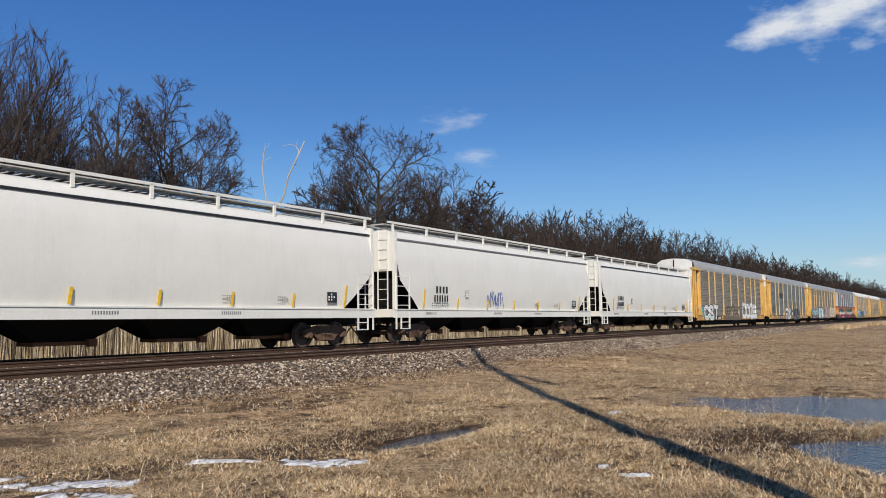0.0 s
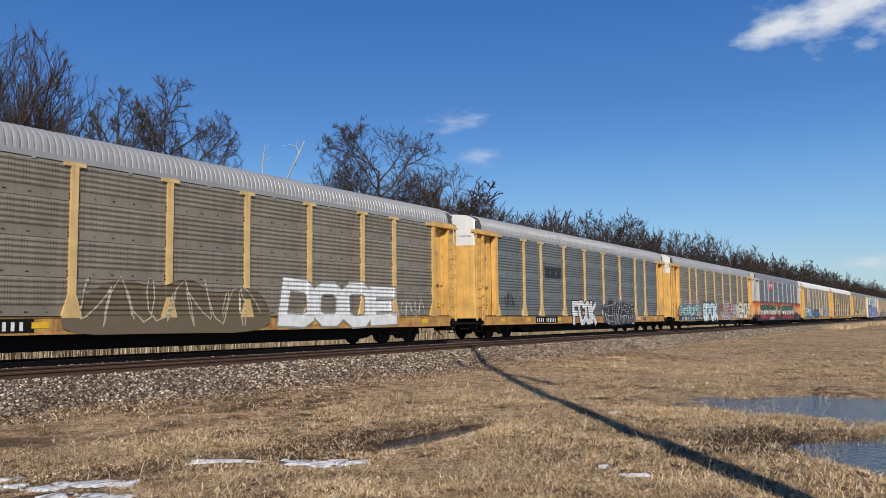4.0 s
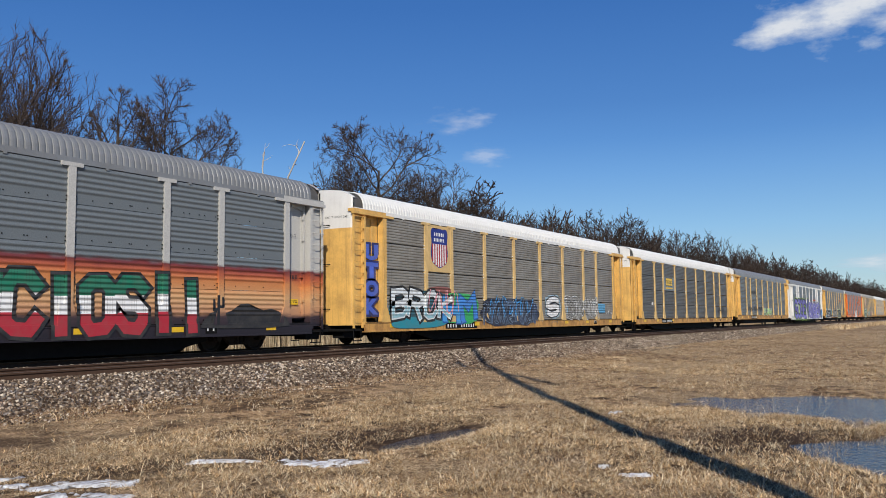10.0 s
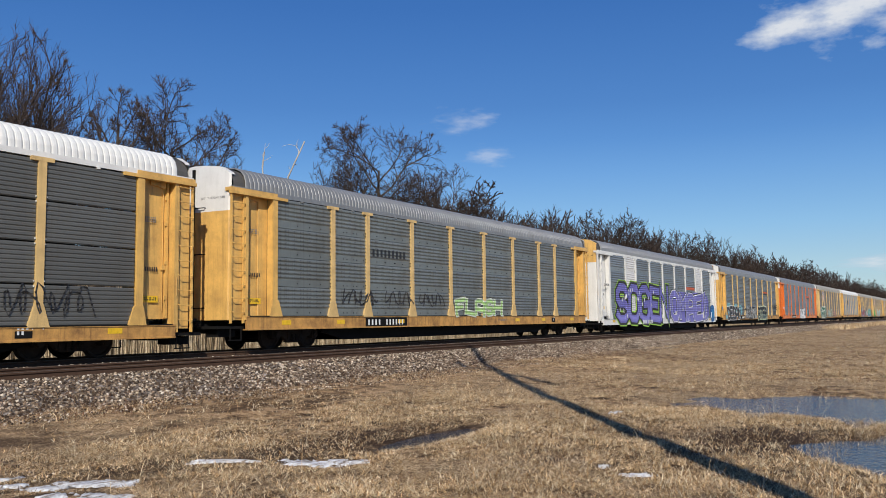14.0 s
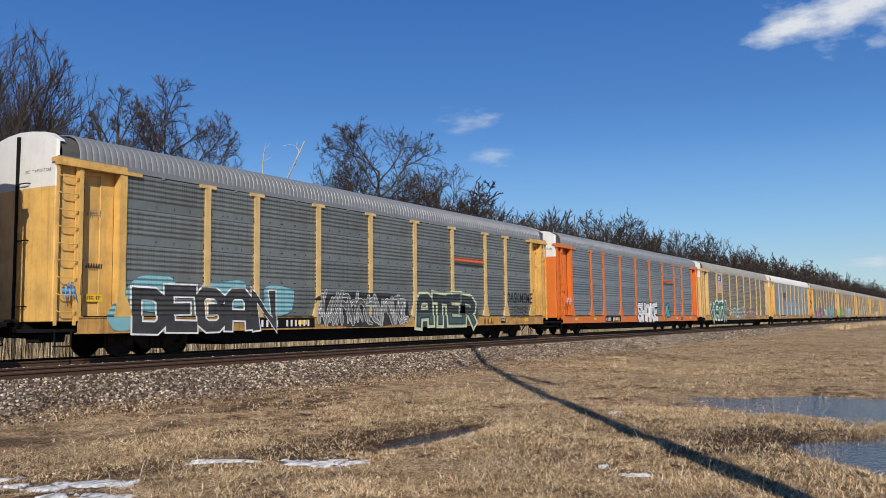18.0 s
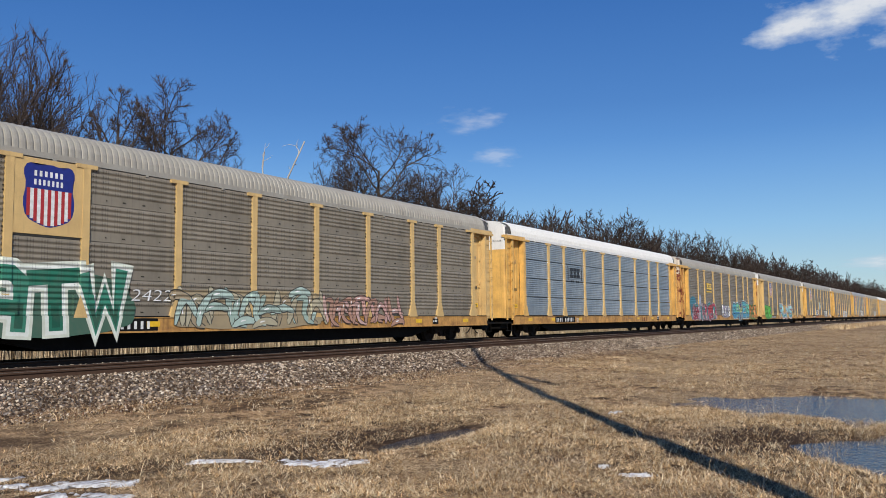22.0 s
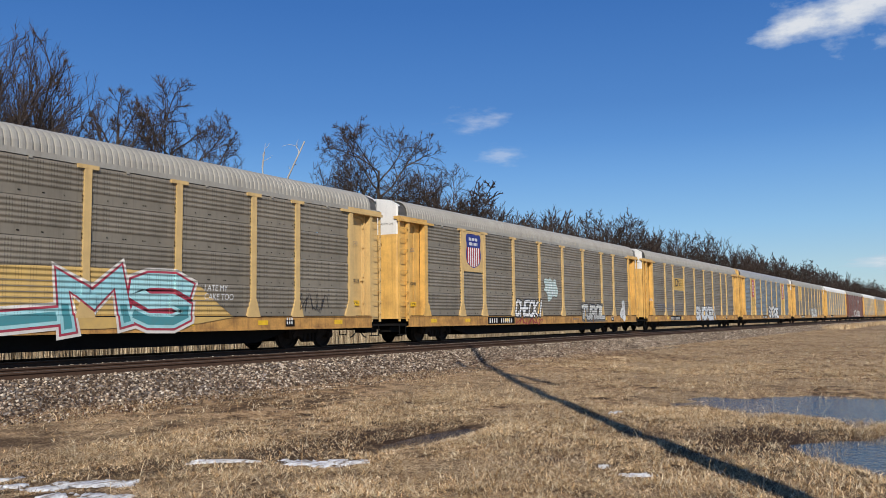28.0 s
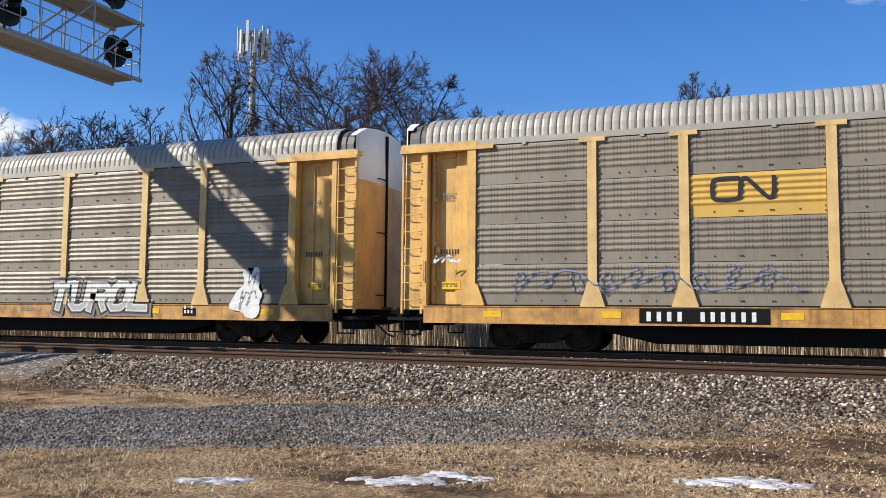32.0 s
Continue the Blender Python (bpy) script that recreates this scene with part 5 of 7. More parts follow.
def blades(n, xs, ys, hgt, width, lean, material, name, label, zf, seed, power=1.0, keep=None, bent=True, tuft=0):
    """Thin blades; bent ones have two faces each."""
    rs = np.random.RandomState(seed)
    x = xs[0] + (xs[1] - xs[0]) * rs.rand(n) ** power
    y = rs.uniform(*ys, n)
    if tuft:                         # blades spring from shared roots
        r = np.repeat(np.arange(n // tuft + 1), tuft)[:n]
        x, y = x[r] + rs.normal(0, 0.028, n), y[r] + rs.normal(0, 0.028, n)
    if keep is not None:
        ok = keep(x, y, rs)
        x, y = x[ok], y[ok]
        n = len(x)
    h = rs.uniform(*hgt, n)
    w = rs.uniform(*width, n) / 2
    a, l = rs.uniform(0, 6.28, n), rs.uniform(*lean, n)
    fa = rs.uniform(0, 6.28, n)
    dx, dy = np.cos(a) * l, np.sin(a) * l
    z = zf(x, y)
    px, py = np.cos(fa) * w, np.sin(fa) * w
    rows = []
    for t, ww in ((0.0, 1.0), (0.55, 0.8), (1.0, 0.15)) if bent else ((0.0, 1.0), (1.0, 0.2)):
        cx, cy, cz = x + dx * h * t ** 1.5, y + dy * h * t ** 1.5, z - 0.01 + h * t * (1 - np.clip(l, 0, 0.95) * 0.55 * t)
        rows += [np.stack([cx - px * ww, cy - py * ww, cz], -1), np.stack([cx + px * ww, cy + py * ww, cz], -1)]
    v = np.stack(rows, 1)
    q = np.array([(0, 1, 3, 2), (2, 3, 5, 4)] if bent else [(0, 1, 3, 2)])
    fc = (q[None] + (np.arange(n) * len(rows))[:, None, None]).reshape(-1, 4)
    return tagged(new(name, mesh_from(name, v.reshape(-1, 3), fc, material)), label, name.replace("_", " "), kind="stuff")


# ---------------------------------------------------------------- bare trees
def limbs(rs, start, way, length, r0, steps, wobble, lift):
    """Many curved branches at once: their points, ways and radii."""
    n = len(start)
    pts, ways = np.zeros((n, steps + 1, 3)), np.zeros((n, steps + 1, 3))
    pts[:, 0], d = start, way
    for i in range(steps):
        d = d + rs.normal(0, wobble, (n, 3)) + np.array([0, 0, lift])
        d = d / np.linalg.norm(d, axis=1, keepdims=True)
        ways[:, i] = d
        pts[:, i + 1] = pts[:, i] + d * (length / steps)[:, None]
    ways[:, steps] = d
    return pts, ways, r0[:, None] * np.linspace(1.0, 0.38, steps + 1)[None]


def shoots(rs, pts, ways, rad, length, count, first, angle, ratio, crown, thin):
    """Side branches of every branch, cut off where the crown ends."""
    n, steps = len(pts), pts.shape[1] - 1
    k = np.tile(np.arange(count), n)
    own = np.repeat(np.arange(n), count)
    t = np.clip(first + (1 - first) * ((k + rs.rand(n * count)) / count) ** 0.8, 0, 0.999) * steps
    i, f = t.astype(int), (t % 1)[:, None]
    start = pts[own, i] * (1 - f) + pts[own, i + 1] * f
    d = ways[own, i]
    turn = 2.4 * k + rs.uniform(0, 6.28, n)[own] + rs.uniform(-0.4, 0.4, n * count)
    a = np.cross(d, np.array([[0.31, 0.52, 0.79]]))
    a /= np.linalg.norm(a, axis=1, keepdims=True) + 1e-9
    b = np.cross(d, a)
    th = rs.uniform(*angle, n * count)
    way = d * np.cos(th)[:, None] + (a * np.cos(turn)[:, None] + b * np.sin(turn)[:, None]) * np.sin(th)[:, None]
    new_len = length[own] * ratio * (1 - 0.45 * t / steps) * rs.uniform(0.65, 1.25, n * count)
    mid, half = crown
    p, q = (start - mid) / half, way / half
    qq, pq, pp = (q * q).sum(1), (p * q).sum(1), (p * p).sum(1)
    out = (-pq + np.sqrt(np.maximum(pq * pq - qq * (pp - rs.uniform(0.86, 1.06, n * count) ** 2), 0))) / qq
    new_len = np.minimum(new_len, np.maximum(out, 0.12 * new_len))
    return start, way, new_len, np.minimum(rad[own, i] * 0.62, thin * np.maximum(new_len, 0.2))


def spikes(p, q, r, sides=3):
    """Twigs as slim three-sided points."""
    d = q - p
    d = d / (np.linalg.norm(d, axis=1, keepdims=True) + 1e-9)
    a = np.cross(d, np.array([[0.31, 0.52, 0.79]]))
    a /= np.linalg.norm(a, axis=1, keepdims=True) + 1e-9
    b = np.cross(d, a)
    v = np.stack([p + a * r, p - a * r * 0.5 + b * r * 0.87, p - a * r * 0.5 - b * r * 0.87, q], 1).reshape(-1, 3)
    f = np.array([(0, 1, 3), (1, 2, 3), (2, 0, 3)][:sides])
    return v, (f[None] + (np.arange(len(p)) * 4)[:, None, None]).reshape(-1, 3)


def tubes(p, q, r0, r1, sides):
    d = q - p
    d = d / (np.linalg.norm(d, axis=1, keepdims=True) + 1e-9)
    ref = np.where(np.abs(d[:, 2:3]) > 0.9, np.array([[1.0, 0, 0]]), np.array([[0, 0, 1.0]]))
    a = np.cross(d, ref)
    a /= np.linalg.norm(a, axis=1, keepdims=True) + 1e-9
    b = np.cross(d, a)
    ang = np.arange(sides) * 2 * math.pi / sides
    ring = a[:, None] * np.cos(ang)[None, :, None] + b[:, None] * np.sin(ang)[None, :, None]
    v = np.concatenate([p[:, None] - d[:, None] * r0[:, None, None] * 0.4 + ring * r0[:, None, None], q[:, None] + ring * r1[:, None, None]], 1)
    i = np.arange(sides)
    fc = np.concatenate([np.stack([i, (i + 1) % sides, (i + 1) % sides + sides], -1), np.stack([i, (i + 1) % sides + sides, i + sides], -1)])
    return v.reshape(-1, 3), (fc[None] + (np.arange(len(p)) * 2 * sides)[:, None, None]).reshape(-1, 3)


def held(pts, crown, rs):
    """Bends branches that would leave the crown back to its uneven edge."""
    mid, half = crown
    p = (pts - mid) / half
    r = np.linalg.norm(p, axis=2, keepdims=True) + 1e-9
    edge = rs.uniform(0.86, 1.02, (len(pts), 1, 1))
    return mid + half * p * np.where(r > edge * 0.85, np.minimum(r, edge * (0.85 + 0.15 * np.tanh((r / edge - 0.85) / 0.15))) / r, 1.0)


def make_tree(seed, height, base, width, form, counts, least, steps=(8, 5, 2)):
    """A bare tree: trunk, limbs, branches and twigs within an uneven round crown. form: share of the trunk, its first limb, angles of limbs and of branches, crookedness, upward bend."""
    trunk_len, first, limb_angle, branch_angle, crook, lift = form
    rs = np.random.RandomState(seed)
    crown = np.array([rs.uniform(-0.5, 0.5), rs.uniform(-0.5, 0.5), (base + 1) / 2 * height]), np.array([width, width, (1 - base) / 2 * height])
    L = np.array([trunk_len * height])
    r = np.array([0.0125 * height])
    pts, ways, rad = limbs(rs, np.array([[0, 0, -0.4]]), np.array([[0, 0, 1.0]]), L, r, 9, 0.045, 0.02)
    levels = [(pts, rad)]
    angles = (limb_angle, branch_angle, branch_angle)
    ratios = (0.95 if trunk_len < 0.5 else 0.78, 0.6, 0.5)
    for i in range(3):
        start, way, L, r = shoots(rs, pts, ways, rad, L if i or trunk_len > 0.5 else np.array([height * 0.8]), counts[i], (first, 0.22, 0.12)[i], angles[i], ratios[i], crown, 0.017)
        pts, ways, rad = limbs(rs, start, way, L, np.maximum(r, least * 1.15), steps[i], crook * (0.8, 1.0, 1.1)[i], lift)
        pts = held(pts, crown, rs)
        levels.append((pts, np.maximum(rad, least)))
    stout, slim = [], []
    for i, (p, q) in enumerate(levels):
        job = (p[:, :-1].reshape(-1, 3), p[:, 1:].reshape(-1, 3), q[:, :-1].ravel(), q[:, 1:].ravel())
        (stout if i < 2 else slim).append(job)
    tall = height / (levels[3][0][..., 2].max() + 0.3)
    v, f = tubes(*[np.concatenate(c) for c in zip(*stout)], 6 if steps[0] > 4 else 4)
    trunk = mesh_from("trunk", v * tall, f, BARK)
    v, f = tubes(*[np.concatenate(c) for c in zip(*slim)], 3)
    start, way, L, r = shoots(rs, pts, ways, rad, np.maximum(L, 0.5), counts[3], 0.1, branch_angle, 0.75, crown, 0.02)
    v2, f2 = spikes(start, start + (way + np.array([0, 0, lift])) * np.clip(L, 0.2, 0.6)[:, None], least, 3 if steps[0] > 5 else 2)
    return trunk, mesh_from("crown", np.concatenate([v, v2]) * tall, np.concatenate([f, f2 + len(v)]), TWIG)


def make_snag(seed, height, arms):
    """A dead, bleached trunk with a few broken arms."""
    rs = np.random.RandomState(seed)
    L = np.array([height])
    pts, ways, rad = limbs(rs, np.array([[0, 0, -0.3]]), np.array([[0, 0, 1.0]]), L, np.array([0.11]), 12, 0.17, 0.10)
    crown = np.array([0, 0, height * 0.6]), np.array([2.4, 2.4, height * 0.55])
    start, way, L2, r = shoots(rs, pts, ways, rad, L, arms, 0.55, (0.4, 0.9), 0.30, crown, 0.03)
    p2, w2, r2 = limbs(rs, start, way, L2, r, 6, 0.24, 0.10)
    start, way, L3, r = shoots(rs, p2, w2, r2, L2, 3, 0.35, (0.4, 0.9), 0.5, crown, 0.03)
    p3, w3, r3 = limbs(rs, start, way, L3, np.maximum(r, 0.018), 4, 0.24, 0.08)
    jobs = [(p[:, :-1].reshape(-1, 3), p[:, 1:].reshape(-1, 3), q[:, :-1].ravel(), q[:, 1:].ravel()) for p, q in ((pts, rad), (p2, r2), (p3, r3))]
    v, f = tubes(*[np.concatenate(c) for c in zip(*jobs)], 6)
    return mesh_from("trunk", v, f, BARK_PALE), None


def plant_tree(kind, x, y, scale, turn, label, group="bare trees behind the tracks"):
    t = thing("tree", pose(x, y, float(ground_z(x, y)), 0, 0, turn), label, "tree", group)
    t.scale = (scale, scale, scale)
    part("trunk", kind[0], BARK, t)
    if kind[1]:
        part("crown", kind[1], TWIG, t)
    return t


OAK = (0.72, 0.20, (0.65, 1.15), (0.45, 0.95), 0.17, 0.05)
MAPLE = (0.30, 0.45, (0.18, 0.72), (0.25, 0.62), 0.055, 0.035)
SLIM = (0.85, 0.18, (0.45, 0.8), (0.35, 0.75), 0.09, 0.06)
oaks = [make_tree(11 + i, 16.0, 0.16, (5.4, 4.6, 6.4)[i], OAK, (18, 10, 8, 7), 0.0125) for i in range(3)]
maples = [make_tree(25 + i, 16.0, 0.10, (4.3, 5.0)[i], MAPLE, (20, 10, 8, 7), 0.0118) for i in range(2)]
poplars = [make_tree(31 + i, 16.0, 0.10, 2.6, SLIM, (18, 7, 6, 6), 0.0125) for i in range(2)]
woods = [make_tree(41 + i, 16.0, 0.12, (5.6, 4.4, 5.0, 6.2)[i], (OAK, MAPLE, OAK, MAPLE)[i], (14, 7, 5, 5), 0.022, (4, 3, 1)) for i in range(4)]
thickets = [make_tree(51 + i, 8.5, 0.0, 3.4, (0.12, 0.1, (0.15, 0.9), (0.3, 0.8), 0.08, 0.03), (11, 5, 4, 4), 0.018, (3, 2, 1)) for i in range(3)]
far_kinds = [make_tree(61 + i, 16.0, 0.10, (5.6, 5.0, 6.2)[i], (OAK, MAPLE, OAK)[i], (12, 5, 4, 3), 0.045, (3, 2, 1)) for i in range(3)]
snag = make_snag(71, 14.5, 6)
snag_b = make_snag(78, 13.5, 4)


def at_bearing(az, y):
    """x of a place at the distance y across the tracks that is seen at the bearing az (degrees, left positive)."""
    return -y * math.tan(radians(az))


L_OAK = "bare winter oak with a wide twiggy crown behind the tracks"
L_MAP = "bare maple fanning out into many fine upright branches"
L_WOOD = "bare grey tree standing farther off behind the train"
L_POP = "tall slim bare tree with upswept grey branches"
L_THK = "dense brown thicket of bare brush behind the reeds"
TALL = [  # bearing, distance across, kind, height, turn
    (-9.4, 46, poplars[1], 15.8, 75), (-11.6, 48, poplars[0], 14.8, 200), (-13.9, 44, maples[0], 17.4, 150), (-16.8, 49, oaks[0], 13.5, 33), (-20.2, 43, maples[1], 17.6, 20), (-22.4, 49, poplars[0], 14.0, 250),
    (-24.3, 44, poplars[1], 17.0, 111), (-26.6, 50, oaks[1], 14.5, 33), (-28.6, 43, maples[1], 17.5, 130), (-31.2, 49, maples[0], 15.5, 300), (-32.6, 43, maples[0], 17.6, 10), (-36.0, 44, poplars[0], 16.4, 210),
    (-34.6, 48, oaks[2], 13.6, 250), (-39.4, 43, oaks[1], 17.6, 200), (-37.6, 46, poplars[1], 13.0, 40), (-41.3, 44, oaks[0], 13.2, 60), (-53.3, 43, oaks[0], 20.0, 60), (-51.6, 45, oaks[1], 15.4, 190),
    (-50.0, 46, oaks[2], 13.0, 90), (-55.4, 45, oaks[2], 13.8, 300), (-58.6, 43, oaks[1], 17.4, 300), (-60.4, 44, oaks[0], 14.6, 77),
    (4.8, 62, poplars[1], 19.4, 40), (1.4, 64, poplars[0], 17.6, 10), (3.2, 66, poplars[1], 18.4, 100), (38.2, 62, woods[2], 17.0, 15), (40.6, 60, woods[0], 19.6, 50), (43.0, 62, woods[2], 20.6, 120), (45.4, 58, woods[0], 20.2, 200), (47.4, 60, woods[2], 18.6, 300), (29.8, 45, oaks[2], 19.6, 20), (33.2, 47, oaks[1], 16.4, 290), (36.7, 44, poplars[0], 18.6, 140), (25.4, 46, oaks[0], 18.0, 210), (21.4, 46, oaks[2], 14.4, 260),
    (49.5, 43, oaks[2], 16.2, 10), (56, 42, oaks[0], 15.5, 100)]
for az, y, kind, hgt, tn in TALL:
    plant_tree(kind, at_bearing(az, y), y, hgt / 16.0, tn, L_OAK if kind in oaks else L_MAP if kind in maples else L_WOOD if kind in woods else L_POP)
plant_tree(snag, at_bearing(-43.2, 39), 39, 0.98, 0, "bleached dead tree trunk without bark")
plant_tree(snag_b, at_bearing(-45.9, 39), 39, 0.96, 120, "bleached dead tree trunk with few broken limbs")
rnd = random.Random(5)
for lo, hi, step, y0, y1, k0, k1 in ((70, 110, 4.6, 40, 45, 0.78, 0.98), (110, 235, 4.6, 40, 45, 0.92, 1.14), (74, 235, 5.6, 47, 56, 0.88, 1.12), (20, 74, 5.0, 48, 60, 0.5, 0.66)):
    x = lo
    while x < hi:                    # the wood goes on along the tracks
        k = rnd.choice(woods)
        plant_tree(k, x, rnd.uniform(y0, y1), rnd.uniform(k0, k1), rnd.uniform(0, 360), L_OAK)
        x += step * rnd.uniform(0.6, 1.4)
for lo, hi, step, y0, y1, k0, k1 in ((24, 74, 1.6, 37, 41, 0.55, 0.85), (24, 74, 2.0, 43, 50, 0.75, 0.98), (74, 240, 3.0, 37, 42, 0.9, 1.25), (-12, 22, 4.0, 46, 60, 0.45, 0.8)):
    x = lo
    while x < hi:                    # brush along the edge of the wood
        plant_tree(rnd.choice(thickets), x, rnd.uniform(y0, y1), rnd.uniform(k0, k1), rnd.uniform(0, 360), L_THK, "brush along the wood")
        x += step * rnd.uniform(0.6, 1.4)
for i in range(24):                  # farther wood behind the gantry
    plant_tree(rnd.choice(woods), rnd.uniform(-190, -45), rnd.uniform(100, 140), rnd.uniform(0.9, 1.35), rnd.uniform(0, 360), L_OAK)


def joined(kinds, places, name, label):
    """Far trees past counting, as one object."""
    vs, fs, n = [], [], 0
    for kind, x, y, s, turn in places:
        for me in kind:
            co = np.empty(len(me.vertices) * 3, np.float32)
            me.vertices.foreach_get("co", co)
            co = co.reshape(-1, 3) * s
            c, d = math.cos(turn), math.sin(turn)
            co = np.stack([co[:, 0] * c - co[:, 1] * d + x, co[:, 0] * d + co[:, 1] * c + y, co[:, 2] - 0.7], -1)
            ix = np.empty(len(me.loops), np.int32)
            me.loops.foreach_get("vertex_index", ix)
            vs.append(co)
            fs.append(ix.reshape(-1, 3) + n)
            n += len(co)
    return tagged(new(name, mesh_from(name, np.concatenate(vs), np.concatenate(fs), TWIG)), label, "wood", kind="stuff")


places = []
for lo, hi, step, y0, y1 in ((228, 800, 6.5, 41, 50), (228, 800, 9.0, 52, 64), (76, 230, 8, 57, 66)):
    x = lo
    while x < hi:
        places.append((rnd.choice(far_kinds), x, rnd.uniform(y0, y1), rnd.uniform(1.0, 1.35), rnd.uniform(0, 6.28)))
        x += step * rnd.uniform(0.6, 1.4)
joined(far_kinds, places, "far_wood", "far bare brown wood along the tracks")

# ---------------------------------------------------------------- tracks, stones, grass
track(TRACK_Y, "main line track of brown steel rails on dark ties in ballast")
track(NEAR_Y, "empty second track of brown steel rails in stone ballast")
stones(42000, (-14, 48), (12.3, 14.35), (0.020, 0.046), STONES, "ballast_stones", "loose grey and pinkish crushed ballast stones", lambda x, y: bed_z(y), 3)
stones(15000, (48, 130), (12.4, 14.35), (0.03, 0.055), STONES, "ballast_stones", "loose grey and pinkish crushed ballast stones", lambda x, y: bed_z(y), 4)
stones(12000, (-14, 50), (16.6, 18.5), (0.02, 0.042), STONES, "ballast_stones", "ballast stones between the two tracks", lambda x, y: bed_z(y), 5)
stones(9000, (-8, 5.5), (7.9, 12.4), (0.008, 0.024), STONES, "scattered_stones", "small stones trodden into the bare ground", ground_z, 16)
stones(9000, (-14, 40), (11.4, 12.6), (0.012, 0.035), STONES, "scattered_stones", "stones strewn into the grass below the ballast", ground_z, 6)
stones(26000, (0.5, -14), (10.9, 14.4), (0.010, 0.028), GRAVEL, "gravel", "blue grey crushed gravel of the service strip", lambda x, y: np.maximum(ground_z(x, y), bed_z(np.maximum(y, 12.36)) * (y > 12.36) - 2.0 * (y <= 12.36)), 7, 0.75, 0.48)


def dry(x, y, rs):
    wet = np.zeros(len(x), bool)
    for bx, by, rx, ry, d in BASINS:
        wet |= ((x - bx) / rx) ** 2 + ((y - by) / ry) ** 2 < 0.75
    strip = (x < -1.0 - 1.0 * np.sin(y * 3.0)) & (y - 0.48 * x > 10.9) & (y - 0.48 * x < 14.6)
    patch = np.sin(1.1 * x + 0.4 * y) * np.sin(0.9 * y - 0.35 * x) + 0.5 * np.sin(2.3 * x) * np.sin(2.9 * y)
    soil = np.clip((y - 9.0 - 0.7 * np.sin(0.9 * x)) / 1.6, 0, 0.45) * (x < 22) + 0.2 * (y < 9) * np.clip((6.5 - x + 0.8 * y) / 5, 0, 1) * (x > 2)
    wet |= np.hypot(x, y) < 7.6
    for sx, sy, rx, ry, turn in SNOWS:
        c, d = math.cos(radians(turn)), math.sin(radians(turn))
        wet |= (((x - sx) * c + (y - sy) * d) / rx) ** 2 + (((y - sy) * c - (x - sx) * d) / (ry + 0.08)) ** 2 < 0.9
    damp = np.exp(-((x - 8.3) / 4.8) ** 2 - (y - 7.2 + 0.19 * (x - 8.3)) ** 2)
    damp = np.maximum(damp, 0.8 * np.exp(-((x - 11.6) / 3.4) ** 2 - ((y - 1.6) / 2.2) ** 2))
    soil = np.maximum(soil, 0.72 * damp) + 0.30 * (x < 4.5 - 0.6 * np.sin(2 * y)) * (y > 8.0)
    return ~wet & ~(strip & (rs.rand(len(x)) < 0.7)) & (rs.rand(len(x)) < (0.72 + 0.5 * patch) * (1 - soil))


blades(470000, (2.0, 15), (-0.5, 9.5), (0.03, 0.09), (0.005, 0.010), (0.3, 1.7), STRAW, "dry_grass", "short matted dry tan grass", ground_z, 8, 1.0, dry, False, 14)
blades(170000, (1.5, 30), (-0.5, 12.9), (0.04, 0.12), (0.008, 0.015), (0.3, 1.6), STRAW, "dry_grass", "short matted dry tan grass", ground_z, 18, 1.0, dry, False, 10)
blades(260000, (-14, 4), (5.5, 12.9), (0.03, 0.10), (0.005, 0.011), (0.3, 1.7), STRAW, "dry_grass", "short matted dry tan grass", ground_z, 9, 1.0, dry, False, 12)
blades(120000, (24, 90), (-8, 12.9), (0.05, 0.15), (0.014, 0.03), (0.4, 2.0), STRAW, "dry_grass", "short matted dry tan grass", ground_z, 10, 1.5, dry, False, 8)
blades(24000, (-14, 34), (11.0, 13.4), (0.04, 0.24), (0.005, 0.011), (0.3, 1.6), WEED, "weeds", "dry reddish weeds along the foot of the ballast", lambda x, y: np.maximum(ground_z(x, y), bed_z(y)), 15, 1.0, dry)
blades(2200, (1.5, 30), (0, 12.0), (0.15, 0.42), (0.004, 0.007), (0.1, 0.7), STRAW, "straw_stalks", "single taller straw stalks", ground_z, 14, 1.2, dry)
blades(70000, (-45, 150), (27.2, 31.5), (1.9, 3.2), (0.012, 0.032), (0.0, 0.12), REED, "dry_reeds", "tall dry tan reeds behind the tracks", ground_z, 12)
blades(4500, (95, 200), (10.5, 13.0), (0.2, 0.65), (0.02, 0.05), (0.0, 0.6), STRAW, "tall_dry_weeds", "tall dry weeds beside the ballast", ground_z, 13, 1.2)

# ---------------------------------------------------------------- water and snow
WATER, nt, b = tree_of("shallow melt water")
b.inputs["Base Color"].default_value = (0.02, 0.017, 0.013, 1)
b.inputs["Roughness"].default_value = 0.03
b.inputs["IOR"].default_value = 1.33
bumped(nt, b, noise_of(nt, 7.0, 4, stretch=(1, 2.2, 1)), 0.45, 0.04)
SNOW, nt, b = tree_of("old crusted snow")
n = noise_of(nt, 7.0, 6, 0.65, stretch=(0.6, 3.0, 1))
nt.links.new(ramp(nt, n, [(0.38, (0.22, 0.17, 0.12)), (0.5, (0.56, 0.55, 0.54)), (0.64, (0.74, 0.75, 0.76))]), b.inputs["Base Color"])
b.inputs["Roughness"].default_value = 0.7
bumped(nt, b, n, 0.6, 0.03)


def puddle(x, y, rx, ry, z):
    bm = bmesh.new()
    bm.faces.new([bm.verts.new((rx * math.cos(a), ry * math.sin(a), 0)) for a in np.linspace(0, 2 * math.pi, 40, endpoint=False)])
    ob = new("puddle", bake(bm, "puddle", WATER))
    ob.matrix_basis = pose(x, y, z)
    tagged(ob, "shallow puddle of melt water in the grass mirroring the sky", "puddle", "puddles", "structure")


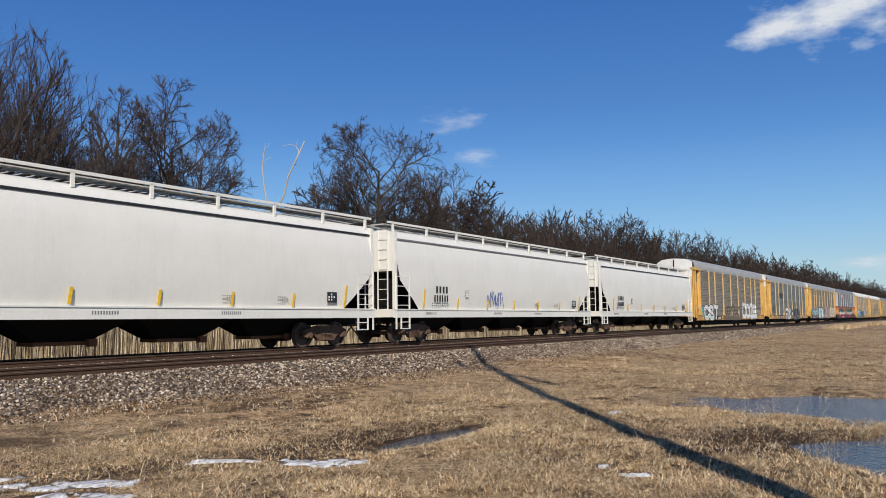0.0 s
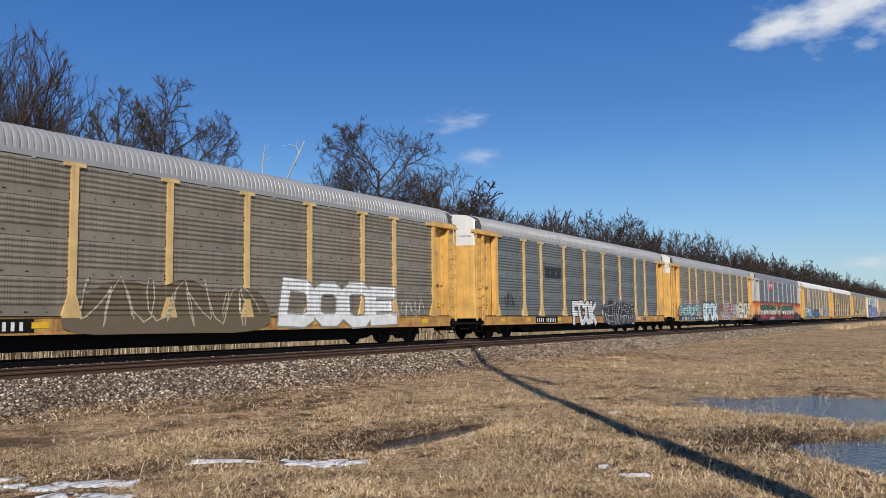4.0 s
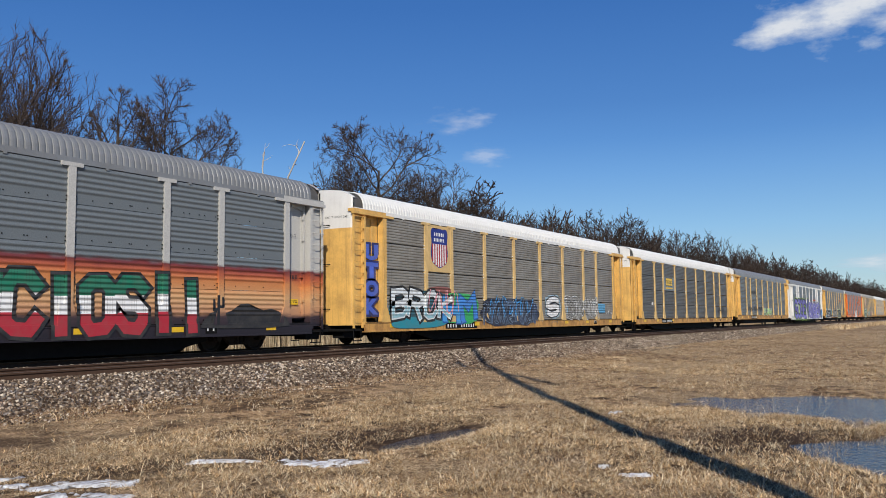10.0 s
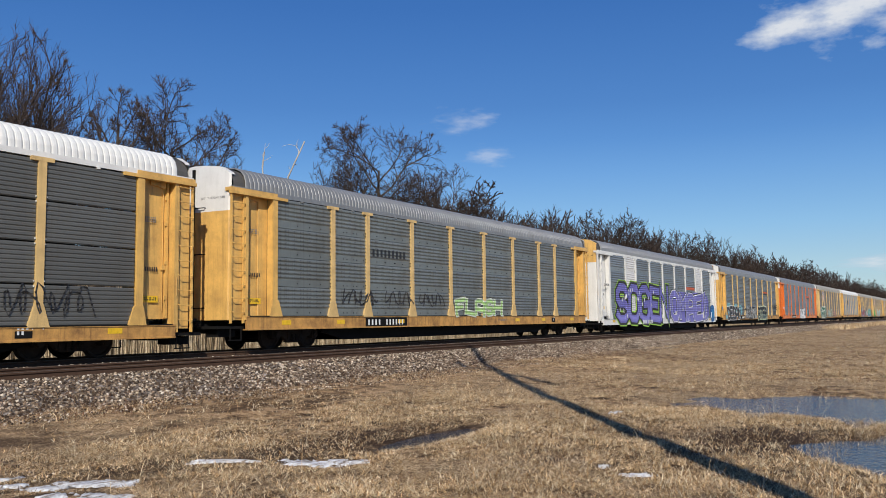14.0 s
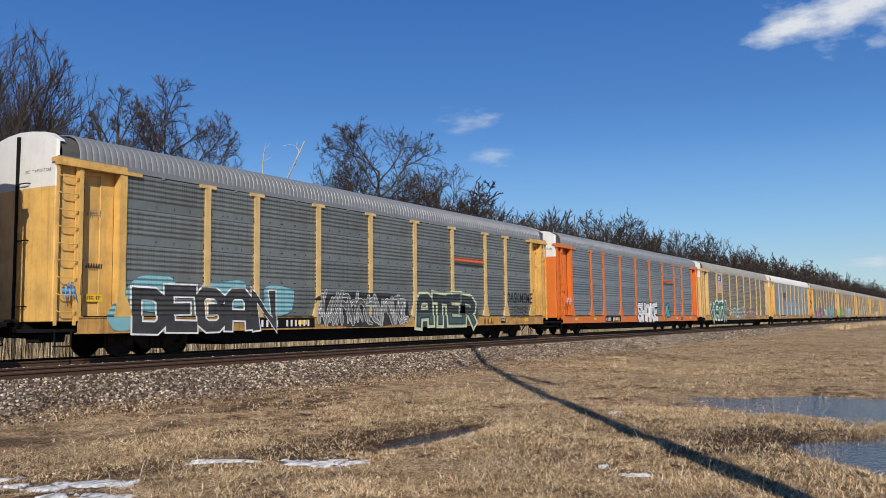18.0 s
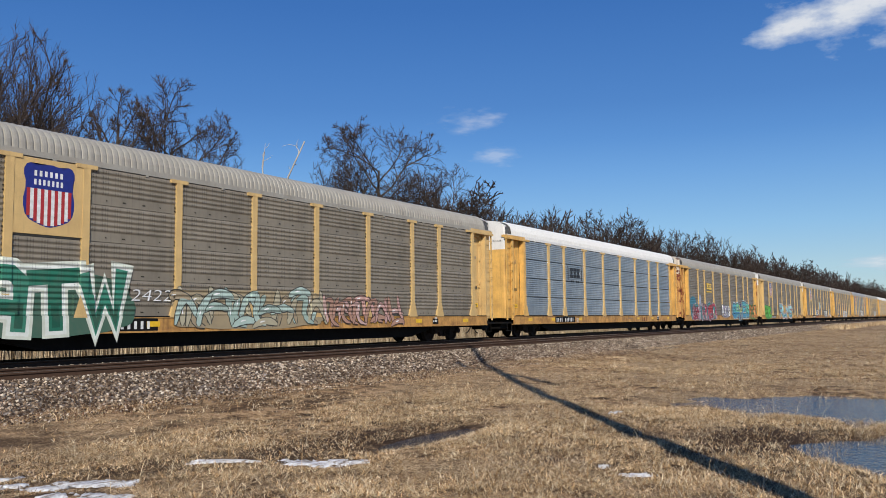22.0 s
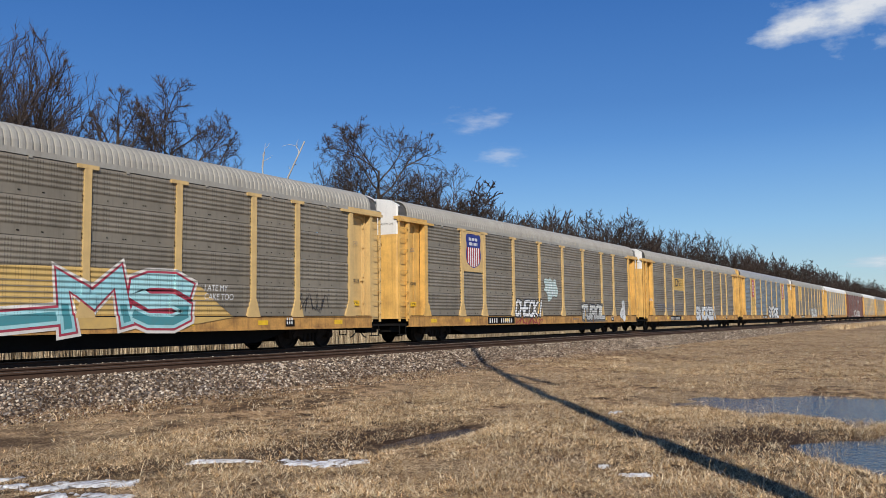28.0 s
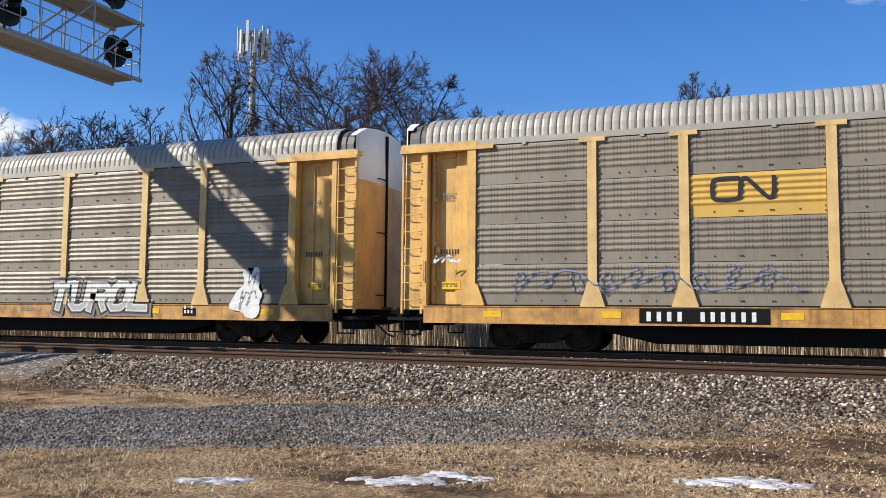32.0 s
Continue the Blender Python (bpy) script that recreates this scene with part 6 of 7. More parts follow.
puddle(17.6, 0.0, 4.6, 5.2, -0.80)
puddle(11.3, 0.1, 2.4, 1.9, -0.80)
puddle(10.0, 6.45, 2.2, 0.62, -0.82)


def snow_patch(x, y, rx, ry, turn, seed):
    rs = np.random.RandomState(seed)
    xs = np.linspace(-1.3, 1.3, 44)
    X, Y = np.meshgrid(xs * rx, xs * ry, indexing="ij")
    c, s = math.cos(radians(turn)), math.sin(radians(turn))
    WX, WY = x + X * c - Y * s, y + X * s + Y * c
    q = (X / rx) ** 2 + (Y / ry) ** 2
    ph = rs.uniform(0, 6, 4)
    edge = 0.8 * np.sin(5 * X / rx + ph[0]) * np.sin(3 * Y / ry + ph[1]) + 0.7 * np.sin(11 * X / rx + ph[2] + 2 * np.sin(5 * Y / ry)) * np.sin(8 * Y / ry + ph[3]) + rs.uniform(-0.6, 0.6, X.shape)
    Z = ground_z(WX, WY) + 0.05 * (0.62 - q + 1.15 * edge) - 0.006
    Z = np.minimum(Z, ground_z(WX, WY) + 0.022) - 0.12 * np.maximum(0, q - 1.0)
    n = len(xs)
    vv = np.stack([WX, WY, Z], -1).reshape(-1, 3)
    i = np.arange((n - 1) * n).reshape(n - 1, n)[:, :-1].ravel()
    keep = (Z - ground_z(WX, WY)).reshape(-1)[i] > -0.05
    ff = np.stack([i, i + n, i + n + 1, i + 1], -1)[keep]
    ob = new("snow_patch", mesh_from("snow_patch", vv, ff, SNOW))
    for p in ob.data.polygons:
        p.use_smooth = True
    tagged(ob, "thin leftover patch of crusted snow in the grass", "snow", "snow patches")


for i, (x, y, rx, ry, turn) in enumerate(SNOWS):
    snow_patch(x, y, rx, ry, turn, 100 + i)

# ---------------------------------------------------------------- signal gantry over the tracks
STEEL = plain("galvanised steel", (0.44, 0.44, 0.42), 0.45, 0.5)
MESHWORK = plain("grey walkway grating", (0.30, 0.285, 0.26), 0.7, 0.2)
SIGNAL_BLACK = plain("matt black signal paint", (0.015, 0.015, 0.015), 0.6)


def gantry(x0, x1, y_mast, y_end, z_lo, z_hi):
    g = thing("signal_gantry", pose(0, 0, 0), "galvanised cantilever signal gantry with two walkways over the tracks", "signal gantry")
    xm = (x0 + x1) / 2
    bm = bmesh.new()
    for sx in (x0 + 0.1, x1 - 0.1):
        rod(bm, (sx, y_mast, -0.6), (sx, y_mast, z_hi + 1.2), 0.14, 10)
        rod(bm, (sx, y_mast - 1.0, -0.6), (sx, y_mast - 1.0, z_hi + 1.2), 0.14, 10)
    k = 0
    z = 0.2
    while z < z_hi:
        for sx in (x0 + 0.1, x1 - 0.1):
            rod(bm, (sx, y_mast - (k % 2), z), (sx, y_mast - 1 + (k % 2), z + 0.9), 0.04, 6)
        z += 0.9
        k += 1
    part("mast", bm, STEEL, g)
    for name, z in (("lower_walkway", z_lo), ("upper_walkway", z_hi)):
        bm = bmesh.new()
        box(bm, x0, x1, y_mast - 1, y_end, z, z + 0.03)
        n = int((y_end - y_mast) / 0.14)
        for i in range(n):
            y = y_mast + i * 0.14
            box(bm, x0, x1, y, y + 0.03, z + 0.03, z + 0.045)
        w = part(name, bm, MESHWORK, g, "walkway of steel grating")
        for sx in (x0, x1):
            bm = bmesh.new()
            rod(bm, (sx, y_mast - 1, z - 0.02), (sx, y_end + 0.08, z - 0.02), 0.07, 8)
            part("chord", bm, STEEL, w)
    for sx in (x0, x1):
        nb = 5
        step = (y_end - y_mast) / nb
        for i in range(nb):
            y = y_mast + i * step
            bm = bmesh.new()
            rod(bm, (sx, y, z_lo), (sx, y + step, z_hi), 0.035, 6)
            part("brace", bm, STEEL, g)
        for i in range(nb + 1):
            y = y_mast + i * step
            bm = bmesh.new()
            rod(bm, (sx, y, z_lo), (sx, y, z_hi + 1.1), 0.03, 6)
            part("upright", bm, STEEL, g)
        for z in (z_lo + 0.55, z_lo + 1.05, z_hi + 0.55, z_hi + 1.05):
            bm = bmesh.new()
            rod(bm, (sx, y_mast, z), (sx, y_end, z), 0.02, 6)
            part("handrail", bm, STEEL, g)
        for i in range(14):
            bm = bmesh.new()
            y = y_mast + (y_end - y_mast) * (i + 0.5) / 14
            rod(bm, (sx, y, z_lo), (sx, y, z_lo + 1.05), 0.016, 5)
            part("rail_upright", bm, STEEL, g)
    for z in (z_lo + 0.55, z_lo + 1.05):
        bm = bmesh.new()
        rod(bm, (x0, y_end, z), (x1, y_end, z), 0.02, 6)
        part("handrail", bm, STEEL, g)
    return g


def b_signal(bm):
    for k in range(3):
        a = math.pi / 2 + k * 2 * math.pi / 3
        c = (0.21 * math.cos(a), 0.21 * math.sin(a))
        n = 14
        bmesh.ops.create_cone(bm, cap_ends=True, segments=n, radius1=0.22, radius2=0.22, depth=0.12, matrix=Matrix.Translation((0, c[0], c[1])) @ Matrix.Rotation(math.pi / 2, 4, "Y"))
        for i in range(10):
            b0, b1 = math.pi * (i - 1) / 8 - 0.2, math.pi * i / 8 - 0.2
            q = [(0.05, c[0] + 0.14 * math.cos(b0), c[1] + 0.14 * math.sin(b0)), (0.05, c[0] + 0.14 * math.cos(b1), c[1] + 0.14 * math.sin(b1)), (0.42, c[0] + 0.14 * math.cos(b1), c[1] + 0.14 * math.sin(b1)), (0.42, c[0] + 0.14 * math.cos(b0), c[1] + 0.14 * math.sin(b0))]
            bm.faces.new([bm.verts.new(p) for p in q])
    bmesh.ops.create_cone(bm, cap_ends=True, segments=24, radius1=0.52, radius2=0.52, depth=0.02, matrix=Matrix.Rotation(math.pi / 2, 4, "Y"))
    box(bm, -0.3, -0.02, -0.22, 0.22, -0.3, 0.3, 0.03)
    box(bm, -0.16, -0.06, -0.05, 0.05, -0.75, -0.2)


GX0, GX1, G_LO, G_HI = -20.75, -19.55, 8.52, 10.42
bridge = gantry(GX0, GX1, 11.3, 21.5, G_LO, G_HI)
for y, z, s in ((20.75, G_LO, 1), (16.6, G_LO, 1), (20.6, G_HI, 1), (16.4, G_HI, -1)):
    part("signal_head", shared("signal", SIGNAL_BLACK, b_signal), SIGNAL_BLACK, bridge, "matt black three-lamp signal head with hoods", pose(GX1 - 0.35, y, z + 0.78, 0, 0, 0 if s > 0 else 180))

# ---------------------------------------------------------------- tall pole beside the viewer
WOOD = paint("weathered pole wood", (0.20, 0.15, 0.11), 0.85, amount=0.3)
pole = thing("utility_pole", pose(5.3, -0.7, -0.8), "tall weathered wooden utility pole with one long crossarm", "utility pole")
bm = bmesh.new()
rod(bm, (0, 0, -0.5), (0, 0, 17.2), 0.18, 12, 0.11)
part("shaft", bm, WOOD, pole)
bm = bmesh.new()
bm2 = Matrix.Rotation(math.atan2(0.82, 0.57), 4, "Z")
box(bm, -3.0, 3.0, -0.06, 0.06, 12.25, 12.40)
bm.transform(bm2)
part("crossarm", bm, WOOD, pole)
for k in (-2.7, -1.5, 1.5, 2.7):
    bm = bmesh.new()
    rod(bm, (k, 0, 12.4), (k, 0, 12.62), 0.05, 8)
    bm.transform(bm2)
    part("insulator", bm, SIGNAL_BLACK, pole)

# ---------------------------------------------------------------- phone mast behind the wood
mast = thing("phone_mast", pose(-51.6, 73.7, -0.8), "tall grey steel phone mast with a crown of panel antennas", "phone mast")
bm = bmesh.new()
rod(bm, (0, 0, 0), (0, 0, 31.5), 0.55, 14, 0.32)
part("pole", bm, STEEL, mast)
bm = bmesh.new()
for z in (28.6, 31.3):
    pipe(bm, [(1.5 * math.cos(a), 1.5 * math.sin(a), z) for a in np.linspace(0, 2 * math.pi, 13)], 0.06, 5)
    for a in np.linspace(0, 2 * math.pi, 6, endpoint=False):
        rod(bm, (0, 0, z), (1.5 * math.cos(a), 1.5 * math.sin(a), z), 0.05, 5)
part("platform", bm, STEEL, mast)
ANT = plain("white antenna shell", (0.66, 0.66, 0.64), 0.5)
DARKBOX = plain("grey equipment boxes", (0.16, 0.16, 0.16), 0.6)
for i in range(12):
    a = 2 * math.pi * i / 12 + 0.2
    bm = bmesh.new()
    h = 2.6 if i % 3 else 3.4
    box(bm, -0.17, 0.17, -0.09, 0.09, -h / 2, h / 2, 0.03)
    part("antenna", bm, ANT, mast, "", pose(1.65 * math.cos(a), 1.65 * math.sin(a), 30.2 + 0.5 * (i % 2), 0, 0, math.degrees(a) + 90))
    bm = bmesh.new()
    box(bm, -0.2, 0.2, -0.15, 0.15, -0.5, 0.5, 0.03)
    part("radio_box", bm, DARKBOX, mast, "", pose(1.15 * math.cos(a), 1.15 * math.sin(a), 29.5 + 1.3 * (i % 2), 0, 0, math.degrees(a) + 90))


# ---------------------------------------------------------------- clouds
def cloud_material(seed, scale, lo, hi, thick):
    m = bpy.data.materials.new("bright cloud")
    m.use_nodes = True
    nt = m.node_tree
    nt.nodes.clear()
    out = nt.nodes.new("ShaderNodeOutputMaterial")
    mix = nt.nodes.new("ShaderNodeMixShader")
    tr = nt.nodes.new("ShaderNodeBsdfTransparent")
    em = nt.nodes.new("ShaderNodeEmission")
    tc = nt.nodes.new("ShaderNodeTexCoord")
    mp = nt.nodes.new("ShaderNodeMapping")
    mp.inputs["Location"].default_value = (seed, seed * 0.7, 0)
    nt.links.new(tc.outputs["Object"], mp.inputs[0])
    n = nt.nodes.new("ShaderNodeTexNoise")
    n.inputs["Scale"].default_value, n.inputs["Detail"].default_value, n.inputs["Roughness"].default_value = scale, 7, 0.55
    nt.links.new(mp.outputs[0], n.inputs["Vector"])
    gr = nt.nodes.new("ShaderNodeTexGradient")
    gr.gradient_type = "SPHERICAL"
    nt.links.new(tc.outputs["Object"], gr.inputs[0])
    dens = maths(nt, "ADD", maths(nt, "MULTIPLY", maths(nt, "POWER", gr.outputs["Fac"], 0.7), 0.95), maths(nt, "MULTIPLY", maths(nt, "SUBTRACT", n.outputs[0], 0.5), 1.7))
    dens = maths(nt, "MULTIPLY", dens, maths(nt, "GREATER_THAN", gr.outputs["Fac"], 0.002))
    a = ramp(nt, dens, [(lo, (0, 0, 0)), (hi, (thick,) * 3)])
    col = ramp(nt, dens, [(lo, (0.55, 0.66, 0.82)), (min(1, hi + 0.25), (0.92, 0.93, 0.95))])
    nt.links.new(col, em.inputs["Color"])
    em.inputs["Strength"].default_value = 0.92
    nt.links.new(a, mix.inputs[0])
    nt.links.new(tr.outputs[0], mix.inputs[1])
    nt.links.new(em.outputs[0], mix.inputs[2])
    nt.links.new(mix.outputs[0], out.inputs[0])
    return m


clouds = []


def cloud(az0, el0, az1, el1, drift, seed, scale, lo, hi, thick=1.0, R=2600):
    """A far cloud between two bearings and heights, in degrees."""
    az, el = radians((az0 + az1) / 2), radians((el0 + el1) / 2)
    at = Vector((-math.sin(az) * math.cos(el), math.cos(az) * math.cos(el), math.sin(el))) * R
    w, h = R * abs(radians(az1 - az0)) * math.cos(el) / 2, R * abs(radians(el1 - el0)) / 2
    bm = bmesh.new()
    bmesh.ops.create_grid(bm, x_segments=2, y_segments=2, size=1.0)
    ob = new("cloud", bake(bm, "cloud", cloud_material(seed, scale, lo, hi, thick)))
    ob.scale = (w, h, 1)
    ob.visible_shadow = False
    tagged(ob, "small white fair-weather cloud in a deep blue sky", "cloud", "clouds", "structure")
    clouds.append((ob, at, drift))


for row in CLOUDS:
    cloud(*row)


# ---------------------------------------------------------------- the train
cars = []
WH, BK, CR = (0.78, 0.78, 0.76), (0.02, 0.02, 0.022), (0.62, 0.60, 0.52)

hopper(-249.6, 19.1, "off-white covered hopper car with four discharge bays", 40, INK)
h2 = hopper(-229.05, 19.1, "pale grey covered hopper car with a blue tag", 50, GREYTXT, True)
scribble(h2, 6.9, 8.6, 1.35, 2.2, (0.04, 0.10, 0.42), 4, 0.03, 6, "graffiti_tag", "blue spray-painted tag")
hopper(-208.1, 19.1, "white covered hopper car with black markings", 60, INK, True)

RACKS = [
    (-187.76, "auto rack car with taupe side sheets and a big white graffito", P_TAUPE, YELLOW, ROOF_GREY, dict(), 5.66),
    (-158.68, "auto rack car with grey green side sheets and graffiti", P_GREY, YELLOW, ROOF_GREY, dict(), 5.6),
    (-129.74, "auto rack car with grey side sheets and many graffiti", P_TAUPE, YELLOW, ROOF_GREY, dict(), 5.6),
    (-100.82, "silver auto rack car with a sunset mural along its foot", P_MURAL, F_MURAL, ROOF_DARK, dict(low=True, top=SILVER), 0),
    (-71.84, "auto rack car with worn grey side sheets and a white roof", P_OLD, YELLOW, ROOF_WHITE, dict(low=True, kind="fine"), 5.8),
    (-42.86, "auto rack car with dark plain side sheets and a white roof", P_DARK, YELLOW, ROOF_WHITE, dict(low=True, kind="fine"), 5.75),
    (-14.12, "auto rack car with grey side sheets and a dull roof", P_GREY, YELLOW, ROOF_DARK, dict(), 6.2),
    (14.82, "white auto rack car with steel sheets and a huge violet graffito", P_STEEL, WHITE, ROOF_DARK, dict(low=True, top=YELLOW, skin={(1, None): P_WHITE, (7, None): P_WHITE}, eave=WHITE), 0),
    (43.69, "auto rack car with grey side sheets and black graffiti", P_GREY, YELLOW, ROOF_DARK, dict(), 6.4),
    (72.41, "orange auto rack car with blue grey side sheets", P_STEEL, ORANGE, ROOF_DARK, dict(), 6.46),
    (101.07, "auto rack car with brown grey side sheets and a shield sign", P_TAUPE, TAN, ROOF_TAN, dict(), 5.96),
    (129.85, "yellow auto rack car with streaked blue sheets and white roof", P_BLUE, YELLOW, ROOF_WHITE, dict(kind="fine"), 5.06),
    (158.40, "auto rack car with brown grey side sheets and bright graffiti", P_TAUPE, YELLOW, ROOF_TAN, dict(end_paint=RUSTY_END, top=RUSTY_TOP), 6.0),
    (187.06, "auto rack car with taupe sheets, shield sign and blue graffiti", P_TAUPE, TAN, ROOF_TAN, dict(), 5.5),
    (215.59, "auto rack car with taupe sheets, shield sign and white tags", P_TAUPE, YELLOW, ROOF_TAN, dict(), 6.6),
    (244.15, "auto rack car with taupe sheets and a yellow sign", P_TAUPE, YELLOW, ROOF_TAN, dict(skin={(2, 2): P_YELLOW}), 5.4),
    (272.6, "auto rack car with steel sheets and two broad yellow bays", P_STEEL, YELLOW, ROOF_GREY, dict(top=YELLOW, skin={(1, None): P_YELLOW, (7, None): P_YELLOW}), 9.5),
    (301.3, "auto rack car with taupe side sheets far along the train", P_TAUPE, YELLOW, ROOF_TAN, dict(skin={(1, 2): P_YELLOW, (1, 3): P_YELLOW}), 5.6),
    (330.0, "auto rack car with beige side sheets and a white roof", P_BEIGE, YELLOW, ROOF_WHITE, dict(kind="fine"), 5.6),
    (358.7, "brown red auto rack car", P_MAROON, MAROON, ROOF_TAN, dict(kind="fine"), 5.6),
    (387.4, "auto rack car with beige side sheets and a white roof", P_BEIGE, YELLOW, ROOF_WHITE, dict(kind="fine"), 5.6),
    (416.1, "auto rack car with grey side sheets far along the train", P_GREY, YELLOW, ROOF_GREY, dict(), 5.6),
    (444.8, "auto rack car with taupe side sheets far along the train", P_TAUPE, YELLOW, ROOF_WHITE, dict(), 5.6),
    (473.5, "auto rack car with taupe side sheets far along the train", P_TAUPE, YELLOW, ROOF_TAN, dict(), 5.6),
    (502.2, "auto rack car with grey side sheets far along the train", P_GREY, YELLOW, ROOF_GREY, dict(), 5.6),
    (530.9, "auto rack car with taupe side sheets far along the train", P_TAUPE, YELLOW, ROOF_TAN, dict(), 5.6),
]
made = [None]
for i, (u, label, panels, fr, roof, extra, plate) in enumerate(RACKS):
    c = autorack(u, label, panels, fr, roof, **extra)
    dress(c, extra.get("low", False), plate, i * 20, plate_on=plate > 0)
    made.append(c)

# ---------------------------------------------------------------- pictures and signs on single cars
VIOLET, MINT, TEAL, PINK = (0.16, 0.15, 0.46), (0.42, 0.66, 0.60), (0.10, 0.42, 0.44), (0.72, 0.32, 0.34)
GREEN, LIME, SKYB, NAVY = (0.01, 0.16, 0.09), (0.30, 0.55, 0.05), (0.06, 0.30, 0.62), (0.03, 0.05, 0.20)
CREAM, CRIMSON, LILAC = (0.74, 0.70, 0.58), (0.42, 0.03, 0.06), (0.55, 0.50, 0.66)

c = made[1]
graffiti(c, "CST", 2.5, 7.0, 0.62, 1.9, [WH], BK, None, 3, fat=0.06, label="fat white letters with a black outline", second=(0.55, 0.66, 0.64), wild=0.05)
blob(c, [(1.75, 0.95), (2.6, 0.92), (2.6, 1.72), (1.75, 1.68)], spray((0.05, 0.42, 0.42)), FACE + 0.004, "graffiti_backing", "teal patch", 1)
blob(c, [(8.6, 0.6), (9.4, 1.5), (10.6, 2.1), (11.6, 1.7), (12.8, 2.2), (13.6, 1.6), (15.2, 2.0), (16.0, 1.3), (15.8, 0.55), (12, 0.6)], spray((0.14, 0.105, 0.06)), FACE + 0.004, "graffiti_backing", "brown painted patch", 2)
scribble(c, 8.8, 15.8, 0.7, 2.1, (0.50, 0.44, 0.33), 8, 0.035, 9)
graffiti(c, "DOOE", 16.4, 22.6, 0.65, 2.15, [WH], (0.30, 0.28, 0.24), None, 5, fat=0.03, wild=0.08)
scribble(c, 22.8, 24.6, 1.0, 1.7, WH, 9, 0.02, 5)
round_logo(c, 1.04, 3.95, 0.43)
letters(c, "VHOG", 0.52, 1.95, 0.7, 0.2, INK, SIDE + 0.212, "graffiti_tag", "", 0.0, 0.1)
scribble(c, 0.5, 1.3, 1.55, 1.85, WH, 12, 0.03, 4)
c = made[2]
graffiti(c, "FCOK", 10.2, 13.6, 0.50, 1.85, [WH], BK, None, 21, fat=0.05, second=(0.60, 0.62, 0.62), wild=0.08, label="fat white letters with a black outline")
wildstyle(c, 14.8, 20.1, 0.45, 1.95, [BK, (0.03, 0.03, 0.035)], WH, BK, 22, BK, "black interlocking letters edged in white", 15, (0.05, 0.05, 0.05), 0.40)
bar_logo(c, 6.75, 8.85, 3.0, 3.55, INK, None, False)
scribble(c, 2.2, 3.5, 1.3, 2.2, BK, 23, 0.03, 4)
scribble(c, 20.2, 21.6, 0.7, 1.0, WH, 24, 0.02, 5)
c = made[3]
wildstyle(c, 1.35, 6.9, 0.98, 2.0, [(0.28, 0.52, 0.50), (0.36, 0.60, 0.58), (0.46, 0.66, 0.66), (0.22, 0.42, 0.42)], (0.012, 0.018, 0.02), (0.05, 0.08, 0.09), 31, (0.10, 0.17, 0.17), "pale teal interlocking letters edged in black", thick=0.25)
for k in range(5):
    scribble(c, 1.5 + k * 1.05, 2.7 + k * 1.05, 1.75, 2.4, (0.66, 0.42, 0.44), 310 + k, 0.035, 3)
scribble(c, 6.6, 7.5, 0.95, 1.75, (0.66, 0.42, 0.44), 316, 0.035, 4)
blob(c, [(6.3, 0.95), (7.0, 0.92), (7.1, 1.3), (6.6, 1.5), (6.2, 1.35)], spray((0.52, 0.33, 0.26)), FACE + 0.004, "graffiti_backing", "", 2)
slab(c, 1.2, 5.75, 0.56, 1.02, spray((0.018, 0.026, 0.055)), SIDE - 0.045, "graffiti_backing", "dark navy painted stretch of sill", 0.004)
for k in range(5):
    scribble(c, 1.9 + k * 0.75, 2.45 + k * 0.75, 0.64, 0.96, (0.60, 0.64, 0.70), 320 + k, 0.035, 2)
slab(c, 2.75, 3.3, 0.70, 0.92, STRIPE, SIDE - 0.056, "reflector", "yellow reflective strip", 0.002)
for k, (x, z, r, col) in enumerate(((0.75, 3.1, 0.28, (0.55, 0.50, 0.40)), (0.95, 2.6, 0.3, (0.30, 0.50, 0.58)), (0.8, 2.05, 0.34, (0.32, 0.52, 0.60)), (1.1, 1.8, 0.25, (0.40, 0.55, 0.58)))):
    blob(c, cloud_outline(x - r, x + r, z - r * 0.7, z + r * 0.7, random.Random(330 + k), 10, 0.3), spray(col), SIDE + 0.205, "painted_patch", "", 2)
scribble(c, 0.35, 1.5, 1.05, 1.5, (0.62, 0.42, 0.42), 335, 0.04, 4)
blob(c, cloud_outline(7.7, 13.1, 0.75, 1.75, random.Random(36), 22, 0.1), spray((0.20, 0.24, 0.12)), FACE + 0.009, "graffiti_backing", "", 2)
graffiti(c, "SPOK", 8.0, 12.7, 0.58, 2.12, [(0.56, 0.72, 0.75)], (0.012, 0.014, 0.014), None, 32, fat=0.07, label="pale blue letters with a black outline", wild=0.05, second=(0.70, 0.80, 0.82), edge_w=0.10)
blob(c, cloud_outline(13.4, 19.6, 1.0, 2.1, random.Random(37), 24, 0.16), spray((0.26, 0.075, 0.07)), FACE + 0.009, "graffiti_backing", "dark red painted ground", 1)
graffiti(c, "JEVA", 13.8, 20.0, 0.70, 2.0, [(0.46, 0.42, 0.42), (0.42, 0.36, 0.36), (0.36, 0.22, 0.22)], (0.02, 0.015, 0.015), None, 33, fat=0.0, halo=(0.52, 0.50, 0.48), wild=0.14, edge_w=0.05)
graffiti(c, "MEHOW", 19.6, 25.3, 0.72, 2.2, [CREAM], BK, None, 34, fat=0.03, label="cream letters with a black outline", wild=0.06)
round_logo(c, 1.04, 3.95, 0.43)
c = made[4]
graffiti(c, "KOCHINOS", 1.75, 10.1, 0.58, 2.05, [GREEN], BK, None, 41, fat=0.05, wild=0.05, label="letters in green, white and red bands", bands=((0, 0.36, (0.40, 0.02, 0.035)), (0.36, 0.66, WH), (0.66, 1.0, GREEN)), edge_w=0.09)
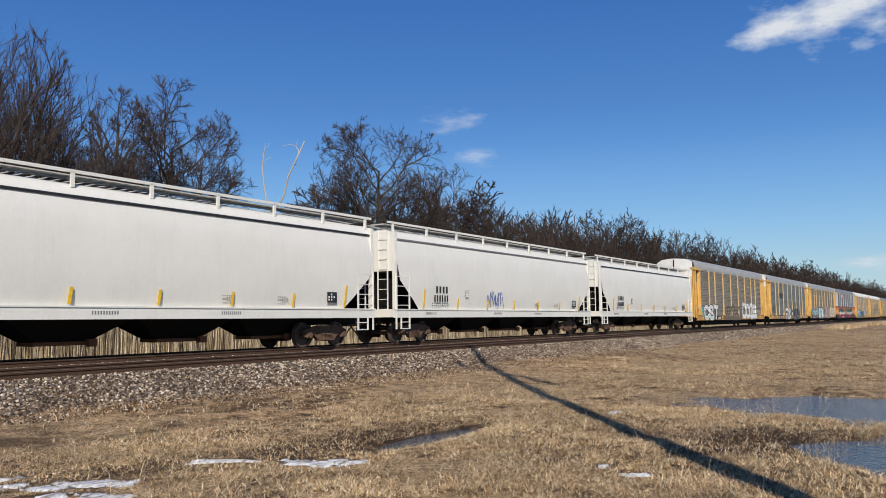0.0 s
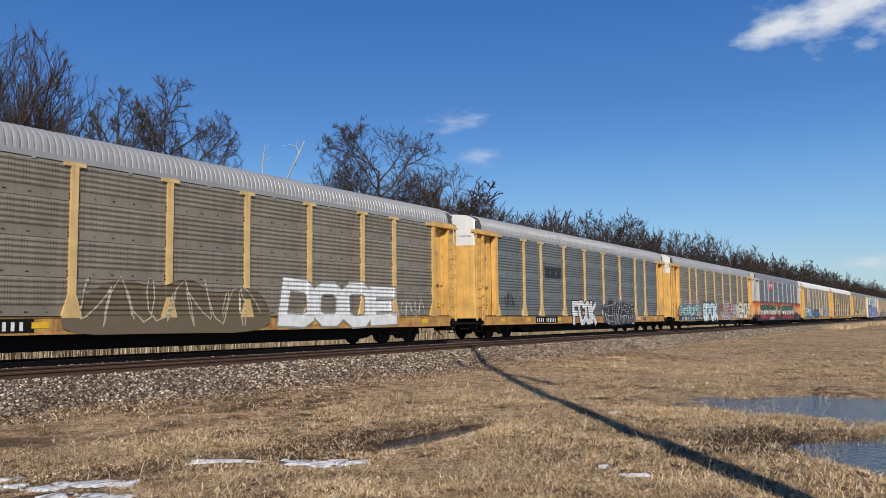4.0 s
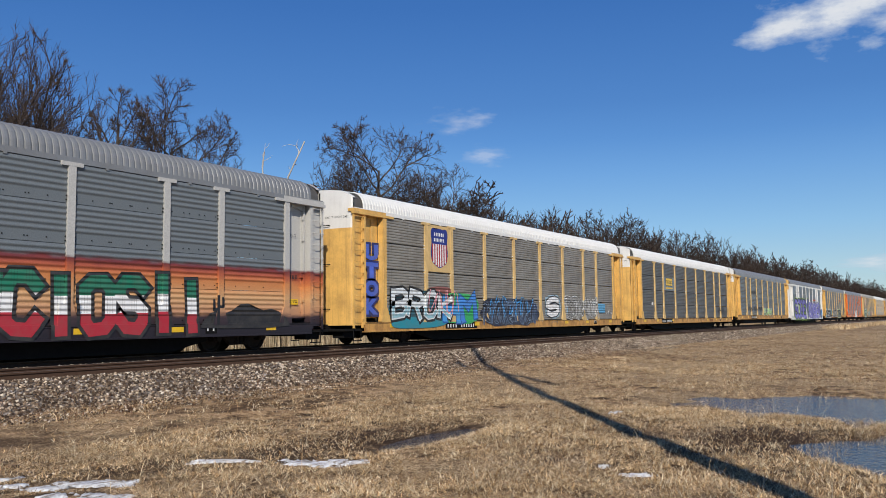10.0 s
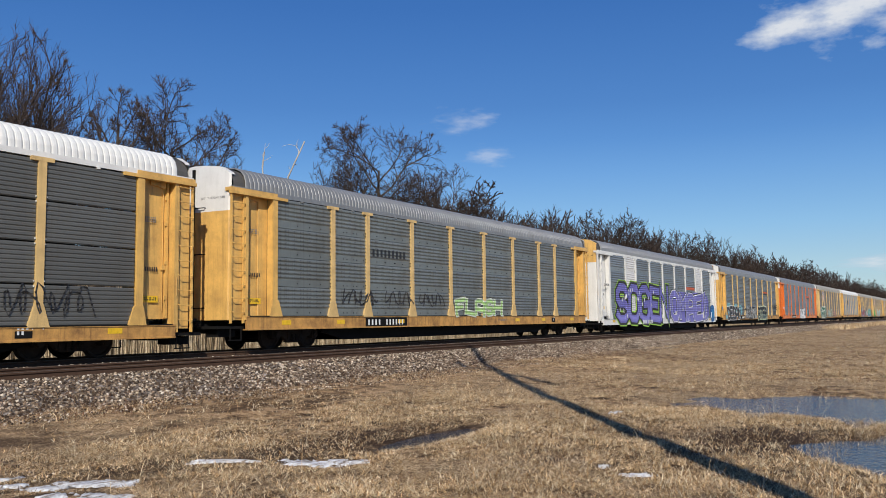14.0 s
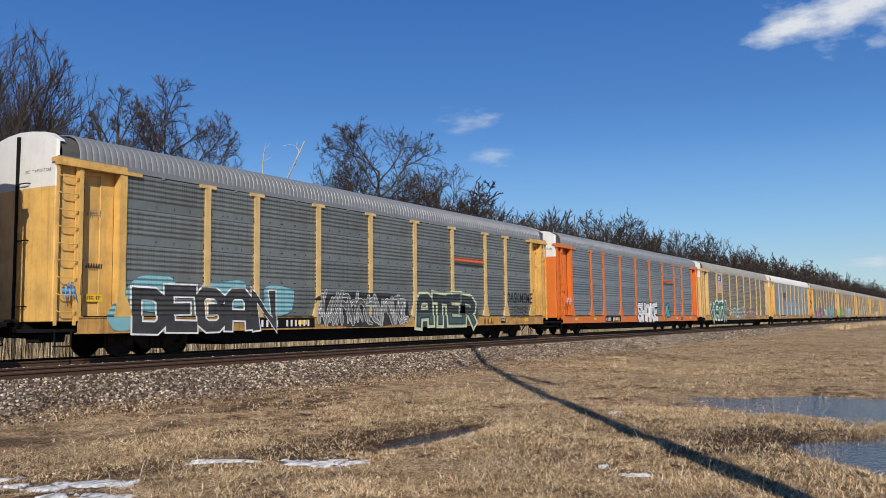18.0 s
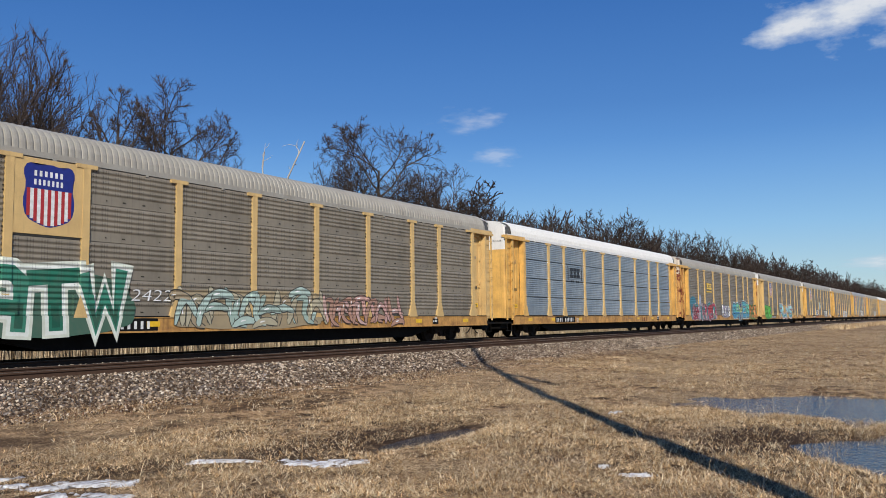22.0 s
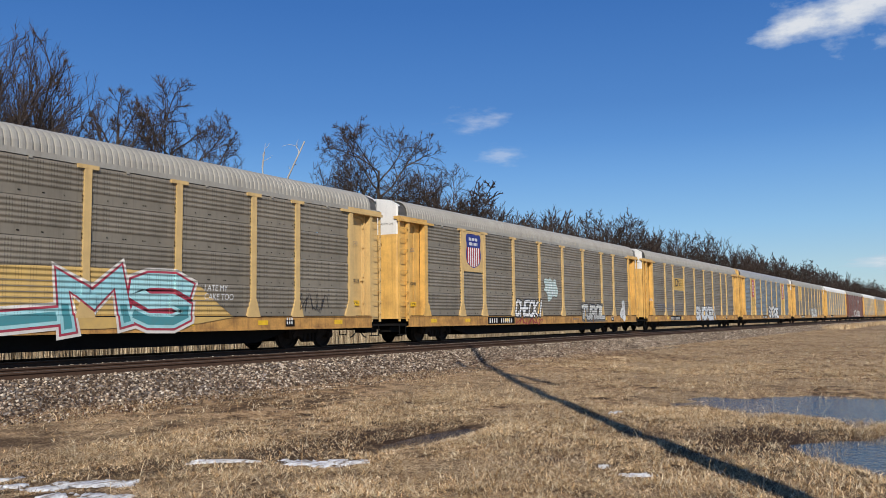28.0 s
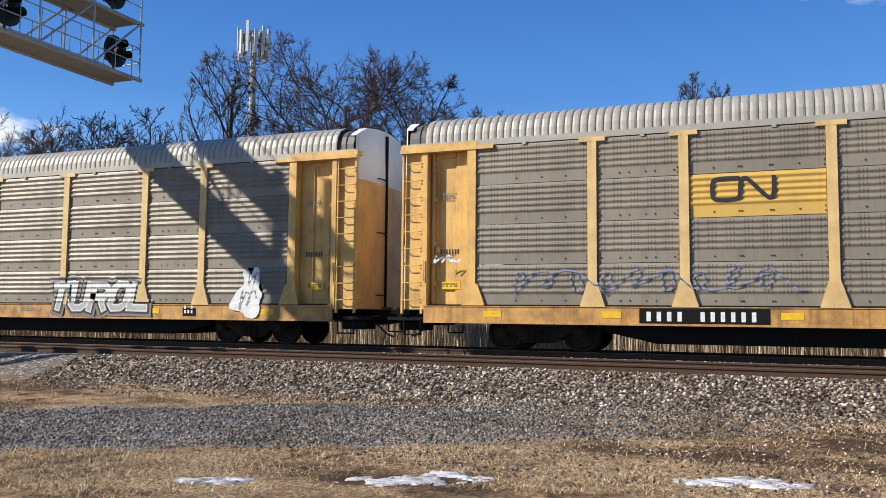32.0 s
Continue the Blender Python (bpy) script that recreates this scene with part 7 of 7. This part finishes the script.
graffiti(c, "Y", 11.6, 13.0, 0.50, 2.15, [GREEN], BK, None, 42, fat=0.03, wild=0.02, bands=((0, 0.36, (0.40, 0.02, 0.035)), (0.36, 0.66, WH), (0.66, 1.0, GREEN)), edge_w=0.09)
graffiti(c, "SUCIOS!!", 14.1, 22.0, 0.56, 2.1, [GREEN], BK, None, 43, fat=0.04, wild=0.05, bands=((0, 0.36, (0.40, 0.02, 0.035)), (0.36, 0.66, WH), (0.66, 1.0, GREEN)), edge_w=0.09)
slab(c, 6.46, 9.1, 3.78, 4.74, RED, SIDE - 0.03, "sign_board", "dark red sign board with a white mark", 0.008)
blob(c, [(6.75, 4.05), (7.15, 4.05), (7.2, 4.55), (6.8, 4.55)], CHALK, SIDE - 0.04, "brand_mark", "", 2)
bars(c, 7.35, 4.25, 1.6, 0.22, CHALK, 8, SIDE - 0.04)
bars(c, 7.75, 4.02, 0.9, 0.08, CHALK, 10, SIDE - 0.04)
blob(c, [(13.3, 0.85), (13.6, 1.5), (14.0, 1.05), (14.3, 0.85)], spray(BK), FACE + 0.003, "graffiti_backing", "black painted hills", 1)
blob(c, [(21.8, 0.8), (22.3, 1.25), (22.8, 1.1), (23.5, 1.5), (24.1, 1.2), (24.8, 1.3), (25.4, 0.9), (25.4, 0.7), (21.8, 0.7)], spray(BK), FACE + 0.003, "graffiti_backing", "black painted hills", 1)
for x, h in ((10.6, 1.35), (13.2, 1.7), (22.4, 1.65)):
    slab(c, x, x + 0.10, 0.8, h, INK, FACE, "painted_cactus", "black painted cactus")
    slab(c, x - 0.16, x - 0.08, h - 0.4, h - 0.12, INK, FACE, "painted_cactus")
    slab(c, x - 0.16, x, h - 0.45, h - 0.37, INK, FACE, "painted_cactus")
    slab(c, x + 0.18, x + 0.26, h - 0.32, h - 0.05, INK, FACE, "painted_cactus")
    slab(c, x + 0.1, x + 0.26, h - 0.37, h - 0.29, INK, FACE, "painted_cactus")
bars(c, 6.6, 0.56, 0.9, 0.24, CHALK, 4, FACE - 0.012)
bars(c, 7.7, 0.56, 1.15, 0.24, CHALK, 6, FACE - 0.012)
c = made[5]
shield_sign(c, 4.5, 6.25, 2.82, 4.72, TAN)
graffiti(c, "BRCK", 2.0, 6.3, 0.85, 1.95, [(0.66, 0.70, 0.70)], (0.012, 0.014, 0.016), (0.02, 0.10, 0.13), 51, fat=0.0, wild=0.14, second=(0.30, 0.52, 0.58), edge_w=0.09, label="white letters shaded in black and teal")
blob(c, [(1.8, 0.6), (3.5, 0.55), (5.8, 0.62), (6.1, 1.0), (4.5, 0.95), (2.2, 1.05)], spray((0.02, 0.24, 0.30)), FACE + 0.005, "graffiti_backing", "teal painted patch", 2)
for k, ch in enumerate("KOTU"):       # stacked bubble letters on the end door bay
    for grow, mat, y in ((0.10, spray((0.01, 0.02, 0.12)), SIDE + 0.165), (0.0, spray((0.05, 0.11, 0.50)), SIDE + 0.160)):
        letters(c, ch, 0.62, 1.1 + k * 0.66, 0.82, 0.58, mat, y, "graffiti_letter", "blue bubble letter on the end door bay" if grow == 0 else "", 0.06, 0.0, 0.0, grow)
blob(c, cloud_outline(4.2, 6.9, 0.9, 2.2, random.Random(2), 18, 0.12), spray((0.24, 0.085, 0.07)), FACE + 0.008, "graffiti_backing", "", 1)
scribble(c, 4.3, 6.9, 0.95, 2.15, PINK, 52, 0.05, 5)
graffiti(c, "HM", 5.6, 8.4, 0.75, 1.9, [SKYB, (0.05, 0.22, 0.60)], (0.02, 0.10, 0.35), (0.03, 0.36, 0.10), 53, fat=0.06, wild=0.12)
wildstyle(c, 9.0, 14.4, 0.58, 1.95, [(0.02, 0.03, 0.055), (0.035, 0.055, 0.11), (0.06, 0.10, 0.17), (0.015, 0.018, 0.03)], (0.16, 0.22, 0.30), None, 54, (0.02, 0.025, 0.045), "dark blue interlocking letters", thick=0.22, shine=(0.30, 0.42, 0.55))
scribble(c, 9.2, 14.2, 0.9, 2.0, SKYB, 55, 0.06, 7)
graffiti(c, "S", 15.6, 17.2, 0.95, 2.05, [WH], BK, (0.30, 0.42, 0.48), 56, fat=0.02)
for k, (a, b) in enumerate(((17.6, 19.0), (21.4, 23.9))):
    blob(c, cloud_outline(a, b, 1.15, 1.75, random.Random(570 + k), 12, 0.2), spray((0.10, 0.34, 0.55)), FACE + 0.008, "graffiti_backing", "blue sprayed patch", 2)
wildstyle(c, 17.9, 22.6, 0.85, 2.1, [(0.44, 0.43, 0.40), (0.50, 0.50, 0.47), (0.30, 0.29, 0.26)], (0.02, 0.02, 0.02), (0.55, 0.55, 0.52), 57, None, "pale interlocking letters outlined in black and white", thick=0.2)
scribble(c, 23.9, 24.9, 1.1, 1.4, WH, 58, 0.02, 3)
c = made[6]
bar_logo(c, 6.95, 8.5, 2.95, 3.72, STRIPE, INK)
slab(c, 6.5, 9.05, 2.84, 3.78, P_STEEL, SIDE - 0.012, "sign_board", "grey patch behind a yellow mark", 0.006)
scribble(c, 21.5, 24.1, 1.0, 1.85, BK, 61, 0.035, 6)
slab(c, 3.6, 3.95, 1.75, 1.95, CHALK, SIDE - 0.02, "placard", "small white placard", 0.003)
bars(c, 18.85, 0.50, 1.0, 0.22, RUST, 3, SIDE - 0.038)
c = made[7]
bars(c, 6.65, 3.2, 2.2, 0.28, INK, 9, SIDE - 0.02)
for k, (a, b) in enumerate(((4.7, 7.0), (7.2, 9.3), (9.5, 11.6))):
    scribble(c, a, b, 1.4, 2.0, BK, 70 + k, 0.045, 6)
graffiti(c, "FLASH", 12.4, 16.6, 1.05, 1.75, [(0.40, 0.62, 0.22)], (0.60, 0.64, 0.52), None, 75, fat=-0.01, wild=0.12)
c = made[8]
graffiti(c, "SOGEN", 2.6, 13.3, 0.52, 3.0, [VIOLET], BK, None, 81, fat=-0.02, edge_w=0.15, halo=LIME, second=(0.22, 0.21, 0.55), wild=0.05, label="huge violet letters edged in black and lime")
graffiti(c, "OMAE!", 13.7, 24.4, 0.55, 2.75, [(0.20, 0.19, 0.50)], WH, VIOLET, 82, fat=0.0, halo=BK, wild=0.10, shear=-0.1, label="violet letters edged in white")
blob(c, cloud_outline(24.8, 26.1, 0.55, 1.9, random.Random(3), 14, 0.15), spray((0.01, 0.10, 0.30)), FACE, "graffiti_backing", "dark blue blob", 2)
scribble(c, 24.95, 26.0, 0.7, 1.75, (0.05, 0.35, 0.65), 83, 0.05, 4)
rnd = random.Random(8)
for k in range(26):
    x, z = rnd.uniform(3.0, 12.8), rnd.uniform(0.9, 2.7)
    blob(c, [(x - 0.06, z - 0.12), (x + 0.06, z - 0.12), (x + 0.07, z + 0.12), (x - 0.05, z + 0.14)], CHALK, FACE - 0.011, "paint_shine", "", 2)
bars(c, 7.4, 0.50, 0.85, 0.24, CHALK, 4, FACE - 0.012)
bars(c, 8.35, 0.50, 1.15, 0.24, CHALK, 6, FACE - 0.012)
slab(c, 17.9, 20.3, 3.0, 3.22, spray((0.62, 0.12, 0.04)), SIDE - 0.022, "painted_stripe", "orange red stripe")
letters(c, "JARSK", 0.5, 2.75, 0.9, 0.2, INK, SIDE - 0.06, "graffiti_tag", "", 0.02, 0.2)
letters(c, "EWER", 0.2, 1.0, 1.1, 0.28, CHALK, SIDE - 0.07, "graffiti_tag", "", 0.01)
letters(c, "EXCESS\nHEIGHT\nCAR", 0, 0, 0.42, 0.42, INK).matrix_basis = pose(-0.31, -0.35, 4.6, 0, 0, -86)
c = made[9]
for k, (a, b, lo, hi) in enumerate(((1.7, 3.4, 1.1, 2.15), (4.2, 5.9, 1.3, 2.1), (6.6, 8.0, 1.1, 2.0), (1.2, 2.2, 0.7, 1.4))):
    blob(c, cloud_outline(a, b, lo, hi, random.Random(910 + k), 12, 0.2), spray((0.20, 0.44, 0.48)), FACE + 0.008, "graffiti_backing", "pale teal sprayed patch", 2)
graffiti(c, "DEGAN", 1.9, 7.2, 0.60, 1.82, [(0.035, 0.036, 0.037)], WH, None, 91, fat=0.02, label="black letters edged in white on teal patches", wild=0.05, edge_w=0.05)
wildstyle(c, 9.2, 14.4, 0.66, 1.95, [(0.10, 0.10, 0.10), (0.18, 0.18, 0.17), (0.26, 0.26, 0.24)], (0.55, 0.57, 0.53), None, 92, (0.02, 0.02, 0.02), "dark interlocking letters edged in pale grey", thick=0.18)
graffiti(c, "ATER", 15.0, 19.6, 0.62, 1.85, [(0.025, 0.035, 0.035)], (0.50, 0.55, 0.42), (0.03, 0.05, 0.05), 93, fat=0.05, halo=(0.58, 0.62, 0.36), wild=0.08, edge_w=0.04, second=(0.05, 0.10, 0.10), label="black letters edged in pale yellow green")
slab(c, 17.95, 20.4, 3.34, 3.52, spray((0.62, 0.12, 0.04)), SIDE - 0.022, "painted_stripe", "orange red stripe")
slab(c, 17.95, 20.4, 3.20, 3.27, INK, SIDE - 0.022, "painted_stripe")
letters(c, "DASKMEME", 22.6, 1.65, 2.7, 0.5, INK, FACE, "graffiti_tag", "black handstyle tag", 0.01, 0.1)
for k in range(3):
    scribble(c, 22.9, 24.9, 1.35 - 0.2 * k, 1.52 - 0.2 * k, BK, 95 + k, 0.022, 6)
scribble(c, -0.1, 0.3, 1.4, 1.9, SKYB, 98, 0.03, 3)
bars(c, 20.4, 0.66, 0.9, 0.26, RUST, 3, SIDE - 0.038)
c = made[10]
graffiti(c, "SHAKE", 12.2, 16.4, 0.6, 1.85, [WH], BK, None, 101, fat=0.07, wild=0.05, label="fat white letters with a thin black outline")
blob(c, [(18.1, 0.65), (18.0, 1.2), (18.3, 1.75), (18.8, 1.98), (19.3, 1.85), (19.5, 1.5), (19.2, 1.2), (19.5, 1.0), (19.1, 0.85), (18.5, 0.9)], spray((0.03, 0.10, 0.11)), FACE + 0.002, "graffiti_backing", "", 2)
blob(c, [(18.2, 0.72), (18.1, 1.2), (18.4, 1.68), (18.8, 1.88), (19.2, 1.78), (19.35, 1.5), (19.0, 1.25), (19.3, 1.05), (18.9, 0.95), (18.5, 0.98)], spray((0.10, 0.42, 0.46)), FACE - 0.002, "graffiti_picture", "teal painted blob with a dark eye", 2)
blob(c, cloud_outline(18.85, 19.2, 1.42, 1.72, random.Random(104), 10, 0.08), spray((0.02, 0.03, 0.04)), FACE - 0.004, "graffiti_eye", "", 2)
scribble(c, 18.2, 18.75, 0.85, 1.2, (0.03, 0.08, 0.09), 105, 0.03, 3)
scribble(c, 18.25, 18.7, 1.3, 1.75, (0.42, 0.66, 0.68), 106, 0.035, 2)
slab(c, 18.05, 20.45, 3.40, 3.58, spray((0.62, 0.12, 0.04)), SIDE - 0.022, "painted_stripe", "orange red stripe")
slab(c, 18.05, 20.45, 3.26, 3.33, INK, SIDE - 0.022, "painted_stripe")
scribble(c, 0.55, 1.4, 1.6, 2.1, WH, 103, 0.03, 4)
c = made[11]
shield_sign(c, 4.5, 6.25, 2.95, 4.72, TAN)
graffiti(c, "VATW", 2.2, 7.6, 0.62, 2.05, [(0.015, 0.14, 0.085), (0.03, 0.20, 0.13)], (0.70, 0.74, 0.68), (0.05, 0.12, 0.08), 111, fat=0.03, halo=(0.62, 0.66, 0.56), wild=0.10, edge_w=0.09, second=(0.008, 0.085, 0.05), label="dark green letters edged in white")
letters(c, "2422", 7.7, 1.45, 1.3, 0.30, CHALK, FACE, "graffiti_tag", "", -0.01, 0.15)
wildstyle(c, 9.0, 15.4, 0.66, 1.95, [(0.40, 0.52, 0.46), (0.33, 0.44, 0.38), (0.42, 0.38, 0.26), (0.34, 0.27, 0.17)], (0.03, 0.03, 0.025), None, 112, (0.34, 0.27, 0.16), "pale green and brown interlocking outlines", thick=0.26)
wildstyle(c, 15.3, 19.9, 0.68, 1.85, [(0.52, 0.31, 0.27), (0.58, 0.38, 0.33), (0.42, 0.24, 0.17)], (0.05, 0.025, 0.02), None, 113, None, "pinkish brown interlocking letters", thick=0.2)
c = made[12]
bar_logo(c, 7.1, 8.5, 3.1, 3.65, INK, None, False)
for a in (6.85, 8.7):
    slab(c, a, a + 0.06, 2.98, 3.75, INK, SIDE - 0.02, "brand_mark", "", 0.003)
for a in (7.3, 7.5, 8.0, 8.2):
    slab(c, a, a + 0.12, 2.86, 2.96, INK, SIDE - 0.02, "brand_mark", "", 0.003)
letters(c, "R1", 7.85, 0.62, 0.28, 0.3, CHALK, SIDE - 0.042, "lettering")
bars(c, 18.9, 0.66, 1.0, 0.26, RUST, 3, SIDE - 0.038)
c = made[13]
bar_logo(c, 6.95, 8.6, 2.95, 3.72, STRIPE, INK)
wildstyle(c, 2.5, 9.9, 0.62, 2.1, [(0.45, 0.05, 0.09), (0.52, 0.13, 0.19), (0.05, 0.26, 0.27), (0.50, 0.36, 0.44), (0.34, 0.03, 0.06)], (0.02, 0.015, 0.02), (0.60, 0.56, 0.56), 131, (0.16, 0.08, 0.09), "crimson, teal and lilac interlocking letters edged in white", thick=0.27)
blob(c, cloud_outline(4.4, 5.1, 1.6, 2.75, random.Random(6), 10, 0.1), spray((0.42, 0.46, 0.56)), FACE + 0.004, "graffiti_picture", "grey blue upright shape", 2)
blob(c, cloud_outline(1.9, 3.6, 0.8, 2.4, random.Random(5), 12, 0.25), spray((0.05, 0.22, 0.30)), FACE + 0.008, "graffiti_backing", "", 2)
blob(c, [(7.5, 1.2), (8.3, 1.15), (8.4, 1.75), (7.9, 2.0), (7.4, 1.7)], spray((0.45, 0.05, 0.06)), FACE - 0.009, "graffiti_picture", "red round shape", 2)
graffiti(c, "ACK'S", 11.8, 14.7, 0.9, 1.8, [WH, LILAC], BK, (0.30, 0.30, 0.36), 132, fat=0.0, wild=0.16, label="white letters with a black outline")
blob(c, cloud_outline(15.6, 22.9, 0.7, 2.05, random.Random(137), 24, 0.12), spray((0.05, 0.04, 0.16)), FACE + 0.009, "graffiti_backing", "violet painted ground", 1)
graffiti(c, "SAVES", 15.9, 22.6, 0.72, 2.1, [(0.10, 0.42, 0.50), (0.16, 0.48, 0.34), (0.50, 0.55, 0.16)], (0.015, 0.03, 0.09), None, 133, fat=0.04, halo=(0.50, 0.62, 0.66), wild=0.14, second=(0.05, 0.22, 0.45), label="blue, green and yellow letters on a violet ground")
graffiti(c, "RISK", 22.9, 26.0, 0.72, 2.0, [(0.66, 0.22, 0.05)], (0.04, 0.16, 0.05), (0.10, 0.20, 0.06), 134, fat=0.0, wild=0.15)
c = made[14]
shield_sign(c, 4.5, 6.25, 2.95, 4.72, TAN)
graffiti(c, "GRO", 1.8, 5.2, 0.68, 2.0, [(0.10, 0.45, 0.06), (0.16, 0.55, 0.10)], BK, (0.05, 0.30, 0.05), 141, fat=0.04, wild=0.12)
blob(c, [(8.8, 0.85), (9.6, 1.4), (10.2, 2.0), (11.5, 2.15), (14.0, 2.25), (17.0, 2.25), (18.4, 2.0), (19.2, 1.4), (20.0, 0.9), (14, 0.7)], spray((0.58, 0.38, 0.12)), FACE + 0.009, "graffiti_backing", "tan painted mound", 1)
graffiti(c, "RLMS", 10.2, 18.2, 0.70, 2.25, [(0.30, 0.58, 0.62), (0.36, 0.64, 0.66)], (0.36, 0.03, 0.06), None, 142, fat=0.03, halo=(0.70, 0.66, 0.60), second=(0.06, 0.26, 0.29), wild=0.08, label="pale turquoise letters edged in crimson")
letters(c, "I ATE MY\nCAKE TOO", 18.7, 1.52, 1.1, 0.42, CHALK, FACE, "graffiti_tag", "", 0.0, 0.1)
scribble(c, 6.6, 8.3, 1.1, 2.0, BK, 145, 0.03, 5)
scribble(c, 22.5, 24.1, 1.15, 1.8, BK, 146, 0.025, 5)
c = made[15]
shield_sign(c, 4.5, 6.25, 2.95, 4.72, TAN)
graffiti(c, "CHECK!", 9.3, 12.3, 0.98, 1.78, [WH], BK, None, 151, shear=0.25, fat=0.0, wild=0.06, label="white leaning letters with a black edge")
scribble(c, 9.0, 12.4, 0.6, 0.95, (0.30, 0.03, 0.04), 152, 0.04, 8)
blob(c, [(12.5, 2.75), (12.75, 3.0), (13.1, 2.85), (13.3, 3.05), (13.6, 2.8), (14.0, 3.0), (14.1, 2.6), (14.35, 2.3), (14.1, 1.95), (13.7, 2.1), (13.3, 1.8), (13.0, 1.75), (12.95, 2.2), (12.5, 2.35), (12.8, 2.55)], spray((0.52, 0.64, 0.60)), FACE, "graffiti_picture", "mint painted throw-up", 1)
scribble(c, 12.7, 14.2, 1.9, 2.9, (0.74, 0.78, 0.76), 153, 0.03, 4)
graffiti(c, "TUROL", 17.35, 20.9, 0.80, 1.66, [(0.62, 0.62, 0.58)], BK, None, 154, shear=0.25, fat=0.02, halo=(0.18, 0.16, 0.13), second=(0.40, 0.40, 0.38), wild=0.05, label="chrome letters with a black drop edge")
bars(c, 18.28, 0.62, 1.0, 0.26, RUST, 3, SIDE - 0.038)
blob(c, [(23.48, 1.05), (23.7, 1.4), (23.95, 1.55), (23.85, 1.9), (24.0, 2.02), (24.12, 1.75), (24.2, 2.0), (24.38, 1.98), (24.40, 1.6), (24.35, 1.45), (24.5, 1.3), (24.38, 1.12), (24.45, 0.9), (24.3, 0.66), (24.0, 0.7), (23.9, 0.85), (23.5, 0.9)], CHALK, FACE, "graffiti_picture", "white sprayed silhouette", 1)
scribble(c, 23.75, 24.25, 0.85, 1.45, (0.30, 0.30, 0.29), 157, 0.03, 2)
scribble(c, 24.0, 24.36, 1.45, 1.9, (0.34, 0.34, 0.33), 158, 0.025, 2)
c = made[16]
path = [(7.45, 3.70), (6.98, 3.70), (6.92, 3.62), (6.92, 3.32), (6.98, 3.25), (7.40, 3.25), (7.47, 3.32), (7.47, 3.62), (7.54, 3.70), (7.62, 3.68), (7.98, 3.28), (8.06, 3.26), (8.12, 3.34), (8.12, 3.72)]
for _ in range(2):
    path = [path[0]] + [(a[0] * k + b[0] * (1 - k), a[1] * k + b[1] * (1 - k)) for a, b in zip(path, path[1:]) for k in (0.75, 0.25)] + [path[-1]]
bm = bmesh.new()
ribbon(bm, path, [0.085] * len(path), SIDE - 0.03)
part("brand_mark", bm, INK, c, "black bent line mark")
graffiti(c, "SNOKEN", 12.2, 18.2, 0.62, 1.75, [(0.66, 0.68, 0.68)], (0.10, 0.10, 0.12), None, 161, fat=0.04, wild=0.08)
scribble(c, 2.0, 9.0, 1.3, 1.9, (0.16, 0.20, 0.30), 163, 0.03, 9)
scribble(c, 0.6, 1.3, 2.0, 2.2, (0.55, 0.58, 0.62), 164, 0.04, 3)
c = made[17]
for a in (5.0, 21.2):
    slab(c, a, a + 0.8, 2.9, 4.6, RED, SIDE - 0.03, "sign_board", "upright red sign board", 0.006)
    bars(c, a + 0.15, 3.0, 0.5, 1.4, CHALK, 2, SIDE - 0.04, rows=5)
graffiti(c, "STRAE", 12.9, 18.4, 0.68, 1.9, [WH], BK, (0.05, 0.05, 0.05), 171, fat=-0.01, wild=0.14)
c = made[18]
graffiti(c, "BUS", 14.0, 19.0, 0.7, 1.9, [(0.60, 0.60, 0.56)], (0.3, 0.3, 0.28), None, 181, fat=0.04)
c = made[20]
graffiti(c, "ROKSE", 9.0, 20.0, 0.7, 1.9, [(0.62, 0.60, 0.56)], (0.2, 0.1, 0.08), None, 201, fat=0.02)
bars(c, 17.0, 3.4, 3.0, 0.5, CHALK, 6, SIDE - 0.03)


# ---------------------------------------------------------------- what moves
def motions():
    times = [0, 4, 8, 12, 16, 20, 24, 28, 32]
    for car, u in cars:
        walk(car, [(t, pose(u - rolled(t), TRACK_Y, 0)) for t in times])
    # wheels: front and rear axles roll alike on every car
    first = {}
    for w, dx in wheelsets:
        if dx not in first:
            rows = []
            for k in range(32 * FPS + 1):
                t = k / FPS
                a = -math.degrees((rolled(t) - rolled(0)) / WHEEL_R)
                rows.append((t, pose(dx, 0, WHEEL_R, 0, a, 0)))
            walk(w, rows)
            first[dx] = w
        else:
            src = first[dx]
            w.rotation_mode = "QUATERNION"
            w.animation_data_create()
            w.animation_data.action = src.animation_data.action
            w.animation_data.action_slot = src.animation_data.action_slot
    for ob, at, drift in clouds:
        rows = []
        for t in (0, 16, 32):
            p = Matrix.Rotation(radians(drift * t / 32), 3, "Z") @ at
            rows.append((t, look(p, (0, 0, 0))))
        walk(ob, rows)


motions()
